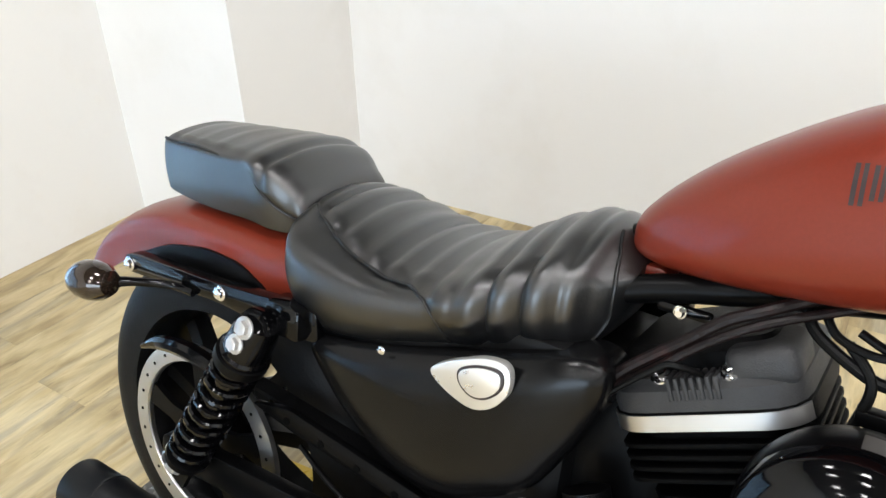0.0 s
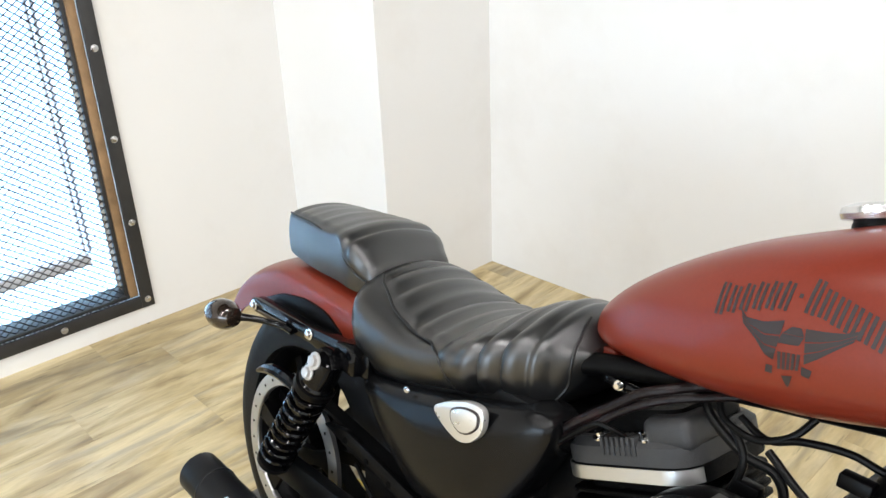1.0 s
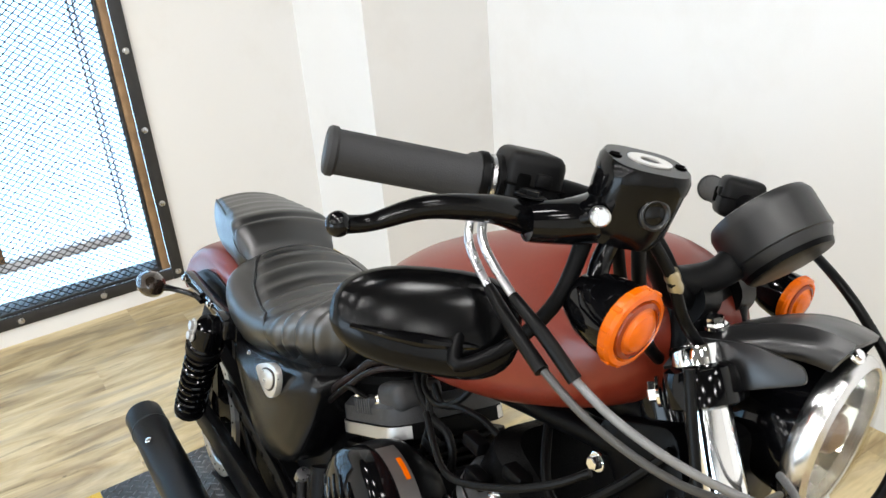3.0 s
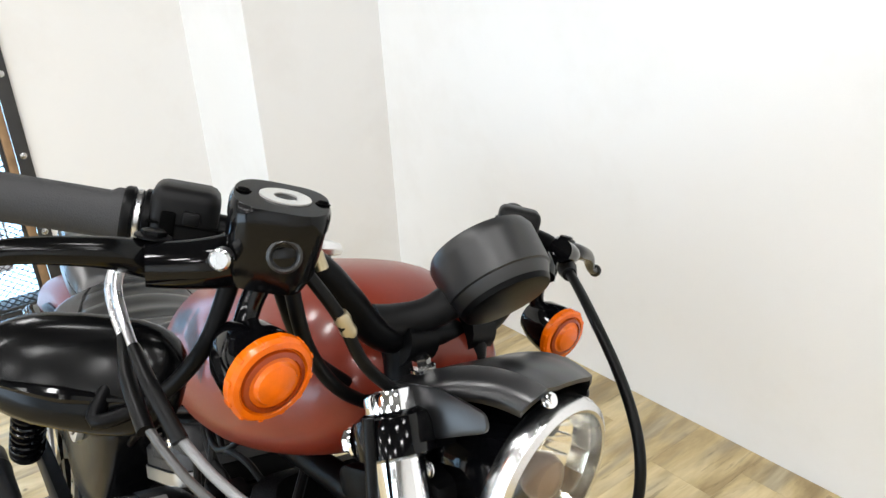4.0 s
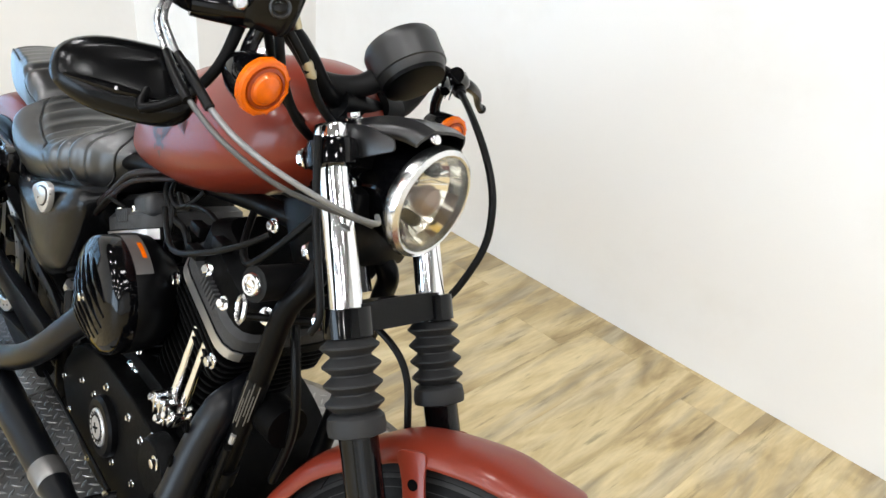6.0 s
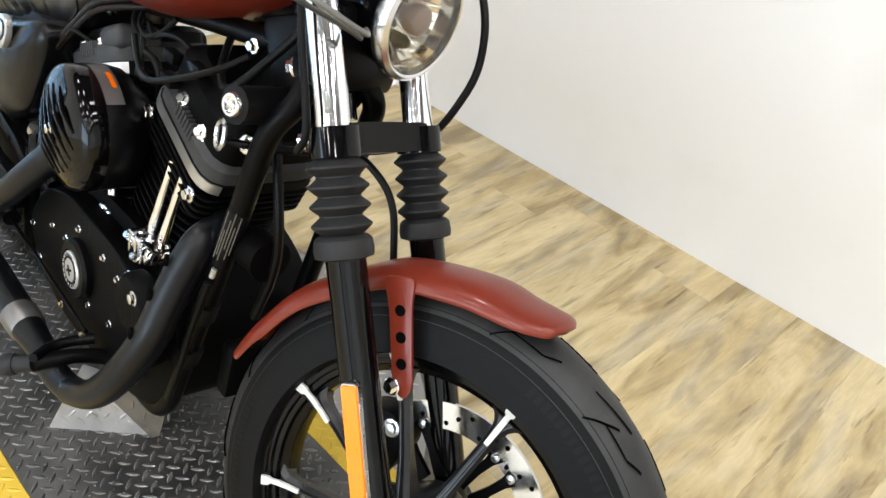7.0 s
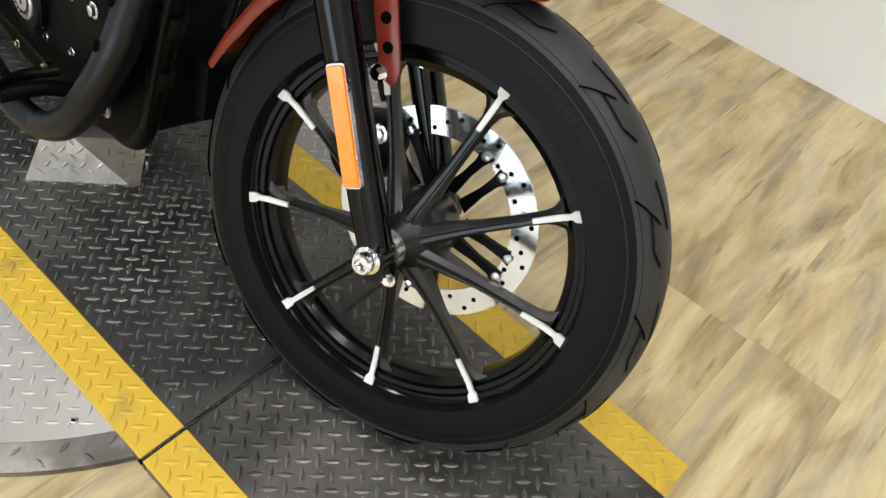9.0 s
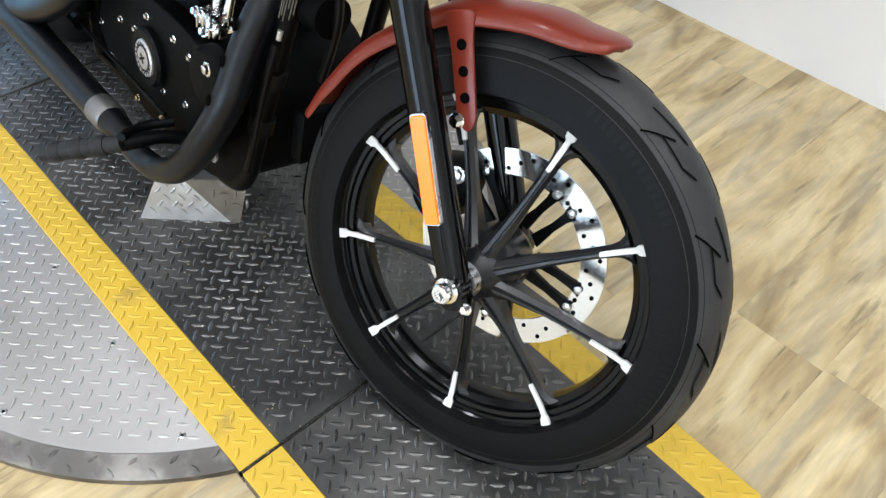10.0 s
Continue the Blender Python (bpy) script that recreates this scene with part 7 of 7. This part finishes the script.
    lathe(bm, [(0.0070, -0.002), (0.0070, 0.0065), (0.0055, 0.0080), (0.001, 0.0080)], basis(mm @ Vector((-0.030, -0.024, -0.030)), -n - d * 0.3), 16)
    part("pivot_bolt", bm, M_STEEL, mc)
    # underslung mirror
    bm = bmesh.new()
    c = Vector((-0.492, -0.262, 0.943))
    a1 = Vector((0.72, 0.60, 0.08)).normalized()
    a3 = Vector((0.55, -0.62, 0.28)).normalized()
    a2 = a3.cross(a1)
    a3 = a1.cross(a2)
    rings = []
    for t, k in ((-0.012, 0.90), (-0.010, 1.0), (0.004, 1.0), (0.012, 0.90), (0.017, 0.66), (0.019, 0.30)):
        ring = []
        for j in range(32):
            an = 2 * math.pi * j / 32
            x = 0.074 * math.copysign(abs(math.cos(an)) ** 0.72, math.cos(an)) * k
            y = 0.041 * math.copysign(abs(math.sin(an)) ** 0.78, math.sin(an)) * k * (1 + 0.16 * math.cos(an))
            ring.append(c + a1 * x + a2 * y + a3 * t)
        rings.append(ring)
    loft(bm, rings)
    mi = part("mirror", bm, M_MIRROR, bike, "gloss black underslung mirror", m=STEER, angle=50)
    part("mirror_rib", tube(bmesh.new(), [c - a1 * 0.055 + a2 * -0.012 + a3 * 0.014, c + a2 * -0.016 + a3 * 0.020, c + a1 * 0.055 + a2 * -0.014 + a3 * 0.012], [0.002, 0.0055, 0.002], 10, 6), M_GLOSS, mi)
    part("mirror_arm", tube(bmesh.new(), [c + a3 * 0.014 + a1 * 0.028 - a2 * 0.0 + Vector((0, 0, -0.006)), (-0.448, -0.268, 0.925), (-0.425, -0.240, 0.948), (-0.405, -0.225, 0.99), (-0.402, -0.215, 1.04)], [0.006, 0.0055, 0.0055, 0.006, 0.007], 12, 5), M_MATTE, mi)
    # cables: (points, radius, sleeve material)
    runs = [
        ([(-0.486, -0.240, 1.042), (-0.470, -0.260, 1.014), (-0.436, -0.264, 0.985)], [0.0034, 0.0034, 0.0036, 0.0030], M_STEEL),
        ([(-0.474, -0.244, 1.044), (-0.453, -0.265, 1.018), (-0.408, -0.273, 0.990)], [0.0034, 0.0034, 0.0036, 0.0030], M_STEEL),
        ([(-0.440, -0.263, 0.988), (-0.404, -0.277, 0.974), (-0.369, -0.283, 0.957)], [0.0040, 0.0050, 0.0052], M_CABLE),
        ([(-0.412, -0.272, 0.992), (-0.380, -0.276, 0.978), (-0.350, -0.272, 0.957)], [0.0040, 0.0050, 0.0052], M_CABLE),
        ([(-0.359, -0.272, 0.961), (-0.327, -0.261, 0.942), (-0.293, -0.244, 0.927), (-0.263, -0.220, 0.915), (-0.242, -0.192, 0.905), (-0.232, -0.160, 0.896), (-0.234, -0.128, 0.889), (-0.243, -0.098, 0.884), (-0.262, -0.075, 0.884)], 0.0032, M_BRAID),
        ([(-0.376, -0.282, 0.961), (-0.340, -0.271, 0.938), (-0.304, -0.252, 0.920), (-0.276, -0.226, 0.907), (-0.258, -0.194, 0.899), (-0.250, -0.158, 0.891), (-0.251, -0.122, 0.884), (-0.254, -0.091, 0.876)], 0.0029, M_SHEATH),
        ([(-0.395, 0.222, 1.036), (-0.362, 0.190, 1.029), (-0.312, 0.150, 1.008), (-0.270, 0.130, 0.978), (-0.238, 0.115, 0.948), (-0.220, 0.112, 0.915), (-0.214, 0.118, 0.872), (-0.218, 0.115, 0.830), (-0.236, 0.110, 0.775), (-0.268, 0.085, 0.738), (-0.310, 0.035, 0.715), (-0.350, -0.02, 0.70), (-0.40, -0.08, 0.69)], 0.0052, M_CABLE),
        ([(-0.380, -0.175, 1.050), (-0.362, -0.150, 1.020), (-0.352, -0.125, 0.985), (-0.345, -0.090, 0.960), (-0.330, -0.06, 0.94)], 0.0048, M_CABLE),
        ([(-0.375, -0.190, 1.045), (-0.372, -0.165, 0.995), (-0.378, -0.120, 0.955), (-0.385, -0.070, 0.930)], 0.0055, M_CABLE),
        ([(-0.395, -0.185, 1.040), (-0.390, -0.150, 0.985), (-0.392, -0.095, 0.950)], 0.0050, M_CABLE),
        ([(-0.312, 0.018, 0.735), (-0.250, 0.028, 0.715), (-0.215, 0.035, 0.685), (-0.190, 0.040, 0.625), (-0.165, 0.060, 0.52), (-0.125, 0.075, 0.44)], 0.0048, M_CABLE),
        ([(-0.335, -0.128, 0.950), (-0.305, -0.130, 0.875), (-0.288, -0.130, 0.838), (-0.256, -0.130, 0.772), (-0.262, -0.125, 0.742)], 0.0045, M_CABLE)]
    for pts, r, mat in runs:
        part("control_cable", tube(bmesh.new(), pts, r, 16, 7), mat, bike, m=STEER)
    part("line_fitting", tube(bmesh.new(), [(-0.362, -0.150, 1.022), (-0.357, -0.139, 1.006)], [0.0055, 0.0065, 0.0055, 0.0065, 0.005], 12, 4), M_BRASS, bike, m=STEER)
    part("line_fitting", tube(bmesh.new(), [(-0.378, -0.168, 1.062), (-0.374, -0.163, 1.051)], 0.0048, 12, 3), M_BRASS, bike, m=STEER)
    # clutch perch with its clamp, pivot screw and the indicator's stalk
    cp = part("clutch_perch", tube(bmesh.new(), [(-0.470, 0.232, 1.050), (-0.440, 0.244, 1.049), (-0.412, 0.240, 1.043)], [0.017, 0.014, 0.012], 16, 4), M_MATTE, bike, "satin black clutch perch with bright screw", m=STEER)
    part("perch_body", add_box(bmesh.new(), -0.020, 0.020, -0.010, 0.010, -0.010, 0.008, 0.003, 2, basis((-0.408, 0.238, 1.043), (0.05, 0.1, 1.0)) @ Matrix.Rotation(0.9, 4, "Z")), M_COLLAR, cp, "dull grey perch body")
    part("perch_screw", lathe(bmesh.new(), [(0.0055, 0), (0.0055, 0.007), (0.004, 0.009), (0.001, 0.009)], basis((-0.427, 0.246, 1.052), (0, 0, 1)), 12), M_CHROME, cp)
    part("indicator_stalk", tube(bmesh.new(), [(-0.384, 0.168, 1.030), (-0.398, 0.190, 1.042), (-0.420, 0.226, 1.046)], 0.0075, 12, 3), M_GLOSS, cp)
    for k in range(3):
        part("clamp_stud", tube(bmesh.new(), [(-0.412 + 0.004 * k, 0.206 + 0.006 * k, 1.040), (-0.410 + 0.004 * k, 0.204 + 0.006 * k, 1.018)], 0.0016, 8, 1), M_STEEL, cp)
    # clutch adjuster
    part("cable_adjuster", tube(bmesh.new(), [(-0.405, 0.235, 1.038), (-0.380, 0.206, 1.033)], [0.009, 0.011, 0.008], 12, 4), M_PLASTIC, bike, m=STEER)


room()
window()
platform()
turntable()
jack_block()
tank()
saddle()
rear_fender()
rear_wheel()
shocks()
side_cover()
engine()
exhaust()
chassis()
front_wheel()
fork()
front_fender()
headlamp()
speedometer()
controls()
floor()
